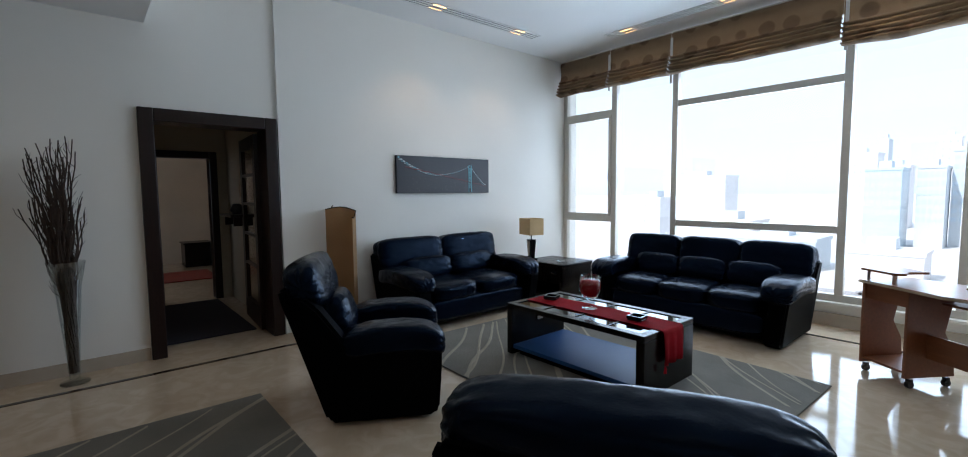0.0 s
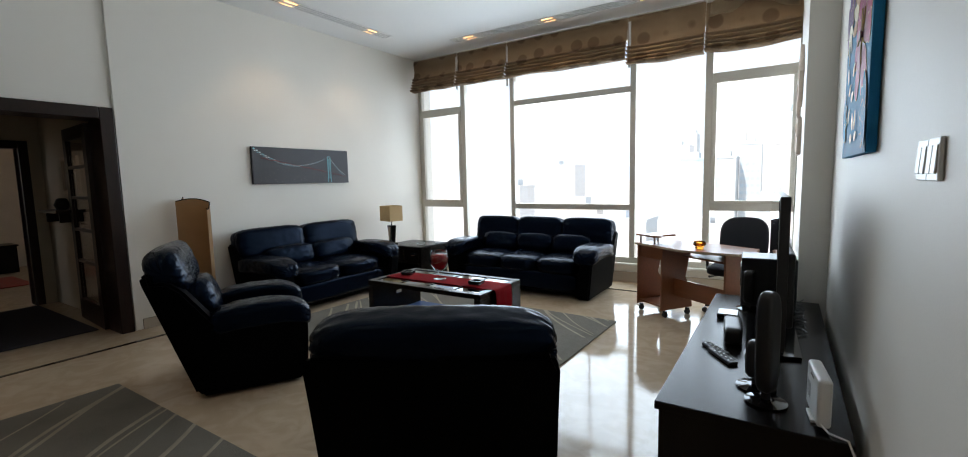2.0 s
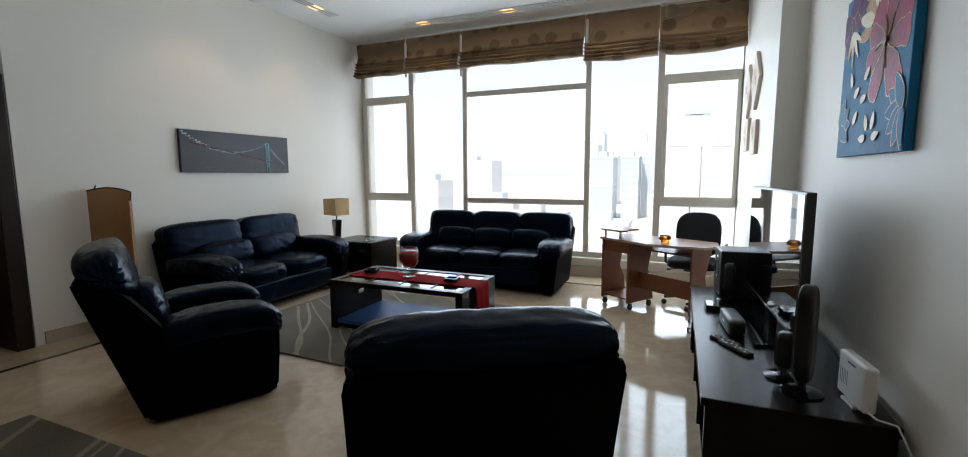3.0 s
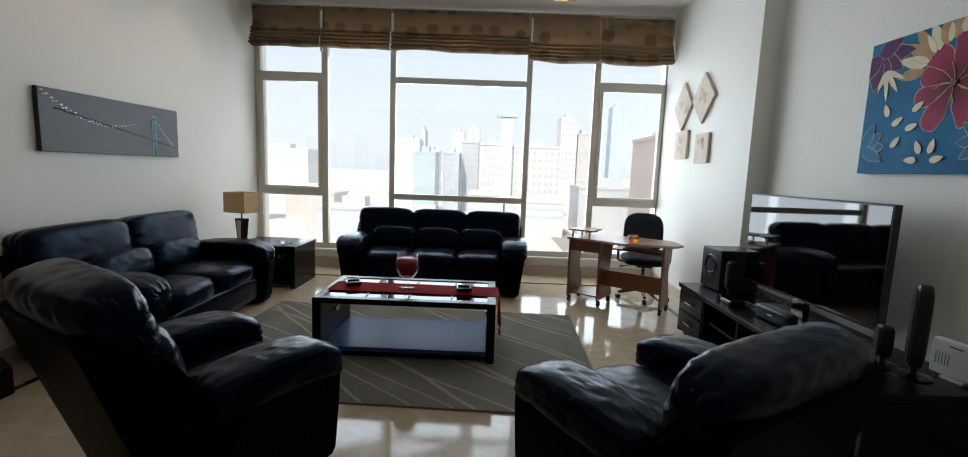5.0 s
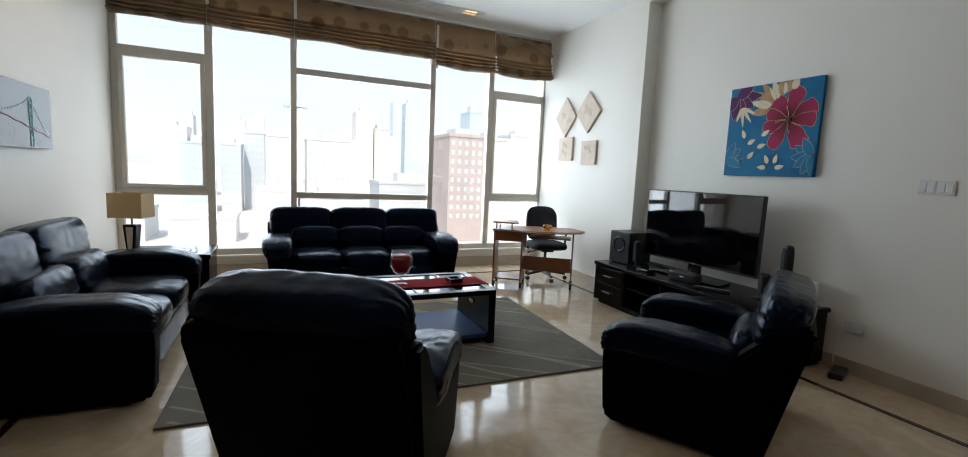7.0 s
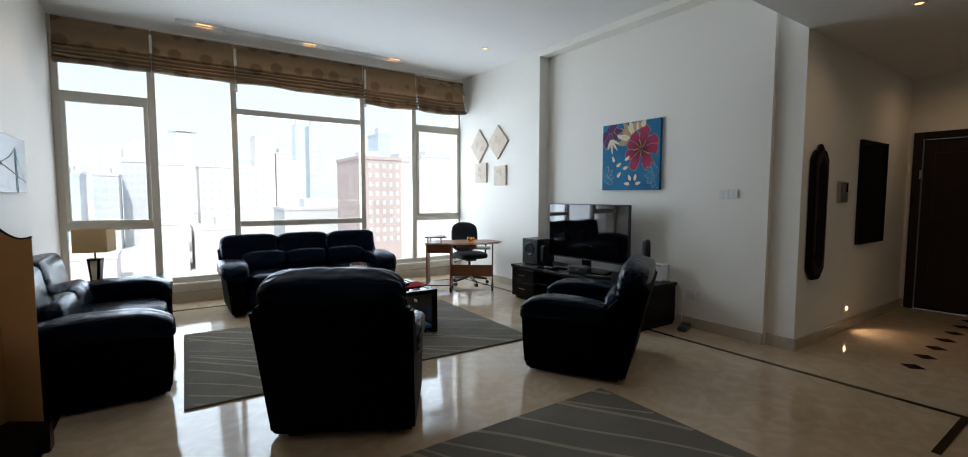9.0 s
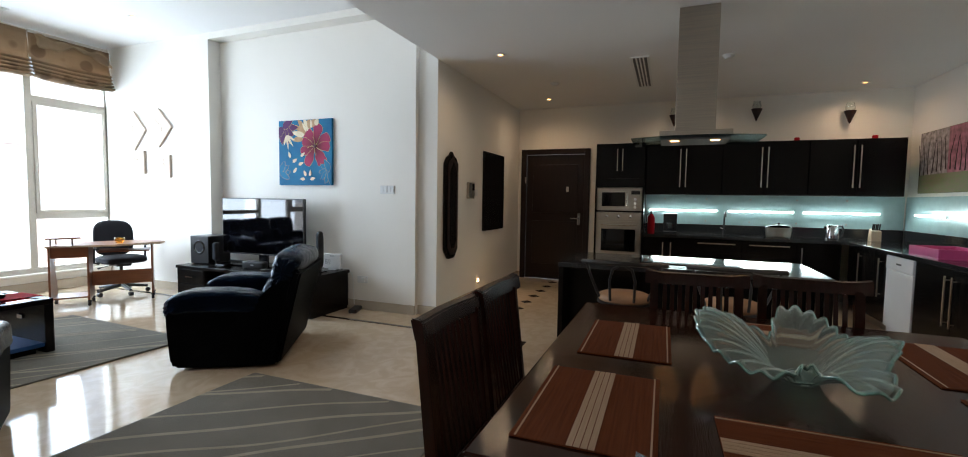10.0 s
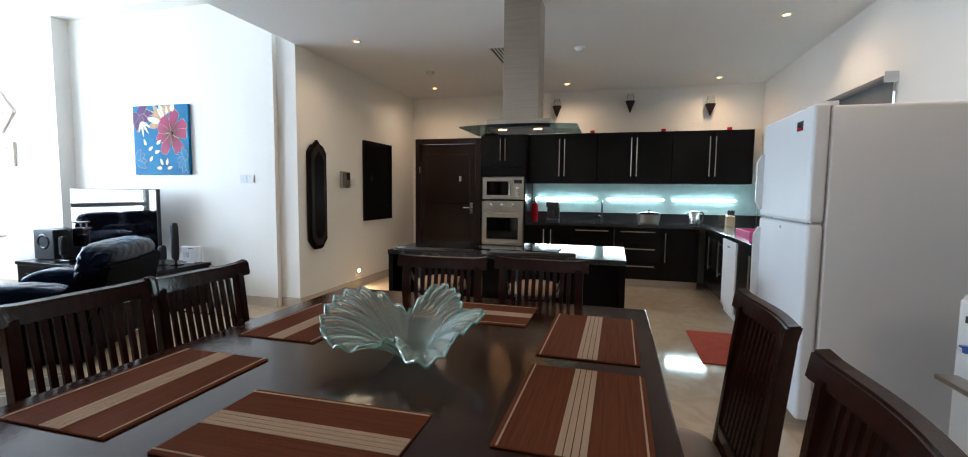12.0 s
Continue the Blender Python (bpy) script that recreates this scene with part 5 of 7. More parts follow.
def television():
    th = thing("television", pose(0.461, 2.918, UZ, 0, 0, 92.4), "large flat black television on a low stand", "television")
    W, H = 1.21, 0.668
    z0 = 0.13
    part("cabinet", box(-W / 2, W / 2, -0.012, 0.028, z0, z0 + H, 0.005), M_BLACK, th)
    part("rear_bulge", box(-0.40, 0.40, -0.05, -0.0125, z0 + 0.05, z0 + 0.40, 0.012), M_BLACK, th)
    part("screen", box(-W / 2 + 0.012, W / 2 - 0.012, 0.0282, 0.031, z0 + 0.018, z0 + H - 0.012), M_TVSCREEN, th, "dark glossy screen")
    part("neck", box(-0.06, 0.06, -0.02, 0.02, 0.02, z0 + 0.06, 0.006), M_GLOSSBLACK, th)
    part("stand", slab([(-0.30, -0.10), (0.30, -0.10), (0.36, 0.14), (-0.36, 0.14)], 0.016, "z", 0.002, 0.004), M_GLOSSBLACK, th)
    part("badge", box(-0.02, 0.02, 0.0283, 0.0318, z0 + 0.004, z0 + 0.012), M_STEEL, th)


television()

for (x, y, hh, w, rz, lab) in ((0.44, 2.07, 0.44, 0.075, 60, "slim tall black satellite loudspeaker on a round foot"), (0.30, 3.50, 0.26, 0.07, 80, "small black satellite loudspeaker"),
                               (0.40, 2.20, 0.20, 0.07, 70, "small black satellite loudspeaker")):
    th = thing("loudspeaker", pose(x, y, UZ, 0, 0, rz), lab, "loudspeaker", "satellite loudspeakers")
    part("foot", lathe([(0, 0), (0.075, 0), (0.075, 0.008), (0.03, 0.016), (0, 0.016)], 28), M_GLOSSBLACK, th, smooth=False)
    part("stem", box(-0.012, 0.012, -0.012, 0.012, 0.0161, 0.05), M_BLACK, th)
    part("cabinet", moved(pillow(0, 0, 0, w, 0.065, hh - 0.04, 5, 10, 0.0), pose(0, 0, 0.045 + (hh - 0.04) / 2)), M_BLACK, th, smooth=True)
    part("grille", pillow(0, 0.026, 0.045 + (hh - 0.04) / 2, w * 0.78, 0.02, (hh - 0.04) * 0.9, 6, 8, 0.0), M_FABRIC, th, smooth=True)

sb = thing("subwoofer", pose(0.395, 3.715, UZ, 0, 0, 94), "black cube subwoofer on the television unit", "loudspeaker")
part("cabinet", box(-0.14, 0.14, -0.16, 0.16, 0.008, 0.335, 0.008), M_BLACK, sb)
part("ring", moved(lathe([(0.06, 0), (0.075, 0.006), (0.085, 0.004), (0.088, 0)], 28), pose(0, 0.1605, 0.20, -90)), M_GLOSSBLACK, sb, smooth=True)
part("cone", moved(lathe([(0, 0.004), (0.03, 0.003), (0.06, 0.0)], 28), pose(0, 0.1603, 0.20, -90)), M_FABRIC, sb, smooth=True)
for a in (-0.11, 0.11):
    part("foot", box(a - 0.015, a + 0.015, -0.13, 0.13, 0, 0.0079), M_BLACK, sb)

rt = thing("router", pose(0.605, 2.03, UZ, 0, 0, 96), "white plastic router standing upright with a cable", "router")
part("case", box(-0.11, 0.11, -0.022, 0.022, 0.012, 0.185, 0.012, 3), M_WHITEPL, rt)
part("foot", box(-0.05, 0.05, -0.03, 0.03, 0, 0.0119, 0.003), M_WHITEPL, rt)
for k in range(5):
    part("vent", box(0.08 - 0.014 * k, 0.084 - 0.014 * k, 0.0222, 0.0226, 0.06, 0.12), M_GREYFAB, rt)
part("mark", box(-0.03, 0.03, 0.0222, 0.0228, 0.155, 0.162), M_GREYFAB, rt)
bm = tube([(0.60, 1.93, UZ + 0.03), (0.63, 1.90, UZ + 0.01), (0.68, 1.87, UZ + 0.012), (0.712, 1.84, 0.38), (0.715, 1.83, 0.2), (0.712, 1.82, 0.05)], 0.004, 6)
solo("router_cable", bm, M_WHITEPL, "white cable hanging down the wall from the router", "cable")
st = thing("wall_socket", pose(XR, 1.72, 0.34), "white double wall socket above the skirting", "wall socket")
part("plate", box(-0.010, -0.0005, -0.07, 0.07, -0.04, 0.04, 0.003), M_WHITEPL, st)
part("plug", box(-0.045, -0.0105, -0.05, 0.0, -0.025, 0.025, 0.005), M_WHITEPL, st)
for k, y in enumerate((1.437, 1.344)):
    th = thing("light_switch", pose(XR, y, 1.366), "white square wall light switch", "light switch", "wall switches")
    part("plate", box(-0.010, -0.0005, -0.045, 0.045, -0.045, 0.045, 0.003), M_WHITEPL, th)
    for s in (-0.02, 0.02):
        part("rocker", moved(box(-0.003, 0.002, -0.017, 0.017, -0.03, 0.03, 0.0015), pose(-0.0105, s, 0, 0, 3, 0)), M_WHITEPL, th)

for k, (x, y, rz, L) in enumerate(((0.245, 2.49, 34, 0.20), (0.205, 2.58, 40, 0.17))):
    th = thing("remote_control", pose(x, y, UZ, 0, 0, rz), "black remote control with small buttons on the unit", "remote control", "remote controls")
    part("case", box(-0.024, 0.024, -L / 2, L / 2, 0, 0.018, 0.006), M_BLACK, th)
    for i in range(3):
        for j in range(7):
            part("button", box(-0.016 + 0.012 * i, -0.008 + 0.012 * i, -L / 2 + 0.02 + 0.021 * j, -L / 2 + 0.029 + 0.021 * j, 0.0175, 0.0205), M_GREYFAB if (i + j) % 3 else M_WHITEPL, th)
bx = thing("media_box", pose(0.20, 3.25, UZ, 0, 0, 92), "small flat black media box on the unit", "media player")
part("case", box(-0.07, 0.07, -0.06, 0.06, 0.004, 0.034, 0.006), M_GLOSSBLACK, bx)
part("foot", box(-0.05, 0.05, -0.04, 0.04, 0, 0.0039), M_BLACK, bx)
bx = thing("sound_bar", pose(0.26, 2.84, UZ, 0, 0, 96), "black centre loudspeaker in front of the television", "loudspeaker")
part("case", pillow(0, 0, 0.045, 0.30, 0.09, 0.09, 6, 10, 0.0), M_BLACK, bx, smooth=True)
part("badge", box(-0.02, 0.02, 0.0445, 0.0465, 0.042, 0.050), M_WHITEPL, bx)
bm = bmesh.new()
rng = random.Random(2)
for k in range(5):
    y = 3.0 + 0.12 * k
    add_tube(bm, [(0.56 + 0.05 * math.sin(i * 1.3 + k), y + 0.05 * i + 0.03 * math.sin(i + k), UZ + 0.006 + 0.012 * abs(math.sin(i * 0.9 + k))) for i in range(9)], 0.0035, 5)
solo("cable_tangle", bm, M_BLACK, "tangle of thin black cables behind the television", "cables", kind="stuff")
bx = thing("power_adapter", pose(0.60, 1.72, 0, 0, 0, 20), "black power strip and adapter lying on the floor by the wall", "power adapter")
part("case", box(-0.11, 0.11, -0.045, 0.045, 0, 0.045, 0.010), M_BLACK, bx)
part("cable", tube([(0.11, 0, 0.02), (0.16, 0.02, 0.006), (0.17, -0.05, 0.006), (0.13, -0.1, 0.006)], 0.005, 6), M_BLACK, bx)


def castor(parent, x, y):
    w = part("castor", moved(lathe([(0.006, -0.014), (0.024, -0.014), (0.026, -0.008), (0.026, 0.008), (0.024, 0.014), (0.006, 0.014)], 16), pose(x, y, 0.026, 0, 90)), M_BLACK, parent, smooth=False)
    part("fork", box(x - 0.018, x + 0.018, y - 0.012, y + 0.012, 0.045, 0.065, 0.003), M_BLACK, w)


def desk():
    """Corner computer desk of cherry board on castors; u runs along the front, v to the rear."""
    th = thing("computer_desk", pose(-0.775, 4.72, 0, 0, 0, math.degrees(math.atan2(-0.60, 0.85))), "cherry and beech laminate computer desk on castors", "desk")
    top = [(0.0, 0.0), (0.60, -0.02), (0.86, 0.10), (1.02, 0.20), (1.06, 0.36), (0.90, 0.60), (0.46, 0.56), (0.0, 0.42)]
    part("desktop", slab(top, 0.022, "z", 0.672, 0.004), M_CHERRY, th)
    part("side_panel", moved(slab([(0.02, 0.072), (0.36, 0.072), (0.34, 0.25), (0.27, 0.38), (0.31, 0.55), (0.36, 0.671), (0.02, 0.671)], 0.018, "x", 0.015), pose(0, 0, 0)), M_CHERRY, th)
    part("side_panel", slab([(0.02, 0.072), (0.40, 0.072), (0.38, 0.25), (0.31, 0.38), (0.35, 0.55), (0.40, 0.671), (0.02, 0.671)], 0.018, "x", 0.34), M_CHERRY, th)
    part("end_panel", slab([(0.16, 0.072), (0.46, 0.072), (0.42, 0.22), (0.36, 0.40), (0.46, 0.671), (0.16, 0.671)], 0.018, "x", 0.92), M_CHERRY, th)
    part("modesty_panel", box(0.359, 0.919, 0.17, 0.186, 0.21, 0.375, 0.002), M_CHERRY, th)
    part("apron", box(0.034, 0.339, 0.04, 0.056, 0.555, 0.671, 0.002), M_CHERRY, th)
    part("lower_shelf", box(0.034, 0.339, 0.03, 0.35, 0.10, 0.116, 0.002), M_CHERRY, th)
    part("keyboard_tray", box(0.40, 0.90, 0.22, 0.52, 0.585, 0.601, 0.003), M_CHERRY, th)
    part("edge_strip", slab([(a, b - 0.004) for a, b in top[:5]] + [(a, b - 0.001) for a, b in top[4::-1]], 0.016, "z", 0.675), M_PALEWOOD, th)
    shelf = part("monitor_shelf", slab([(0.0, 0.01), (0.26, 0.0), (0.30, 0.06), (0.24, 0.14), (0.26, 0.28), (0.02, 0.30)], 0.016, "z", 0.765, 0.003), M_CHERRY, th, "raised pale shelf")
    for x, y in ((0.04, 0.04), (0.22, 0.05), (0.05, 0.25)):
        part("post", tube([(x, y, 0.6945), (x, y, 0.7645)], 0.010, 10), M_STEEL, shelf, "steel post")
    for x, y in ((0.024, 0.07), (0.024, 0.32), (0.349, 0.07), (0.349, 0.35), (0.929, 0.20), (0.929, 0.42)):
        castor(th, x, y)
    dirv = th.matrix_basis @ Vector((0.62, 0.20, 0.6945))
    bw = thing("amber_bowl", pose(dirv.x, dirv.y, dirv.z), "small amber glass bowl standing on the desk", "bowl")
    part("bowl", lathe([(0, 0), (0.035, 0), (0.038, 0.008), (0.03, 0.014), (0.056, 0.035), (0.05, 0.065), (0.046, 0.063), (0.050, 0.036), (0, 0.02)], 24), M_AMBER, bw, smooth=True)


desk()


def office_chair():
    th = thing("office_chair", pose(0.12, 4.98, 0, 0, 0, 170), "black fabric office swivel chair on a five-star castor base", "office chair")
    part("seat", pillow(0, 0.02, 0.445, 0.47, 0.47, 0.10, 4, 14, 0.002), M_FABRIC, th, smooth=True)
    bm = pillow(0, 0, 0, 0.43, 0.09, 0.46, 3.2, 14, 0.002)
    for v in bm.verts:
        v.co.y -= 0.10 * (v.co.x / 0.215) ** 2 * -0.5
    part("backrest", moved(bm, pose(0, -0.24, 0.70, 6)), M_FABRIC, th, smooth=True)
    part("back_bar", tube([(0, -0.05, 0.38), (0, -0.24, 0.385), (0, -0.30, 0.45), (0, -0.285, 0.62)], 0.016, 8), M_BLACK, th)
    part("column", tube([(0, 0, 0.09), (0, 0, 0.24), (0, 0, 0.241), (0, 0, 0.39)], [0.028, 0.028, 0.018, 0.018], 12), M_BLACK, th)
    part("mechanism", box(-0.08, 0.08, -0.10, 0.10, 0.36, 0.40, 0.01), M_BLACK, th)
    part("lever", tube([(0.08, 0, 0.38), (0.20, 0.02, 0.36), (0.25, 0.02, 0.35)], [0.005, 0.005, 0.012], 8), M_BLACK, th)
    for k in range(5):
        a = 2 * math.pi * k / 5 + 0.3
        leg = part("base_arm", tube([(0.02 * math.cos(a), 0.02 * math.sin(a), 0.115), (0.27 * math.cos(a), 0.27 * math.sin(a), 0.075)], [0.026, 0.016], 8), M_BLACK, th)
        part("castor", moved(lathe([(0, -0.02), (0.026, -0.02), (0.028, 0), (0.026, 0.02), (0, 0.02)], 14), Matrix.Translation((0.27 * math.cos(a), 0.27 * math.sin(a), 0.029)) @ pose(0, 0, 0, 0, 90, math.degrees(a) + 90)),
             M_BLACK, leg)
    for s in (-1, 1):
        part("armrest", tube([(s * 0.22, -0.02, 0.40), (s * 0.275, -0.02, 0.42), (s * 0.275, 0.0, 0.60), (s * 0.27, 0.10, 0.625), (s * 0.27, -0.15, 0.625)], 0.014, 8), M_BLACK, th)


office_chair()

# ---------------------------------------------------------------- dining table


def dining_table():
    th = thing("dining_table", pose(0, 0, 0), "large square dark mahogany dining table", "dining table")
    x0, x1, y0, y1, z = -2.86, -1.42, -2.53, -1.15, 0.79
    part("tabletop", box(x0, x1, y0, y1, z - 0.035, z, 0.006), M_DINING, th)
    part("apron", boxes((x0 + 0.08, x1 - 0.08, y0 + 0.06, y0 + 0.085, z - 0.13, z - 0.0355), (x0 + 0.08, x1 - 0.08, y1 - 0.085, y1 - 0.06, z - 0.13, z - 0.0355),
                        (x0 + 0.06, x0 + 0.085, y0 + 0.086, y1 - 0.086, z - 0.13, z - 0.0355), (x1 - 0.085, x1 - 0.06, y0 + 0.086, y1 - 0.086, z - 0.13, z - 0.0355)), M_DINING, th)
    for x in (x0 + 0.09, x1 - 0.09):
        for y in (y0 + 0.09, y1 - 0.09):
            part("leg", moved(box(-0.045, 0.045, -0.045, 0.045, 0, z - 0.131, 0.006), pose(x, y, 0)), M_DINING, th)


dining_table()


def dining_chair():
    """Slat-backed chair, facing +y from the middle of its seat."""
    th = thing("dining_chair", pose(0, 0, 0), "dark mahogany dining chair with a slatted back", "dining chair", "chairs round the dining table")
    part("seat", box(-0.205, 0.205, -0.20, 0.23, 0.43, 0.455, 0.008), M_CHAIR, th)
    part("seat_pad", pillow(0, 0.02, 0.475, 0.40, 0.40, 0.06, 5, 10, 0.001), M_SEATPAD, th, "tan seat pad", smooth=True)
    for s in (-1, 1):
        part("front_leg", box(s * 0.195, s * 0.157, 0.18, 0.22, 0, 0.4295, 0.004), M_CHAIR, th)
        part("rear_leg", slab([(-0.235, 0.0), (-0.195, 0.0), (-0.18, 0.44), (-0.235, 0.915), (-0.268, 0.915), (-0.222, 0.44)], 0.034, "x", s * 0.175 - 0.017, 0.003), M_CHAIR, th)
        part("side_rail", box(s * 0.180, s * 0.162, -0.178, 0.1795, 0.37, 0.4295), M_CHAIR, th)
    n = 12
    bm = bmesh.new()
    rows = []
    for k in range(n + 1):
        u = -1 + 2 * k / n
        x, bow = u * 0.215, 0.040 * u * u
        yy = -0.27 + bow * 0.8
        rows.append([bm.verts.new((x, yy - 0.014, 0.900 - 0.006 * (1 - u * u))), bm.verts.new((x, yy + 0.014, 0.900 - 0.006 * (1 - u * u))),
                     bm.verts.new((x, yy + 0.012 - 0.008, 0.948 - 0.004 * (1 - u * u) + 0.010 * u ** 6)), bm.verts.new((x, yy - 0.030, 0.952 - 0.004 * (1 - u * u) + 0.012 * u ** 6))])
    for a, b in zip(rows, rows[1:]):
        for j in range(4):
            bm.faces.new((a[j], a[(j + 1) % 4], b[(j + 1) % 4], b[j]))
    bm.faces.new(rows[0][::-1])
    bm.faces.new(rows[-1])
    bmesh.ops.recalc_face_normals(bm, faces=bm.faces[:])
    bmesh.ops.bevel(bm, geom=[e for e in bm.edges if abs(e.verts[0].co.x - e.verts[1].co.x) > 1e-4], offset=0.005, segments=2, affect="EDGES")
    part("top_rail", bm, M_CHAIR, th)
    part("lower_rail", box(-0.157, 0.157, -0.216, -0.190, 0.50, 0.54, 0.003), M_CHAIR, th)
    for k in range(9):
        x = -0.128 + 0.256 * k / 8
        bow = 0.03 * (x / 0.2) ** 2
        part("slat", slab([(-0.206, 0.5402), (-0.196, 0.5402), (-0.258 + bow * 0.5, 0.894), (-0.268 + bow * 0.5, 0.894)], 0.017, "x", x - 0.0085), M_CHAIR, th)
    return th


first = dining_chair()
CHAIRS = ((-2.40, -1.16, 180), (-1.99, -1.16, 181), (-1.98, -2.54, 1), (-2.555, -2.53, -2), (-2.80, -1.68, -88), (-2.775, -2.11, -92), (-1.60, -1.64, 93), (-1.53, -2.07, 88))
first.matrix_basis = pose(CHAIRS[0][0], CHAIRS[0][1], 0, 0, 0, CHAIRS[0][2])
for x, y, rz in CHAIRS[1:]:
    copy_thing(first, pose(x, y, 0, 0, 0, rz))


def placemat(x, y, rz, w, d):
    """Woven mat, long side along local x, with a broad pale band and two edge lines."""
    th = thing("placemat", pose(x, y, 0.7905, 0, 0, rz), "brown woven placemat with a cream middle stripe", "placemat", "placemats on the dining table")
    part("weave", box(-w / 2, w / 2, -d / 2, d / 2, 0, 0.004, 0.001), M_MAT, th)
    part("stripe", boxes(*[(-w / 2 + 0.001, w / 2 - 0.001, -0.0285 + 0.0143 * k, -0.0162 + 0.0143 * k, 0.0041, 0.0052) for k in range(4)]), M_MATLIGHT, th)
    for s in (-1, 1):
        part("edge_line", box(-w / 2 + 0.001, w / 2 - 0.001, s * (d / 2 - 0.012) - 0.002, s * (d / 2 - 0.012) + 0.002, 0.0041, 0.0052), M_MATLIGHT, th)


for x, y, rz, w, d in ((-1.965, -1.385, 0.5, 0.43, 0.28), (-2.55, -1.355, 0.5, 0.43, 0.285), (-2.635, -1.83, 91, 0.43, 0.27), (-1.845, -2.335, -0.5, 0.465, 0.285),
                       (-2.368, -2.335, -0.5, 0.42, 0.29), (-1.68, -1.90, 90, 0.42, 0.27)):
    placemat(x, y, rz, w, d)


def glass_bowl():
    """Pleated shell-like dish of thick aqua glass, drawn out into four wings."""
    seg, rad, T = 224, 14, 0.006
    heights = (0.165, 0.095, 0.157, 0.145, 0.100, 0.070, 0.075, 0.068, 0.095, 0.140, 0.115, 0.150)
    reaches = (0.195, 0.105, 0.242, 0.255, 0.245, 0.210, 0.105, 0.245, 0.190, 0.213, 0.150, 0.170)

    def around(values, a):
        """Smooth closed course through values set evenly round the rim."""
        f = (a / (2 * math.pi) * len(values)) % len(values)
        k, n = int(f), len(values)
        p0, p1, p2, p3 = values[(k - 1) % n], values[k % n], values[(k + 1) % n], values[(k + 2) % n]
        u = f - int(f)
        return 0.5 * (2 * p1 + (p2 - p0) * u + (2 * p0 - 5 * p1 + 4 * p2 - p3) * u * u + (3 * p1 - p0 - 3 * p2 + p3) * u ** 3)
    grid = []
    for i in range(rad + 1):
        u = i / rad
        ring = []
        for k in range(seg):
            a = 2 * math.pi * k / seg
            H, R = around(heights, a), around(reaches, a)
            pleat = math.sin(a * 30)
            r = 0.050 + (R - 0.050) * u ** 1.25
            z = 0.012 + H * (1 - (1 - u) ** 1.5) - 0.012 * (R / 0.2) * u ** 6
            r += 0.005 * u * pleat * H / 0.12
            z += 0.0085 * u ** 0.7 * pleat
            tw = a + 0.20 * (1 - u)
            ring.append(Vector((r * math.cos(tw), r * math.sin(tw), z)))
        grid.append(ring)
    bm, edge = bmesh.new(), bmesh.new()
    upper = [[bm.verts.new(c) for c in ring] for ring in grid]
    lower = [[bm.verts.new(c - Vector((0, 0, T))) for c in ring] for ring in grid]
    for g, flip in ((upper, False), (lower, True)):
        for a, b in zip(g, g[1:]):
            for k in range(seg):
                q = (k + 1) % seg
                f = (a[k], b[k], b[q], a[q])
                bm.faces.new(f[::-1] if flip else f)
        bm.faces.new(g[0] if not flip else g[0][::-1])
    for k in range(seg):
        q = (k + 1) % seg
        bm.faces.new((upper[-1][k], lower[-1][k], lower[-1][q], upper[-1][q]))
    # thick green-looking edge
    ring = grid[-1]
    add_tube(edge, [c - Vector((0, 0, T / 2)) for c in ring] + [ring[0] - Vector((0, 0, T / 2))], 0.0042, 6)
    low = min(v.co.z for v in bm.verts)
    at = pose(-2.165, -1.845, 0.7905 - low, 0, 0, 0)
    th = thing("glass_dish", pose(0, 0, 0), "large pleated aqua art glass dish on the table", "glass dish")
    part("bowl", moved(bm, at), M_AQUA, th, smooth=True)
    part("rim", moved(edge, at), M_AQUARIM, th, "thick green glass edge", smooth=True)


glass_bowl()

# ---------------------------------------------------------------- kitchen
CT = 0.84   # worktop height


def bar_handle(parent, x, y, z0, z1, axis="x", d=-0.03):
    """Upright steel bar with two stand-offs on a door whose face is at x (or y)."""
    if axis == "x":
        bm = tube([(x + d, y, z0), (x + d, y, z1)], 0.007, 8)
        for z in (z0 + 0.03, z1 - 0.03):
            add_tube(bm, [(x + d, y, z), (x - 0.0005, y, z)], 0.004, 6)
    else:
        bm = tube([(y, x + d, z0), (y, x + d, z1)], 0.007, 8)
        for z in (z0 + 0.03, z1 - 0.03):
            add_tube(bm, [(y, x + d, z), (y, x - 0.0005, z)], 0.004, 6)
    part("handle", bm, M_STEEL, parent, "long steel bar handle")


def upper_cabinet(y0, y1, z0, z1, xf, pair=True):
    th = thing("wall_cabinet", pose(0, 0, 0), "dark wenge wall cabinet with long steel handles", "kitchen cabinet", "kitchen wall cabinets")
    part("body", box(xf + 0.021, XK - 0.002, y0 + 0.001, y1 - 0.001, z0, z1, 0.002), M_WENGE, th)
    mid = (y0 + y1) / 2
    for a, b, hy in ((y0, mid, mid - 0.035), (mid, y1, mid + 0.035)):
        d = part("door", box(xf, xf + 0.02, a + 0.003, b - 0.003, z0 + 0.002, z1 - 0.002, 0.002), M_WENGE, th)
        bar_handle(d, xf, hy, z0 + 0.10, z1 - 0.08)


XF = 3.22
upper_cabinet(-1.185, -0.53, 1.60, 2.08, 3.05)
for a, b in ((-2.14, -1.19), (-3.10, -2.145), (-4.06, -3.105)):
    upper_cabinet(a, b, 1.385, 2.075, XF)

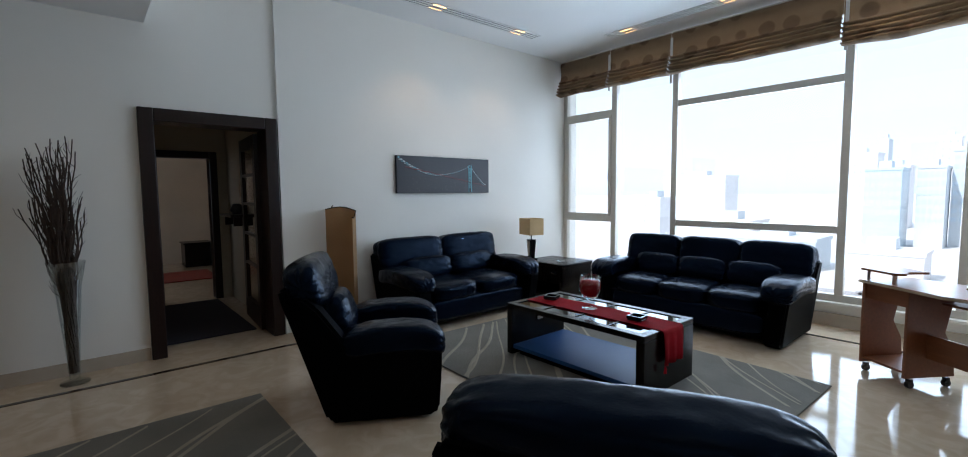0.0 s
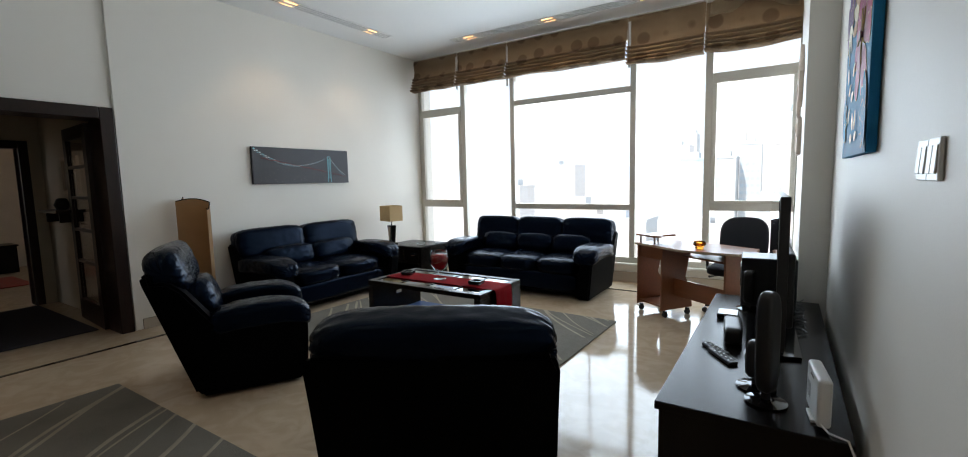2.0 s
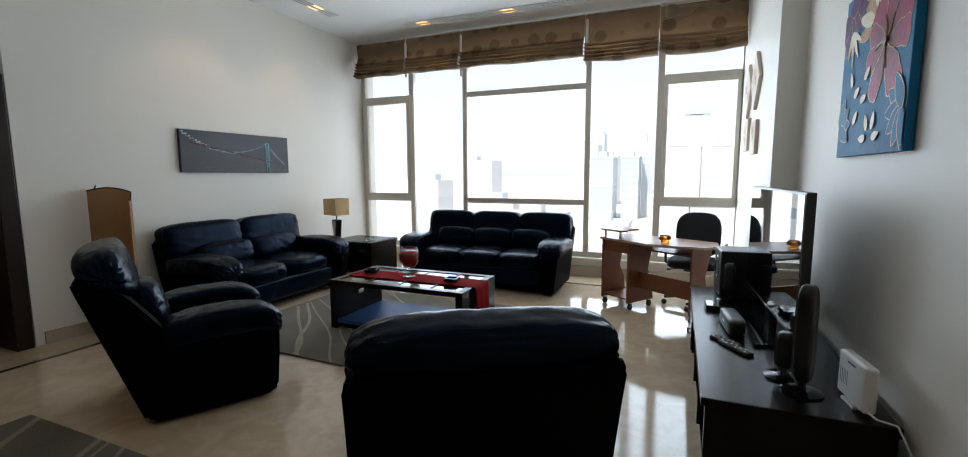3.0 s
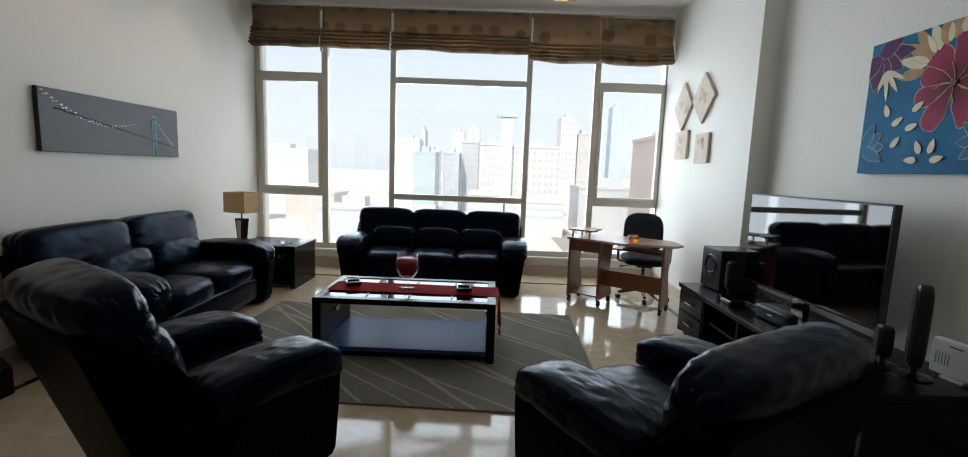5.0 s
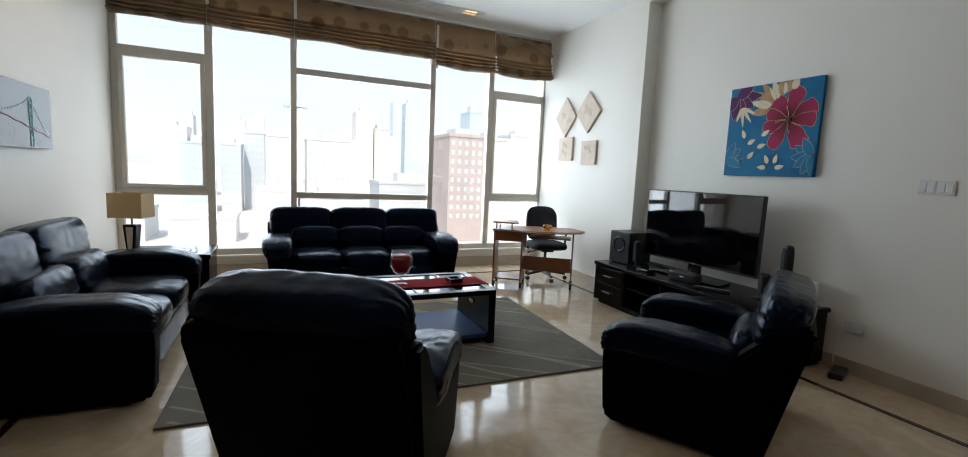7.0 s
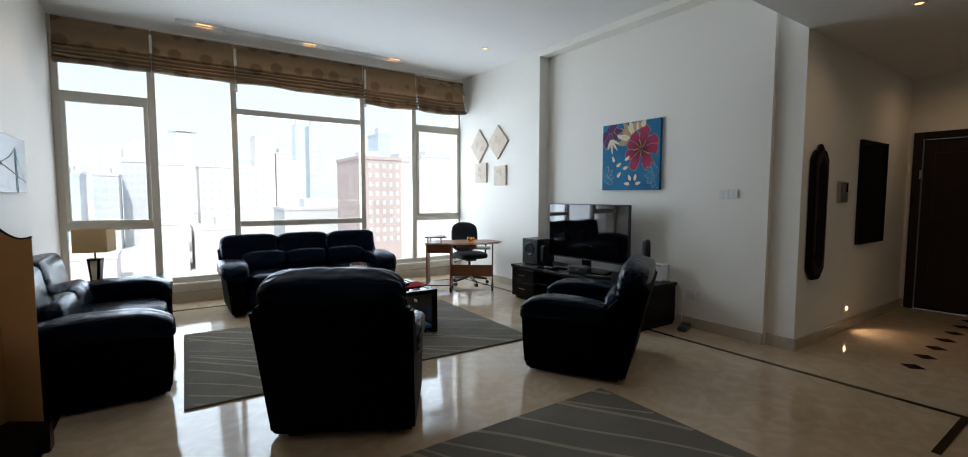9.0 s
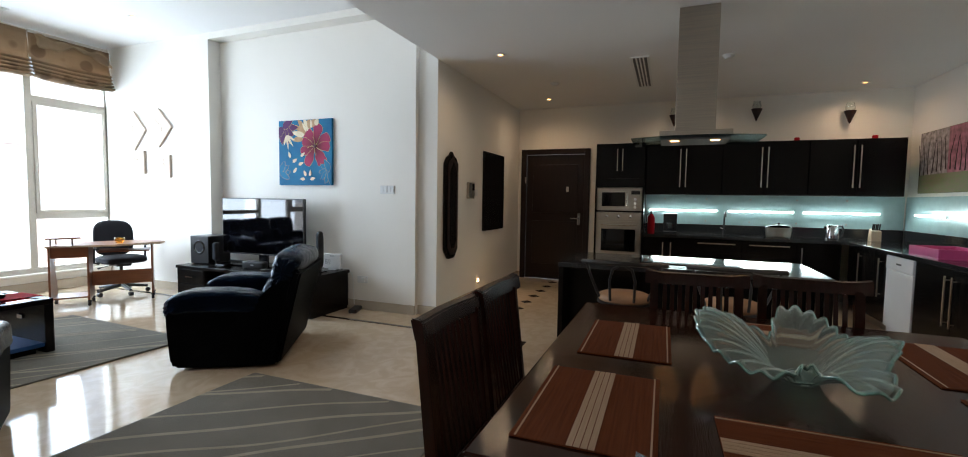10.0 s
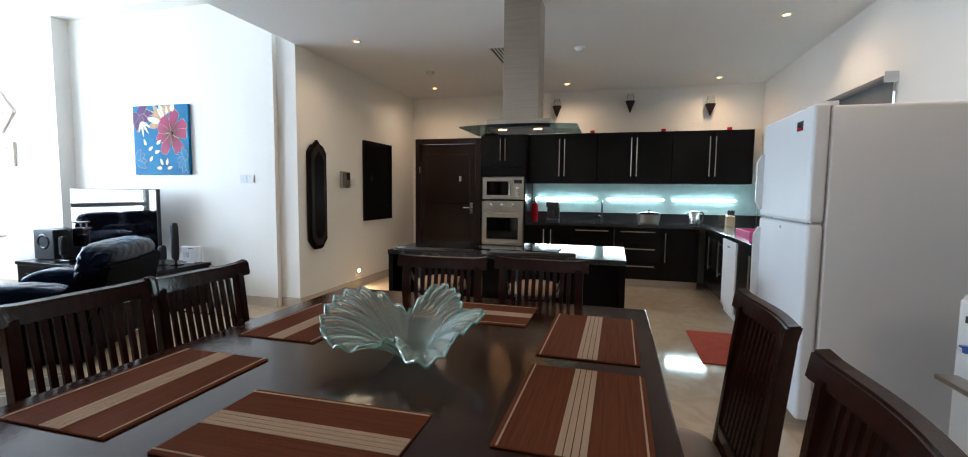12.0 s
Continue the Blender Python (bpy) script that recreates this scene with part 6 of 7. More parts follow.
tall = thing("oven_housing", pose(0, 0, 0), "tall dark housing for oven and microwave", "kitchen cabinet")
part("side_panel", box(3.05, XK - 0.002, -0.548, -0.53, 0.0, 1.599), M_WENGE, tall)
part("side_panel", box(3.05, XK - 0.002, -1.185, -1.167, 0.0, 1.599), M_WENGE, tall)
part("shelf", box(3.05, XK - 0.002, -1.166, -0.549, 1.13, 1.15), M_WENGE, tall)
part("drawer_front", box(3.05, 3.07, -1.166, -0.549, 0.10, 0.52, 0.002), M_WENGE, tall)
part("filler", box(3.06, 3.08, -1.166, -0.549, 1.475, 1.598), M_WENGE, tall)
mw = thing("microwave", pose(3.06, -0.858, 1.151), "built-in steel microwave with a dark door", "microwave")
part("case", box(0.0, 0.45, -0.30, 0.30, 0, 0.315, 0.004), M_STEEL, mw)
part("door", box(-0.012, -0.0005, -0.13, 0.285, 0.02, 0.295, 0.004), M_STEEL, mw)
part("window", box(-0.015, -0.0125, -0.08, 0.235, 0.06, 0.255, 0.002), M_SCREEN, mw, "dark glass window")
part("handle", tube([(-0.0125, -0.105, 0.06), (-0.04, -0.105, 0.07), (-0.04, -0.105, 0.245), (-0.0125, -0.105, 0.255)], 0.008), M_CHROME, mw)
part("display", box(-0.004, -0.0005, -0.275, -0.16, 0.225, 0.275, 0.001), M_SCREEN, mw)
for i in range(3):
    part("knob", moved(lathe([(0, 0.016), (0.018, 0.016), (0.020, 0.0)], 16), pose(-0.0005, -0.215, 0.05 + 0.055 * i, 0, -90)), M_CHROME, mw)
ov = thing("oven", pose(3.06, -0.858, 0.525), "built-in steel oven with a glass door", "oven")
part("case", box(0.0, 0.5, -0.30, 0.30, 0, 0.6, 0.003), M_STEEL, ov)
part("fascia", box(-0.016, -0.0005, -0.30, 0.30, 0.49, 0.60, 0.003), M_STEEL, ov)
part("door", box(-0.018, -0.0005, -0.30, 0.30, 0.0, 0.48, 0.004), M_STEEL, ov)
part("window", box(-0.021, -0.0185, -0.23, 0.23, 0.06, 0.37, 0.002), M_SCREEN, ov, "dark glass window")
part("handle", tube([(-0.0185, -0.24, 0.43), (-0.06, -0.24, 0.43), (-0.06, 0.24, 0.43), (-0.0185, 0.24, 0.43)], 0.009), M_CHROME, ov)
for i in range(3):
    part("knob", moved(lathe([(0, 0.02), (0.02, 0.018), (0.023, 0.0)], 18), pose(-0.0165, -0.16 + 0.16 * i, 0.545, 0, -90)), M_CHROME, ov)


def base_cabinet_x(y0, y1, doors):
    """Floor cabinet on the end wall, front at x = 3.12."""
    th = thing("base_cabinet", pose(0, 0, 0), "dark wenge kitchen base cabinet with steel handles", "kitchen cabinet", "kitchen base cabinets")
    part("body", box(3.142, XK - 0.002, y0 + 0.001, y1 - 0.001, 0.10, CT - 0.041), M_WENGE, th)
    part("plinth", box(3.18, 3.20, y0, y1, 0.0, 0.0995), M_STEEL, th, "steel plinth")
    if doors == "drawers":
        for k in range(3):
            z0, z1 = 0.105 + 0.23 * k, 0.33 + 0.23 * k
            d = part("drawer", box(3.12, 3.1415, y0 + 0.003, y1 - 0.003, z0, z1, 0.002), M_WENGE, th)
            part("handle", tube([(3.09, y0 + 0.08, z1 - 0.045), (3.09, y1 - 0.08, z1 - 0.045)], 0.007, 8), M_STEEL, d, "long steel bar handle")
    else:
        n = doors
        w = (y1 - y0) / n
        for k in range(n):
            d = part("door", box(3.12, 3.1415, y0 + w * k + 0.003, y0 + w * (k + 1) - 0.003, 0.105, CT - 0.043, 0.002), M_WENGE, th)
            bar_handle(d, 3.12, y0 + w * k + (0.05 if k % 2 else w - 0.05), 0.35, 0.74)


base_cabinet_x(-1.80, -1.19, 2)
base_cabinet_x(-2.40, -1.80, "drawers")
base_cabinet_x(-3.00, -2.40, "drawers")
base_cabinet_x(-3.46, -3.00, 1)


def base_cabinet_y(x0, x1, hx):
    th = thing("base_cabinet", pose(0, 0, 0), "dark wenge kitchen base cabinet with steel handles", "kitchen cabinet", "kitchen base cabinets")
    part("body", box(x0 + 0.001, x1 - 0.001, YS + 0.002, -3.552, 0.10, CT - 0.041), M_WENGE, th)
    part("plinth", box(x0, x1, -3.62, -3.60, 0.0, 0.0995), M_STEEL, th, "steel plinth")
    n = len(hx)
    w = (x1 - x0) / n
    for k in range(n):
        d = part("door", box(x0 + w * k + 0.003, x0 + w * (k + 1) - 0.003, -3.5515, -3.53, 0.105, CT - 0.043, 0.002), M_WENGE, th)
        bar_handle(d, -3.53, hx[k], 0.35, 0.74, "y", 0.03)


base_cabinet_y(2.06, 3.118, (2.18, 2.72))
base_cabinet_y(0.34, 1.50, (0.87, 0.97))
dw = thing("dishwasher", pose(1.78, -3.52, 0), "slim white dishwasher between the dark cabinets", "dishwasher")
part("case", box(-0.275, 0.275, -0.70, -0.031, 0.02, CT - 0.042), M_FRIDGE, dw)
part("door", box(-0.27, 0.27, -0.03, 0.0, 0.10, 0.66, 0.005), M_FRIDGE, dw)
part("panel", box(-0.27, 0.27, -0.03, 0.004, 0.664, 0.795, 0.005), M_FRIDGE, dw)
part("display", box(-0.05, 0.05, 0.0042, 0.0055, 0.72, 0.735), M_BLACK, dw)
part("kick_plate", box(-0.26, 0.26, -0.08, -0.05, 0.0, 0.0995), M_FRIDGE, dw)
tp = thing("worktop", pose(0, 0, 0), "continuous polished black granite worktop with an upstand", "worktop")
part("slab", boxes((3.09, XK - 0.002, -4.268, -1.187, CT - 0.04, CT), (0.32, 3.0895, -4.268, -3.50, CT - 0.04, CT), bevel=0.003), M_GRANITE, tp)
part("upstand", boxes((XK - 0.022, XK - 0.002, -4.245, -1.187, CT + 0.0005, CT + 0.13), (0.32, XK - 0.023, YS + 0.002, YS + 0.022, CT + 0.0005, CT + 0.13)), M_GRANITE, tp)
sp = thing("splashback", pose(0, 0, 0), "pale frosted glass splashback with steel fixings", "splashback")
part("sheet", box(XK - 0.014, XK - 0.003, -4.24, -1.19, CT + 0.132, 1.384), M_TEAL, sp)
part("sheet", box(0.34, XK - 0.016, YS + 0.003, YS + 0.014, CT + 0.132, 1.384), M_TEAL, sp)
for y in (-1.45, -2.0, -2.55, -3.1, -3.65):
    for z in (1.02, 1.33):
        part("fixing", moved(lathe([(0, 0.010), (0.010, 0.009), (0.012, 0)], 12), pose(XK - 0.0145, y, z, 0, -90)), M_STEEL, sp)
for k, (a, b) in enumerate(((-2.14, -1.24), (-3.06, -2.28), (-3.98, -3.17))):
    th = thing("led_strip", pose(0, 0, 0), "lit cool white tube lamp under the wall cabinets", "strip light", "under-cabinet strip lights")
    part("tube", tube([(XK - 0.045, a, 1.165), (XK - 0.045, b, 1.165)], 0.014, 12), G_LED, th)
    part("holder", box(XK - 0.03, XK - 0.0145, a, b, 1.15, 1.18), M_WHITEPL, th)
for a, b in ((2.75, 3.35), (1.95, 2.60), (1.1, 1.75)):
    th = thing("led_strip", pose(0, 0, 0), "lit cool white tube lamp on the glass splashback", "strip light", "under-cabinet strip lights")
    part("tube", tube([(a, YS + 0.045, 1.165), (b, YS + 0.045, 1.165)], 0.014, 12), G_LED, th)
    part("holder", box(a, b, YS + 0.0145, YS + 0.03, 1.15, 1.18), M_WHITEPL, th)
for y in (-1.72, -2.66, -3.58):
    ob = new("strip_light_glow", bpy.data.lights.new("strip_light_glow", "AREA"))
    ob.data.shape, ob.data.size, ob.data.size_y, ob.data.energy, ob.data.color = "RECTANGLE", 0.8, 0.10, 1.4, (0.72, 0.95, 1.0)
    ob.matrix_world = look((XK - 0.07, y, 1.165), (3.3, y, 1.0)) @ pose(0, 0, 0)


def island():
    th = thing("kitchen_island", pose(0, 0, 0), "dark kitchen island with a dark glass top and a hob", "kitchen island")
    x0, x1, y0, y1, z = -0.19, 0.62, -2.48, -0.74, 0.81
    part("top", box(x0, x1, y0, y1, z - 0.035, z, 0.004), M_GRANITE, th)
    part("body", box(x0 + 0.26, x1 - 0.03, y0 + 0.04, y1 - 0.04, 0.10, z - 0.0355), M_WENGE, th)
    part("plinth", box(x0 + 0.30, x1 - 0.07, y0 + 0.08, y1 - 0.08, 0, 0.0995), M_STEEL, th)
    for a, b in ((y0 + 0.002, y0 + 0.0395), (y1 - 0.0395, y1 - 0.002)):
        part("end_panel", box(x0 + 0.01, x1 - 0.01, a, b, 0.0, z - 0.0355, 0.002), M_WENGE, th)
    for k in range(3):
        a = y0 + 0.045 + k * 0.552
        part("panel", box(x0 + 0.245, x0 + 0.2595, a, a + 0.546, 0.105, z - 0.037, 0.002), M_WENGE, th)
    hb = thing("hob", pose(0.32, -1.62, z), "flat black glass hob set on the island", "hob")
    part("glass", box(-0.25, 0.25, -0.38, 0.38, 0.0005, 0.006, 0.002), M_SCREEN, hb)
    for x, y, r in ((-0.1, -0.2, 0.09), (-0.1, 0.2, 0.075), (0.12, -0.2, 0.075), (0.12, 0.2, 0.09)):
        part("zone_ring", moved(lathe([(r - 0.004, 0), (r - 0.004, 0.0008), (r, 0.0008), (r, 0)], 28), pose(x, y, 0.0061)), M_GREYFAB, hb)


island()


def hood():
    th = thing("cooker_hood", pose(0.36, -1.665, 0), "steel chimney cooker hood with a curved glass canopy", "cooker hood")
    part("chimney", box(-0.125, 0.125, -0.14, 0.14, 1.815, ZK - 0.001, 0.003), M_STEEL, th)
    part("motor_box", box(-0.20, 0.20, -0.25, 0.25, 1.775, 1.814, 0.004), M_STEEL, th)
    n = 20
    bm = bmesh.new()
    rows = []
    for k in range(n + 1):
        u = -1 + 2 * k / n
        y, z = 0.45 * u, 1.772 - 0.014 * u * u
        rows.append([bm.verts.new((-0.28, y, z - 0.012)), bm.verts.new((0.28, y, z - 0.012)), bm.verts.new((0.28, y, z - 0.003)), bm.verts.new((-0.28, y, z - 0.003))])
    for a, b in zip(rows, rows[1:]):
        for j in range(4):
            bm.faces.new((a[j], b[j], b[(j + 1) % 4], a[(j + 1) % 4]))
    bm.faces.new(rows[0])
    bm.faces.new(rows[-1][::-1])
    bmesh.ops.recalc_face_normals(bm, faces=bm.faces[:])
    part("canopy", bm, M_HOODGLASS, th, "smoked curved glass canopy", smooth=False)
    part("filter", box(-0.19, 0.19, -0.24, 0.24, 1.745, 1.76, 0.003), M_GREYFAB, th, "dark grease filter")
    for s in (-0.14, 0.14):
        part("lamp", moved(lathe([(0, -0.004), (0.03, -0.003), (0.034, 0)], 18), pose(-0.12, s, 1.7445)), G_WARM, th, "lit warm hood lamp")


hood()
lamp_spot(0.24, -1.665, 1.73, 1.5, WARM, (0.24, -1.665, 0), 100)


def bar_stool(x, y, rz):
    """Bent metal stool, facing +y."""
    th = thing("bar_stool", pose(x, y, 0, 0, 0, rz), "dark metal bar stool with a round tan seat", "bar stool", "bar stools at the island")
    part("seat", lathe([(0, 0.60), (0.165, 0.60), (0.175, 0.615), (0.17, 0.64), (0.14, 0.652), (0, 0.655)], 32), M_SEATPAD, th, "round tan seat", smooth=True)
    part("seat_ring", lathe([(0.165, 0.583), (0.178, 0.583), (0.178, 0.599), (0.165, 0.599)], 32), M_BLACK, th)
    for k in range(4):
        a = math.pi / 4 + k * math.pi / 2
        part("leg", tube([(0.13 * math.cos(a), 0.13 * math.sin(a), 0.582), (0.17 * math.cos(a), 0.17 * math.sin(a), 0.30), (0.22 * math.cos(a), 0.22 * math.sin(a), 0.008)], 0.011, 8), M_BLACK, th)
    part("foot_ring", moved(lathe([(0.172, 0.262), (0.190, 0.262), (0.190, 0.278), (0.172, 0.278)], 32), pose(0, 0, 0)), M_CHROME, th)
    part("back_hoop", tube([(-0.075, -0.165, 0.62), (-0.08, -0.185, 0.76), (-0.06, -0.195, 0.835), (0, -0.20, 0.868), (0.06, -0.195, 0.835), (0.08, -0.185, 0.76), (0.075, -0.165, 0.62)], 0.009, 8), M_BLACK, th)
    for s in (-1, 1):
        part("back_strut", tube([(s * 0.155, -0.07, 0.62), (s * 0.185, -0.10, 0.70), (s * 0.215, -0.135, 0.79), (s * 0.235, -0.145, 0.862)], 0.009, 8), M_BLACK, th)
    part("back_rail", tube([(-0.27, -0.115, 0.866), (-0.19, -0.165, 0.870), (-0.10, -0.192, 0.872), (0, -0.20, 0.872), (0.10, -0.192, 0.872), (0.19, -0.165, 0.870), (0.27, -0.115, 0.866)], 0.016, 8), M_BLACK, th)


bar_stool(-0.36, -1.24, -90)
bar_stool(-0.34, -1.90, -92)


def fridge():
    th = thing("refrigerator", pose(-0.228, 0, 0), "tall white two-door refrigerator beside the dining table", "refrigerator")
    W = 0.815
    part("cabinet", box(-W / 2, W / 2, -4.12, -3.425, 0.05, 1.705, 0.012), M_FRIDGESIDE, th, "pale grey cabinet")
    for z0, z1 in ((0.07, 1.105), (1.118, 1.715)):
        d = part("door", box(-W / 2 - 0.002, W / 2 + 0.002, -3.42, -3.345, z0, z1, 0.016, 3), M_FRIDGE, th)
        a, b = (0.45, 1.04) if z0 < 0.5 else (1.16, 1.52)
        part("handle", moved(slab([(0, a), (0.012, a), (0.038, a + 0.05), (0.038, b - 0.05), (0.012, b), (0, b)], 0.03, "x", 0.36), pose(0, -3.344, 0)), M_WHITEPL, d)
    part("hinge", box(-W / 2 + 0.01, -W / 2 + 0.07, -3.41, -3.37, 1.106, 1.1175), M_STEEL, th)
    part("hinge_cover", box(-W / 2 + 0.02, -W / 2 + 0.10, -3.46, -3.38, 1.706, 1.73, 0.004), M_FRIDGE, th)
    part("lock", box(-0.03, -0.005, -3.3448, -3.342, 1.06, 1.075), M_STEEL, th)
    part("badge", box(-W / 2 + 0.13, -W / 2 + 0.21, -3.3448, -3.342, 1.60, 1.65), M_BLACK, th, "small black badge")
    part("badge_stripe", box(-W / 2 + 0.135, -W / 2 + 0.20, -3.3418, -3.341, 1.605, 1.617), M_RED, th)
    for x in (-0.36, 0.36):
        part("foot", box(x - 0.03, x + 0.03, -3.50, -3.44, 0, 0.0495), M_BLACK, th)
        part("roller", box(x - 0.03, x + 0.03, -4.08, -4.02, 0, 0.0495), M_BLACK, th)


fridge()


def window_2():
    w = tagged(new("window_2"), "small kitchen window behind a lowered grey roller shade", "window", kind="structure")
    part("window_frame", boxes((0.62, 2.02, YS - 0.12, YS - 0.06, 1.0, 1.06), (0.62, 2.02, YS - 0.12, YS - 0.06, 2.02, 2.08), (0.62, 0.68, YS - 0.12, YS - 0.06, 1.06, 2.02),
                               (1.96, 2.02, YS - 0.12, YS - 0.06, 1.06, 2.02)), M_FRAME, w)
    pn = part("pane", box(0.68, 1.96, YS - 0.095, YS - 0.089, 1.06, 2.02), M_PANE, w)
    sh = thing("roller_shade", pose(0, 0, 0), "lowered grey roller shade over the kitchen window", "roller shade")
    part("roller", tube([(0.60, YS + 0.05, 2.09), (2.04, YS + 0.05, 2.09)], 0.024, 14), M_GREYFAB, sh)
    part("sheet", box(0.605, 2.035, YS + 0.022, YS + 0.0255, 0.99, 2.09), M_GREYFAB, sh)
    for x in (0.585, 2.042):
        part("bracket", box(x, x + 0.014, YS + 0.001, YS + 0.085, 2.05, 2.125, 0.003), M_WHITEPL, sh)


window_2()


def cherry_picture():
    pink = material("pink_blossom_paint", (0.55, 0.20, 0.25), 0.6, color2=(0.25, 0.10, 0.11), scale=16, mix=0.7, bump=0.05)
    grey = material("grey_blossom_paint", (0.52, 0.45, 0.43), 0.6, color2=(0.16, 0.13, 0.12), scale=16, mix=0.7)
    grass = material("green_meadow_paint", (0.16, 0.20, 0.07), 0.6, color2=(0.22, 0.16, 0.10), scale=10, mix=0.5, stretch=(1, 1, 4))
    bark = material("dark_trunk_paint", (0.06, 0.035, 0.03), 0.7, mix=0.3)
    th = canvas("tree_picture", pose(2.80, YS + 0.036, 1.775, 0, 0, 180), 1.15, 0.70, grass, "canvas of pink blossom trees along a meadow path")
    part("blossom", box(0.03, 0.57, -0.0012, -0.0002, -0.14, 0.345), pink, th)
    part("blossom", box(-0.57, 0.0295, -0.0012, -0.0002, -0.14, 0.345), grey, th)
    rng = random.Random(4)
    for k in range(13):
        x = -0.54 + 0.09 * k
        b = -0.10 - 0.09 * abs(x)
        part("trunk", tube([(x, -0.002, b), (x + rng.uniform(-0.02, 0.02), -0.002, b + 0.16), (x + rng.uniform(-0.07, 0.07), -0.002, min(0.33, b + 0.36))], [0.008, 0.005, 0.002], 5), bark, th)


cherry_picture()

# hall wall: mirror, intercom, dark board, foot light
hm = thing("carved_panel", pose(1.095, YE, 1.20), "tall narrow carved dark wooden panel with pointed ends", "wall carving")
out = [(-0.16, -0.50), (-0.07, -0.60), (0.07, -0.60), (0.16, -0.50), (0.16, 0.47), (0.10, 0.545), (0.05, 0.56), (0.0, 0.61), (-0.05, 0.56), (-0.10, 0.545), (-0.16, 0.47)]
part("frame", slab(out, 0.04, "y", -0.041, 0.008), M_WENGE, hm)
part("moulding", slab([(a * 0.80, b * 0.93) for a, b in out], 0.010, "y", -0.0515, 0.004), M_DOORWOOD, hm)
part("inner_panel", slab([(a * 0.50, b * 0.80) for a, b in out], 0.006, "y", -0.058, 0.002), M_WENGE, hm)
bd = thing("dark_board", pose(2.49, YE, 1.385), "large plain dark framed board on the hall wall", "picture")
part("panel", box(-0.36, 0.36, -0.018, -0.001, -0.50, 0.50), M_GLOSSBLACK, bd)
part("frame", boxes((-0.39, 0.39, -0.03, -0.001, 0.501, 0.53), (-0.39, 0.39, -0.03, -0.001, -0.53, -0.501), (-0.39, -0.361, -0.03, -0.001, -0.50, 0.50), (0.361, 0.39, -0.03, -0.001, -0.50, 0.50)), M_WENGE, bd)
ic = thing("intercom", pose(1.675, YE, 1.385), "grey door intercom with a small screen and handset", "intercom")
part("case", box(-0.10, 0.08, -0.035, -0.001, -0.10, 0.10, 0.006), M_STEEL, ic)
part("screen", box(-0.02, 0.07, -0.0375, -0.0352, 0.0, 0.085), M_SCREEN, ic)
part("handset", box(-0.095, -0.045, -0.06, -0.0355, -0.09, 0.09, 0.008), M_GREYFAB, ic)
th = thing("light_switch", pose(1.87, YE, 1.36), "white square wall light switch", "light switch", "wall switches")
part("plate", box(-0.043, 0.043, -0.010, -0.0005, -0.043, 0.043, 0.003), M_WHITEPL, th)
part("rocker", box(-0.017, 0.017, -0.014, -0.0102, -0.028, 0.028, 0.002), M_WHITEPL, th)
fl = thing("foot_light", pose(1.985, YE, 0.21), "small lit foot light low on the hall wall", "wall lamp")
part("plate", moved(lathe([(0.022, 0.004), (0.042, 0.004), (0.045, 0)], 24), pose(0, -0.0005, 0, 90)), M_STEEL, fl)
part("lens", moved(lathe([(0, 0.007), (0.016, 0.006), (0.0215, 0.001)], 20), pose(0, -0.0005, 0, 90)), glow("bright_foot_lamp", (1.0, 0.72, 0.38), 12.0), fl, "lit warm lens")
lamp_spot(1.985, YE - 0.03, 0.21, 3.0, WARM, (2.0, 0.2, 0.0), 130)

# on and over the cabinets
for y, z in ((-1.53, 2.47), (-2.56, 2.50), (-3.60, 2.42)):
    sc = thing("wall_sconce", pose(XK, y, z), "dark cone wall sconce with a glass chimney, over the cabinets", "wall lamp", "kitchen wall sconces")
    part("cone", moved(lathe([(0, -0.11), (0.008, -0.10), (0.035, -0.03), (0.068, 0.05), (0.066, 0.055), (0.03, 0.02), (0, 0.0)], 20), pose(-0.085, 0, 0)), M_DOORWOOD, sc, smooth=True)
    part("chimney", moved(lathe([(0.045, 0.05), (0.055, 0.09), (0.04, 0.16), (0.038, 0.16), (0.052, 0.09), (0.042, 0.052)], 20), pose(-0.085, 0, 0)), M_CLEAR, sc, smooth=True)
    part("bracket", tube([(-0.001, 0, -0.06), (-0.05, 0, -0.07), (-0.082, 0, -0.05)], 0.006, 6), M_BLACK, sc)
for y in (-2.06, -3.00, -3.81):
    solo("red_candle", moved(lathe([(0, 0), (0.030, 0), (0.030, 0.052), (0.024, 0.056), (0, 0.05)], 20), pose(3.42, y, 2.0755)), M_RED, "small red candle on top of the wall cabinets", "candle",
         "candles on the cabinets", smooth=False)

fe = thing("fire_extinguisher", pose(3.30, -1.28, CT), "red fire extinguisher with a black hose", "fire extinguisher")
part("cylinder", lathe([(0, 0), (0.045, 0), (0.048, 0.01), (0.048, 0.22), (0.03, 0.26), (0.015, 0.27), (0, 0.27)], 24), M_RED, fe, smooth=True)
part("valve", boxes((-0.014, 0.014, -0.014, 0.014, 0.2705, 0.30), (-0.012, 0.06, -0.010, 0.010, 0.3005, 0.315)), M_BLACK, fe)
part("hose", tube([(0.0, 0.014, 0.285), (0.0, 0.06, 0.26), (0.0, 0.065, 0.15)], 0.008, 8), M_BLACK, fe)
cm = thing("coffee_maker", pose(3.42, -1.53, CT), "black drip coffee maker with a glass jug", "coffee maker")
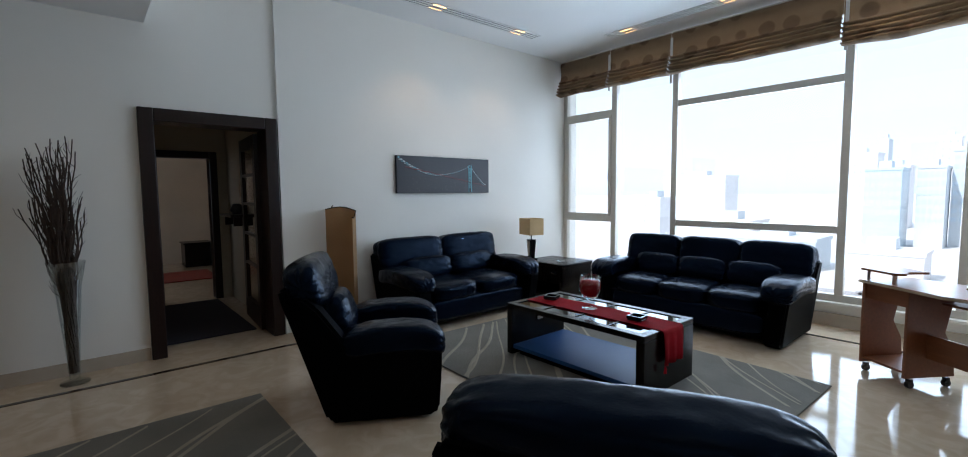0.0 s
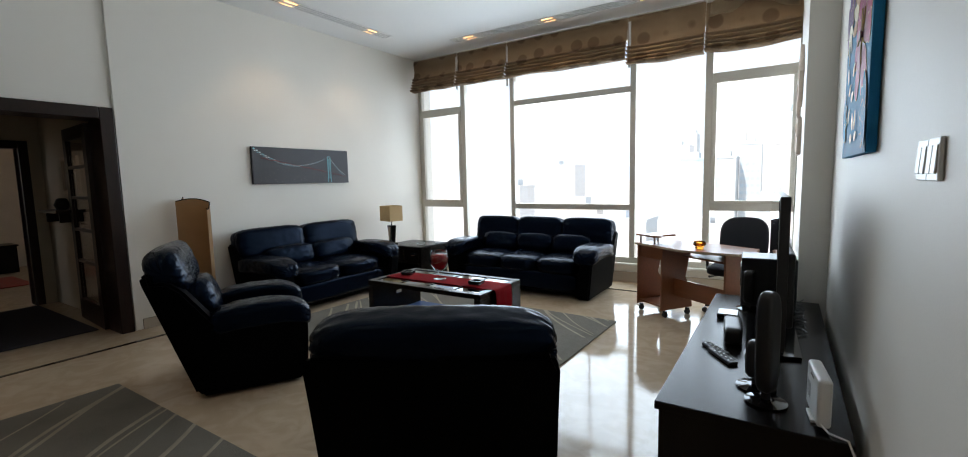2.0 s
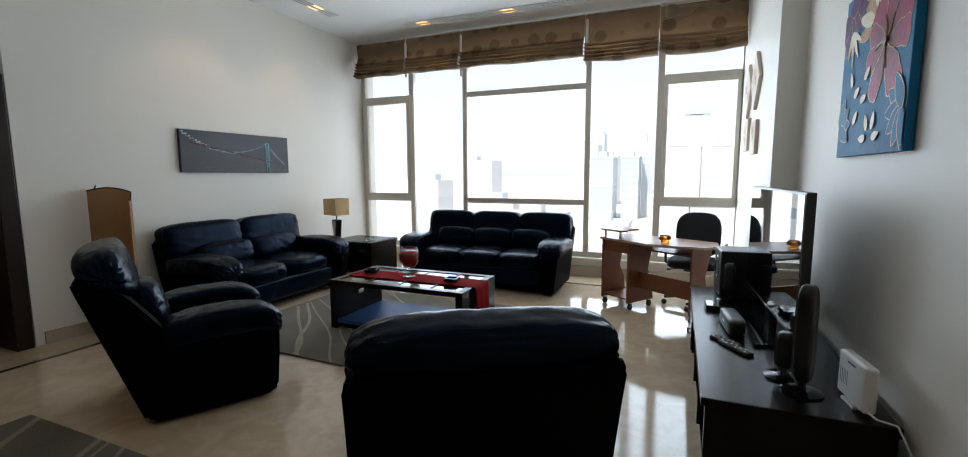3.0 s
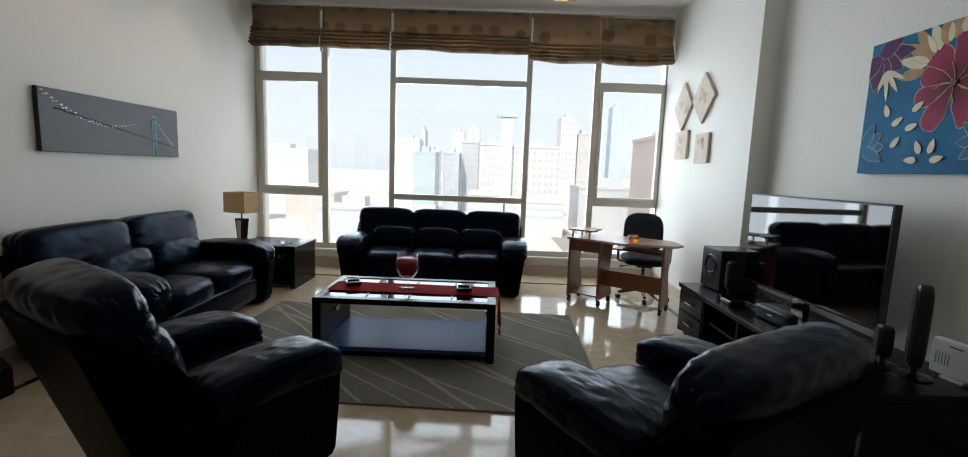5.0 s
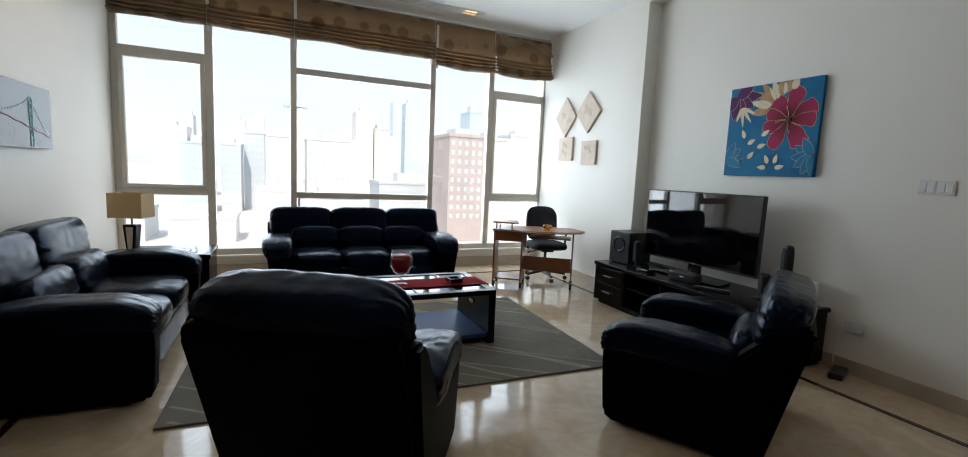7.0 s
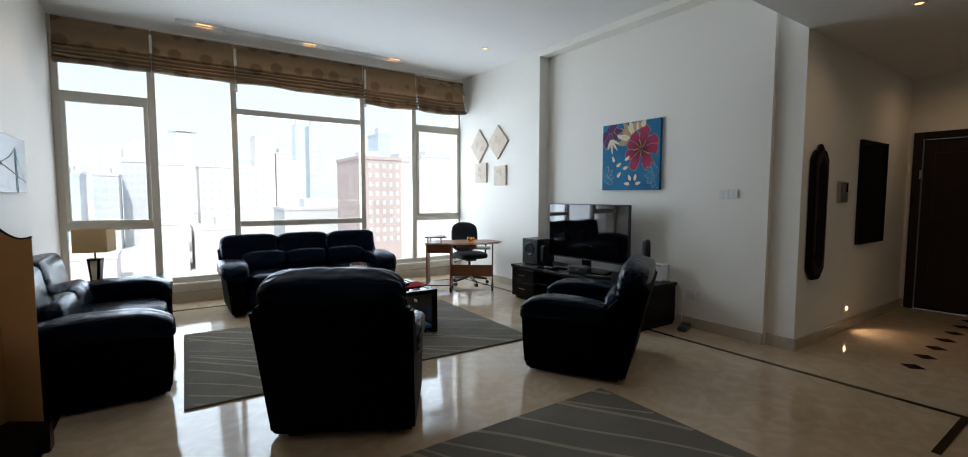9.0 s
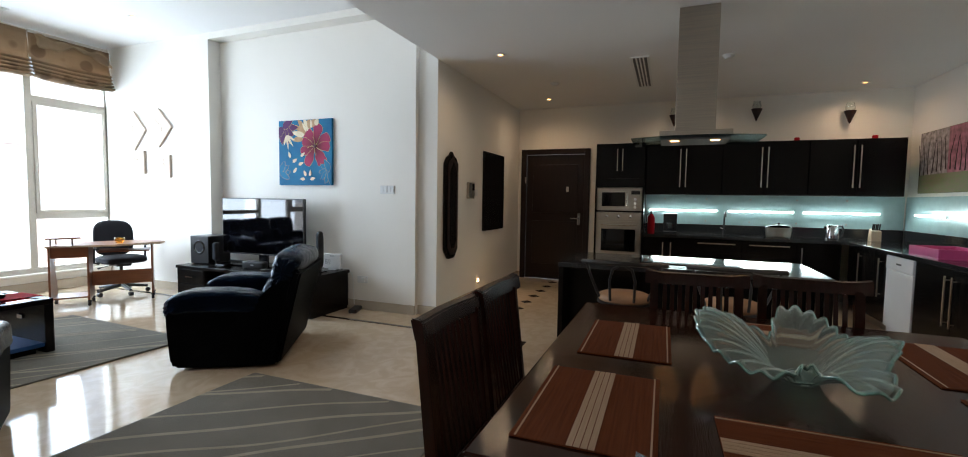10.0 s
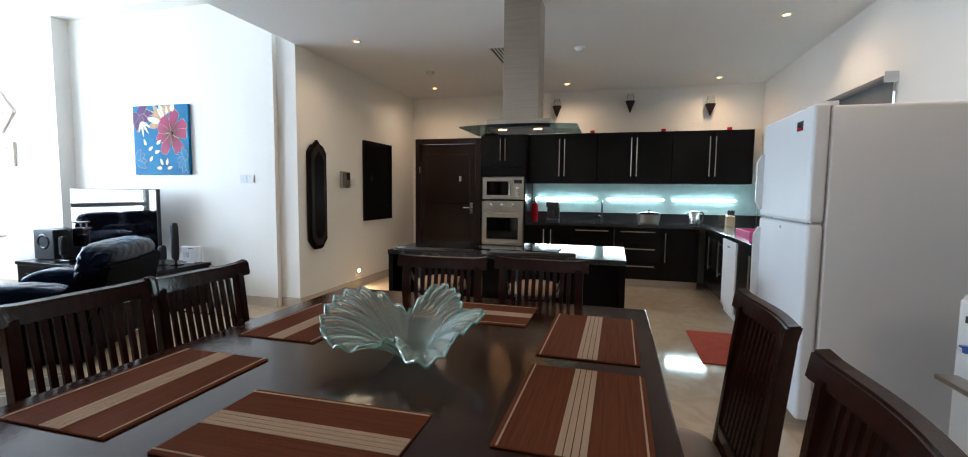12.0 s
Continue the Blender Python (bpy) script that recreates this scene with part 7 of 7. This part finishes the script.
part("body", boxes((-0.08, 0.10, -0.09, 0.09, 0.0, 0.03), (0.03, 0.10, -0.09, 0.09, 0.0305, 0.20), (-0.08, 0.10, -0.09, 0.09, 0.2005, 0.28), bevel=0.006), M_BLACK, cm)
part("jug", moved(lathe([(0, 0), (0.05, 0), (0.062, 0.05), (0.045, 0.12), (0.05, 0.13), (0.046, 0.13), (0.041, 0.118), (0.057, 0.05), (0, 0.006)], 22), pose(-0.035, 0, 0.0312)), M_CLEAR, cm, smooth=True)
tp = thing("kitchen_tap", pose(3.50, -2.22, CT), "tall dark curved kitchen tap", "tap")
part("spout", tube([(0, 0, 0.0), (0, 0, 0.24), (-0.02, 0, 0.29), (-0.07, 0.0, 0.31), (-0.13, 0, 0.29), (-0.145, 0, 0.25)], 0.012, 10), M_BLACK, tp)
part("lever", tube([(0, 0.012, 0.08), (0, 0.05, 0.10)], 0.007, 8), M_CHROME, tp)
sl = thing("slow_cooker", pose(3.42, -2.85, CT), "oval steel slow cooker with a dark lid", "slow cooker")
part("pot", moved(lathe([(0, 0.0), (0.12, 0.0), (0.13, 0.02), (0.14, 0.13), (0, 0.13)], 32), Matrix.Diagonal((0.8, 1.1, 1, 1))), M_STEEL, sl, smooth=False)
part("lid", moved(lathe([(0.138, 0.1305), (0.13, 0.145), (0.06, 0.165), (0, 0.17)], 32), Matrix.Diagonal((0.8, 1.1, 1, 1))), M_SCREEN, sl, smooth=True)
part("knob", moved(lathe([(0, 0.171), (0.014, 0.171), (0.018, 0.19), (0, 0.195)], 16), pose(0, 0, 0)), M_BLACK, sl)
kt = thing("kettle", pose(3.40, -3.43, CT), "steel electric kettle with a black handle", "kettle")
part("body", lathe([(0, 0.0), (0.075, 0), (0.078, 0.02), (0.065, 0.15), (0.055, 0.18), (0, 0.185)], 28), M_CHROME, kt, smooth=True)
part("handle", tube([(0.0, -0.055, 0.17), (0.0, -0.10, 0.175), (0.0, -0.115, 0.13), (0.0, -0.10, 0.05), (0.0, -0.075, 0.03)], 0.011, 8), M_BLACK, kt)
part("spout", tube([(-0.0, 0.055, 0.13), (0, 0.085, 0.165)], [0.02, 0.012], 10), M_CHROME, kt)
kb = thing("knife_block", pose(3.42, -3.87, CT), "pale wooden knife block with black handled knives", "knife block")
part("block", moved(slab([(-0.06, 0), (0.06, 0), (0.03, 0.15), (-0.05, 0.12)], 0.10, "y", -0.05, 0.003), pose(0, 0, 0)), M_PALEWOOD, kb)
for k in range(5):
    part("knife_handle", tube([(-0.02 + 0.010 * (k % 2), -0.035 + 0.017 * k, 0.134), (-0.045 + 0.01 * (k % 2), -0.035 + 0.017 * k, 0.21)], 0.008, 6), M_BLACK, kb)
dr = thing("dish_rack", pose(1.45, -3.72, CT), "pink plastic dish drainer rack on the worktop", "dish rack")
part("tray", boxes((-0.25, 0.25, -0.17, 0.17, 0.0, 0.012), (-0.25, 0.25, -0.17, -0.155, 0.0121, 0.085), (-0.25, 0.25, 0.155, 0.17, 0.0121, 0.085), (-0.25, -0.235, -0.155, 0.155, 0.0121, 0.085),
                   (0.235, 0.25, -0.155, 0.155, 0.0121, 0.085), bevel=0.003), M_PINK, dr)
for k in range(9):
    part("rib", box(-0.21 + 0.05 * k, -0.20 + 0.05 * k, -0.15, 0.15, 0.0125, 0.06), M_PINK, dr)
solo("kitchen_mat", slab([(0.30, -3.46), (1.16, -3.46), (1.16, -3.06), (0.30, -3.06)], 0.010, "z", 0.001, 0.003), M_REDMAT, "orange red mat on the floor by the worktop", "floor mat")

cb = thing("tall_cupboard", pose(0, 0, 0), "tall dark wooden cupboard against the kitchen wall", "cupboard")
part("body", box(-1.90, -0.87, YS + 0.002, -4.05, 0.0, 2.50, 0.004), M_DOORWOOD, cb)
for a, b in ((-1.895, -1.388), (-1.383, -0.875)):
    part("door", box(a, b, -4.0495, -4.03, 0.05, 2.48, 0.003), M_DOORWOOD, cb)


def water_dispenser():
    th = thing("water_dispenser", pose(-1.40, -3.80, 0), "white water dispenser with taps and a blue bottle on top", "water dispenser")
    part("body", box(-0.16, 0.16, -0.16, 0.15, 0.01, 0.90, 0.02, 3), M_WHITEPL, th)
    part("front_panel", box(-0.14, 0.14, 0.1505, 0.165, 0.30, 0.88, 0.008), M_WHITEPL, th)
    part("label", box(0.05, 0.10, 0.1655, 0.1665, 0.80, 0.825), M_BLACK, th)
    for x, mt in ((-0.05, M_RED), (0.05, material("blue_tap_plastic", (0.03, 0.12, 0.45), 0.35, mix=0.3))):
        part("tap", boxes((x - 0.008, x + 0.008, 0.1655, 0.195, 0.70, 0.72), (x - 0.010, x + 0.010, 0.172, 0.205, 0.7205, 0.728), bevel=0.003), mt, th)
    part("drip_tray", box(-0.11, 0.11, 0.1655, 0.24, 0.58, 0.60, 0.004), M_STEEL, th)
    part("collar", lathe([(0.06, 0.901), (0.12, 0.901), (0.115, 0.93), (0.05, 0.93)], 28), M_WHITEPL, th)
    part("bottle", lathe([(0, 0.931), (0.06, 0.932), (0.13, 0.97), (0.138, 1.0), (0.13, 1.02), (0.138, 1.05), (0.138, 1.10), (0.13, 1.12), (0.138, 1.15), (0.138, 1.22), (0.11, 1.255), (0, 1.26)], 32),
         M_BLUEBOTTLE, th, "blue translucent water bottle", smooth=True)


water_dispenser()

# ---------------------------------------------------------------- the city outside
GZ = -21.0
# sand, facades and their windows are paled: distance haze put into the colours
M_SAND = material("pale_sand_ground", (0.70, 0.695, 0.68), 0.95, color2=(0.60, 0.595, 0.58), scale=0.03, mix=0.6, bump=0.3, bump_scale=0.5)
M_ROAD = material("dusty_asphalt", (0.30, 0.295, 0.29), 0.9, color2=(0.36, 0.355, 0.35), scale=0.1, mix=0.5)
M_BWHITE = material("white_render_facade", (0.72, 0.72, 0.72), 0.85, color2=(0.67, 0.67, 0.67), scale=0.08, mix=0.5)
M_BCREAM = material("cream_render_facade", (0.66, 0.63, 0.60), 0.85, color2=(0.61, 0.58, 0.55), scale=0.08, mix=0.5)
M_BPINK = material("dusty_pink_facade", (0.50, 0.43, 0.415), 0.85, color2=(0.45, 0.39, 0.375), scale=0.08, mix=0.5)
M_BGREY = material("grey_facade", (0.60, 0.65, 0.68), 0.85, color2=(0.55, 0.60, 0.63), scale=0.08, mix=0.5)
M_BBLUE = material("blue_glass_facade", (0.46, 0.59, 0.67), 0.25, color2=(0.51, 0.63, 0.70), scale=0.1, mix=0.5)
M_BWIN = material("haze_paled_window_glass", (0.50, 0.61, 0.69), 0.2, color2=(0.56, 0.66, 0.73), scale=0.2, mix=0.5)

struct("ground", box(-1600, 1600, 40, 3000, GZ - 1, GZ), M_SAND, "pale sandy ground with open lots, far below", "ground")
struct("road", box(-400, 400, 118, 127, GZ + 0.004, GZ + 0.06), M_ROAD, "straight asphalt road", "road")
struct("road_far", box(20, 29, 127, 420, GZ + 0.004, GZ + 0.06), M_ROAD, "asphalt side road", "road")
WINDOW_MESH = {}


def window_mesh(w, h):
    key = (round(w, 2), round(h, 2))
    if key not in WINDOW_MESH:
        me = bpy.data.meshes.new("facade_window")
        bm = box(-w / 2, w / 2, -0.12, 0.10, -h / 2, h / 2)
        bm.to_mesh(me)
        bm.free()
        me.materials.append(M_BWIN)
        WINDOW_MESH[key] = me
    return WINDOW_MESH[key]


def building(x0, x1, y, depth, top, mat, floor_h, cols, label, west=0, parapet=1.0, low=None, win=(0.55, 0.5)):
    """Block with a front at y facing the room; windows set in rows on the front and, if asked, on its west side."""
    th = thing("building", pose((x0 + x1) / 2, y, GZ), label, "building", "city blocks")
    w, h = x1 - x0, top - GZ
    part("wall", box(-w / 2, w / 2, 0, depth, 0, h), mat, th)
    part("roof", box(-w / 2 - 0.3, w / 2 + 0.3, -0.3, depth + 0.3, h + 0.01, h + parapet), mat, th)
    part("roof_plant", box(-w * 0.2, w * 0.15, depth * 0.3, depth * 0.7, h + parapet + 0.01, h + parapet + floor_h * 0.8), M_BGREY, th)
    start = 0 if low is None else max(0, low - GZ)
    rows = int((h - start - 0.5) / floor_h)
    cw = w / cols
    for r in range(rows):
        z = h - 0.5 - floor_h * (r + 0.5)
        for c in range(cols):
            ob = new("facade_window", window_mesh(cw * win[0], floor_h * win[1]))
            ob.parent = th
            ob.location = (-w / 2 + cw * (c + 0.5), 0, z)
        for c in range(west):
            ob = new("facade_window", window_mesh(depth / west * win[0], floor_h * win[1]))
            ob.parent = th
            ob.location = (-w / 2, depth / west * (c + 0.5), z)
            ob.rotation_euler = (0, 0, radians(-90))
    return th


building(-40.5, -29.5, 230, 18, 8.5, M_BBLUE, 3.4, 6, "pale blue glass office block across the sand lot", low=-12, win=(0.75, 0.6))
building(-26.5, -18.5, 240, 16, 9.0, M_BGREY, 3.4, 5, "blue-grey office block with many windows", low=-12, win=(0.8, 0.6))
building(-18.0, -9.0, 252, 16, 15.5, M_BGREY, 3.4, 4, "grey residential block with balconies", low=-14, win=(0.7, 0.45))
building(-7.0, 3.4, 210, 18, 12.6, M_BWHITE, 3.6, 6, "white apartment block with small windows", low=-12, win=(0.4, 0.45))
building(8.6, 31.0, 221, 18, 12.7, M_BWHITE, 3.6, 8, "white apartment block with small windows", low=-12, win=(0.4, 0.45))
building(41.5, 52.0, 300, 18, 35.6, M_BWHITE, 3.8, 4, "tall white apartment tower", low=-6, win=(0.5, 0.5))
building(53.0, 62.0, 302, 18, 26.0, M_BCREAM, 3.8, 4, "cream rendered apartment tower far off", low=-6, win=(0.5, 0.5))
building(154.0, 165.0, 700, 22, 101.0, M_BBLUE, 9.0, 2, "slender blue glass tower far away", low=10, win=(0.8, 0.6))
building(174.0, 190.0, 705, 24, 101.0, M_BBLUE, 9.0, 2, "slender blue glass tower far away", low=10, win=(0.8, 0.6))
building(46.5, 60.5, 140, 22, 12.6, M_BPINK, 2.9, 6, "dusty pink apartment block with cream sides", low=-14, west=0, win=(0.42, 0.5))
building(60.7, 69.0, 141, 20, 12.4, M_BCREAM, 2.9, 3, "cream apartment block beside the pink one", low=-14, win=(0.45, 0.5))
building(101.8, 109.4, 262, 16, 37.0, M_BBLUE, 5.0, 3, "blue glass tower behind the pink block", low=10, win=(0.8, 0.6))
building(98.4, 115.0, 200, 18, 19.7, M_BGREY, 3.2, 6, "tall blue-grey apartment tower", low=-6, win=(0.6, 0.5))
building(-9.0, 2.0, 160, 20, -7.2, M_BWHITE, 2.8, 5, "low white parking block with open decks", low=-16, win=(0.85, 0.4))
building(3.5, 24.0, 161, 20, -9.2, M_BWHITE, 2.8, 9, "low white parking block with open decks", low=-16, win=(0.85, 0.4))
building(31.0, 58.0, 172, 20, -4.0, M_BGREY, 4.0, 8, "low grey hall building", low=-12, win=(0.7, 0.3))
building(-74.0, -56.0, 350, 20, 22.0, M_BWHITE, 4.0, 6, "pale apartment tower in the haze", low=-6, win=(0.5, 0.5))
building(-54.0, -42.0, 352, 20, 14.0, M_BWHITE, 4.0, 4, "pale apartment block in the haze", low=-6, win=(0.5, 0.5))
building(-102.0, -92.0, 170, 14, -2.0, M_BWHITE, 3.2, 4, "small white block by the road", low=-14, win=(0.5, 0.5))
building(-160.0, -120.0, 300, 20, 10.0, M_BWHITE, 4.0, 8, "pale apartment block in the haze", low=-6, win=(0.5, 0.5))
building(78.0, 96.0, 420, 20, 30.0, M_BWHITE, 5.0, 4, "pale tower in the haze", low=0, win=(0.5, 0.5))
building(62.0, 76.0, 430, 20, 46.0, M_BWHITE, 5.0, 4, "pale tower in the haze", low=0, win=(0.5, 0.5))
building(-34.0, -22.0, 430, 20, 24.0, M_BWHITE, 5.0, 4, "pale tower in the haze", low=0, win=(0.5, 0.5))
building(120.0, 150.0, 320, 20, 18.0, M_BCREAM, 4.0, 7, "cream apartment block in the haze", low=-6, win=(0.5, 0.5))

building(-75.5, -70.5, 480, 18, 40.0, M_BGREY, 5.0, 2, "narrow unfinished tower in the haze", low=0, win=(0.5, 0.5))
building(-41.0, -30.0, 470, 18, 38.0, M_BWHITE, 5.0, 3, "pale tower in the haze", low=0, win=(0.5, 0.5))
building(-28.0, -15.0, 500, 18, 45.0, M_BWHITE, 5.0, 4, "pale tower in the haze", low=0, win=(0.5, 0.5))
crowned = building(10.0, 24.0, 620, 18, 70.0, M_BWHITE, 7.0, 3, "hazy tower with a blue glass crown", low=10, win=(0.5, 0.5))
part("crown", box(-14, 14, -2, 20, 91.5 + 1.2, 98.5, 0.5), M_BBLUE, crowned, "blue glass crown")

building(-58.0, -36.0, 150, 16, -13.0, M_BGREY, 4.0, 7, "low grey warehouse by the road", low=-17, win=(0.5, 0.35))
building(-30.0, -14.0, 146, 14, -14.5, M_BWHITE, 3.5, 6, "low white workshop by the road", low=-18, win=(0.5, 0.4))
building(-86.0, -66.0, 190, 18, -11.0, M_BCREAM, 4.0, 6, "low cream warehouse across the lot", low=-17, win=(0.5, 0.35))

CAR_PAINT = [material("white_car_paint", (0.72, 0.72, 0.71), 0.3, mix=0.3), material("dark_car_paint", (0.06, 0.07, 0.08), 0.3, mix=0.3),
             material("silver_car_paint", (0.45, 0.46, 0.47), 0.3, mix=0.3)]


def car(x, y, rz, mat, label):
    """Small parked car, long side along x."""
    th = thing("car", pose(x, y, GZ + 0.062, 0, 0, rz), label, "car", "cars on the road")
    part("body", slab([(-2.15, 0.35), (2.15, 0.35), (2.2, 0.62), (2.05, 0.82), (1.1, 0.95), (-1.9, 0.98), (-2.2, 0.8)], 1.7, "y", -0.85, 0.06), mat, th)
    part("cabin", slab([(-1.7, 0.96), (1.05, 0.94), (0.45, 1.42), (-1.25, 1.45)], 1.45, "y", -0.725, 0.06), M_BWIN, th, "tinted glass cabin")
    for wx in (-1.35, 1.35):
        for wy in (-0.78, 0.78):
            part("wheel", moved(lathe([(0, -0.1), (0.31, -0.1), (0.32, 0), (0.31, 0.1), (0, 0.1)], 14), pose(wx, wy, 0.32, 90)), M_BLACK, th)


crng = random.Random(11)
for k in range(16):
    m = crng.randrange(3)
    car(-78 + 8.2 * k + crng.uniform(-2, 2), 120.2 + 4.2 * (k % 2), 180 * (k % 2), CAR_PAINT[m],
        ("white car driving on the far road", "dark car driving on the far road", "silver car driving on the far road")[m])
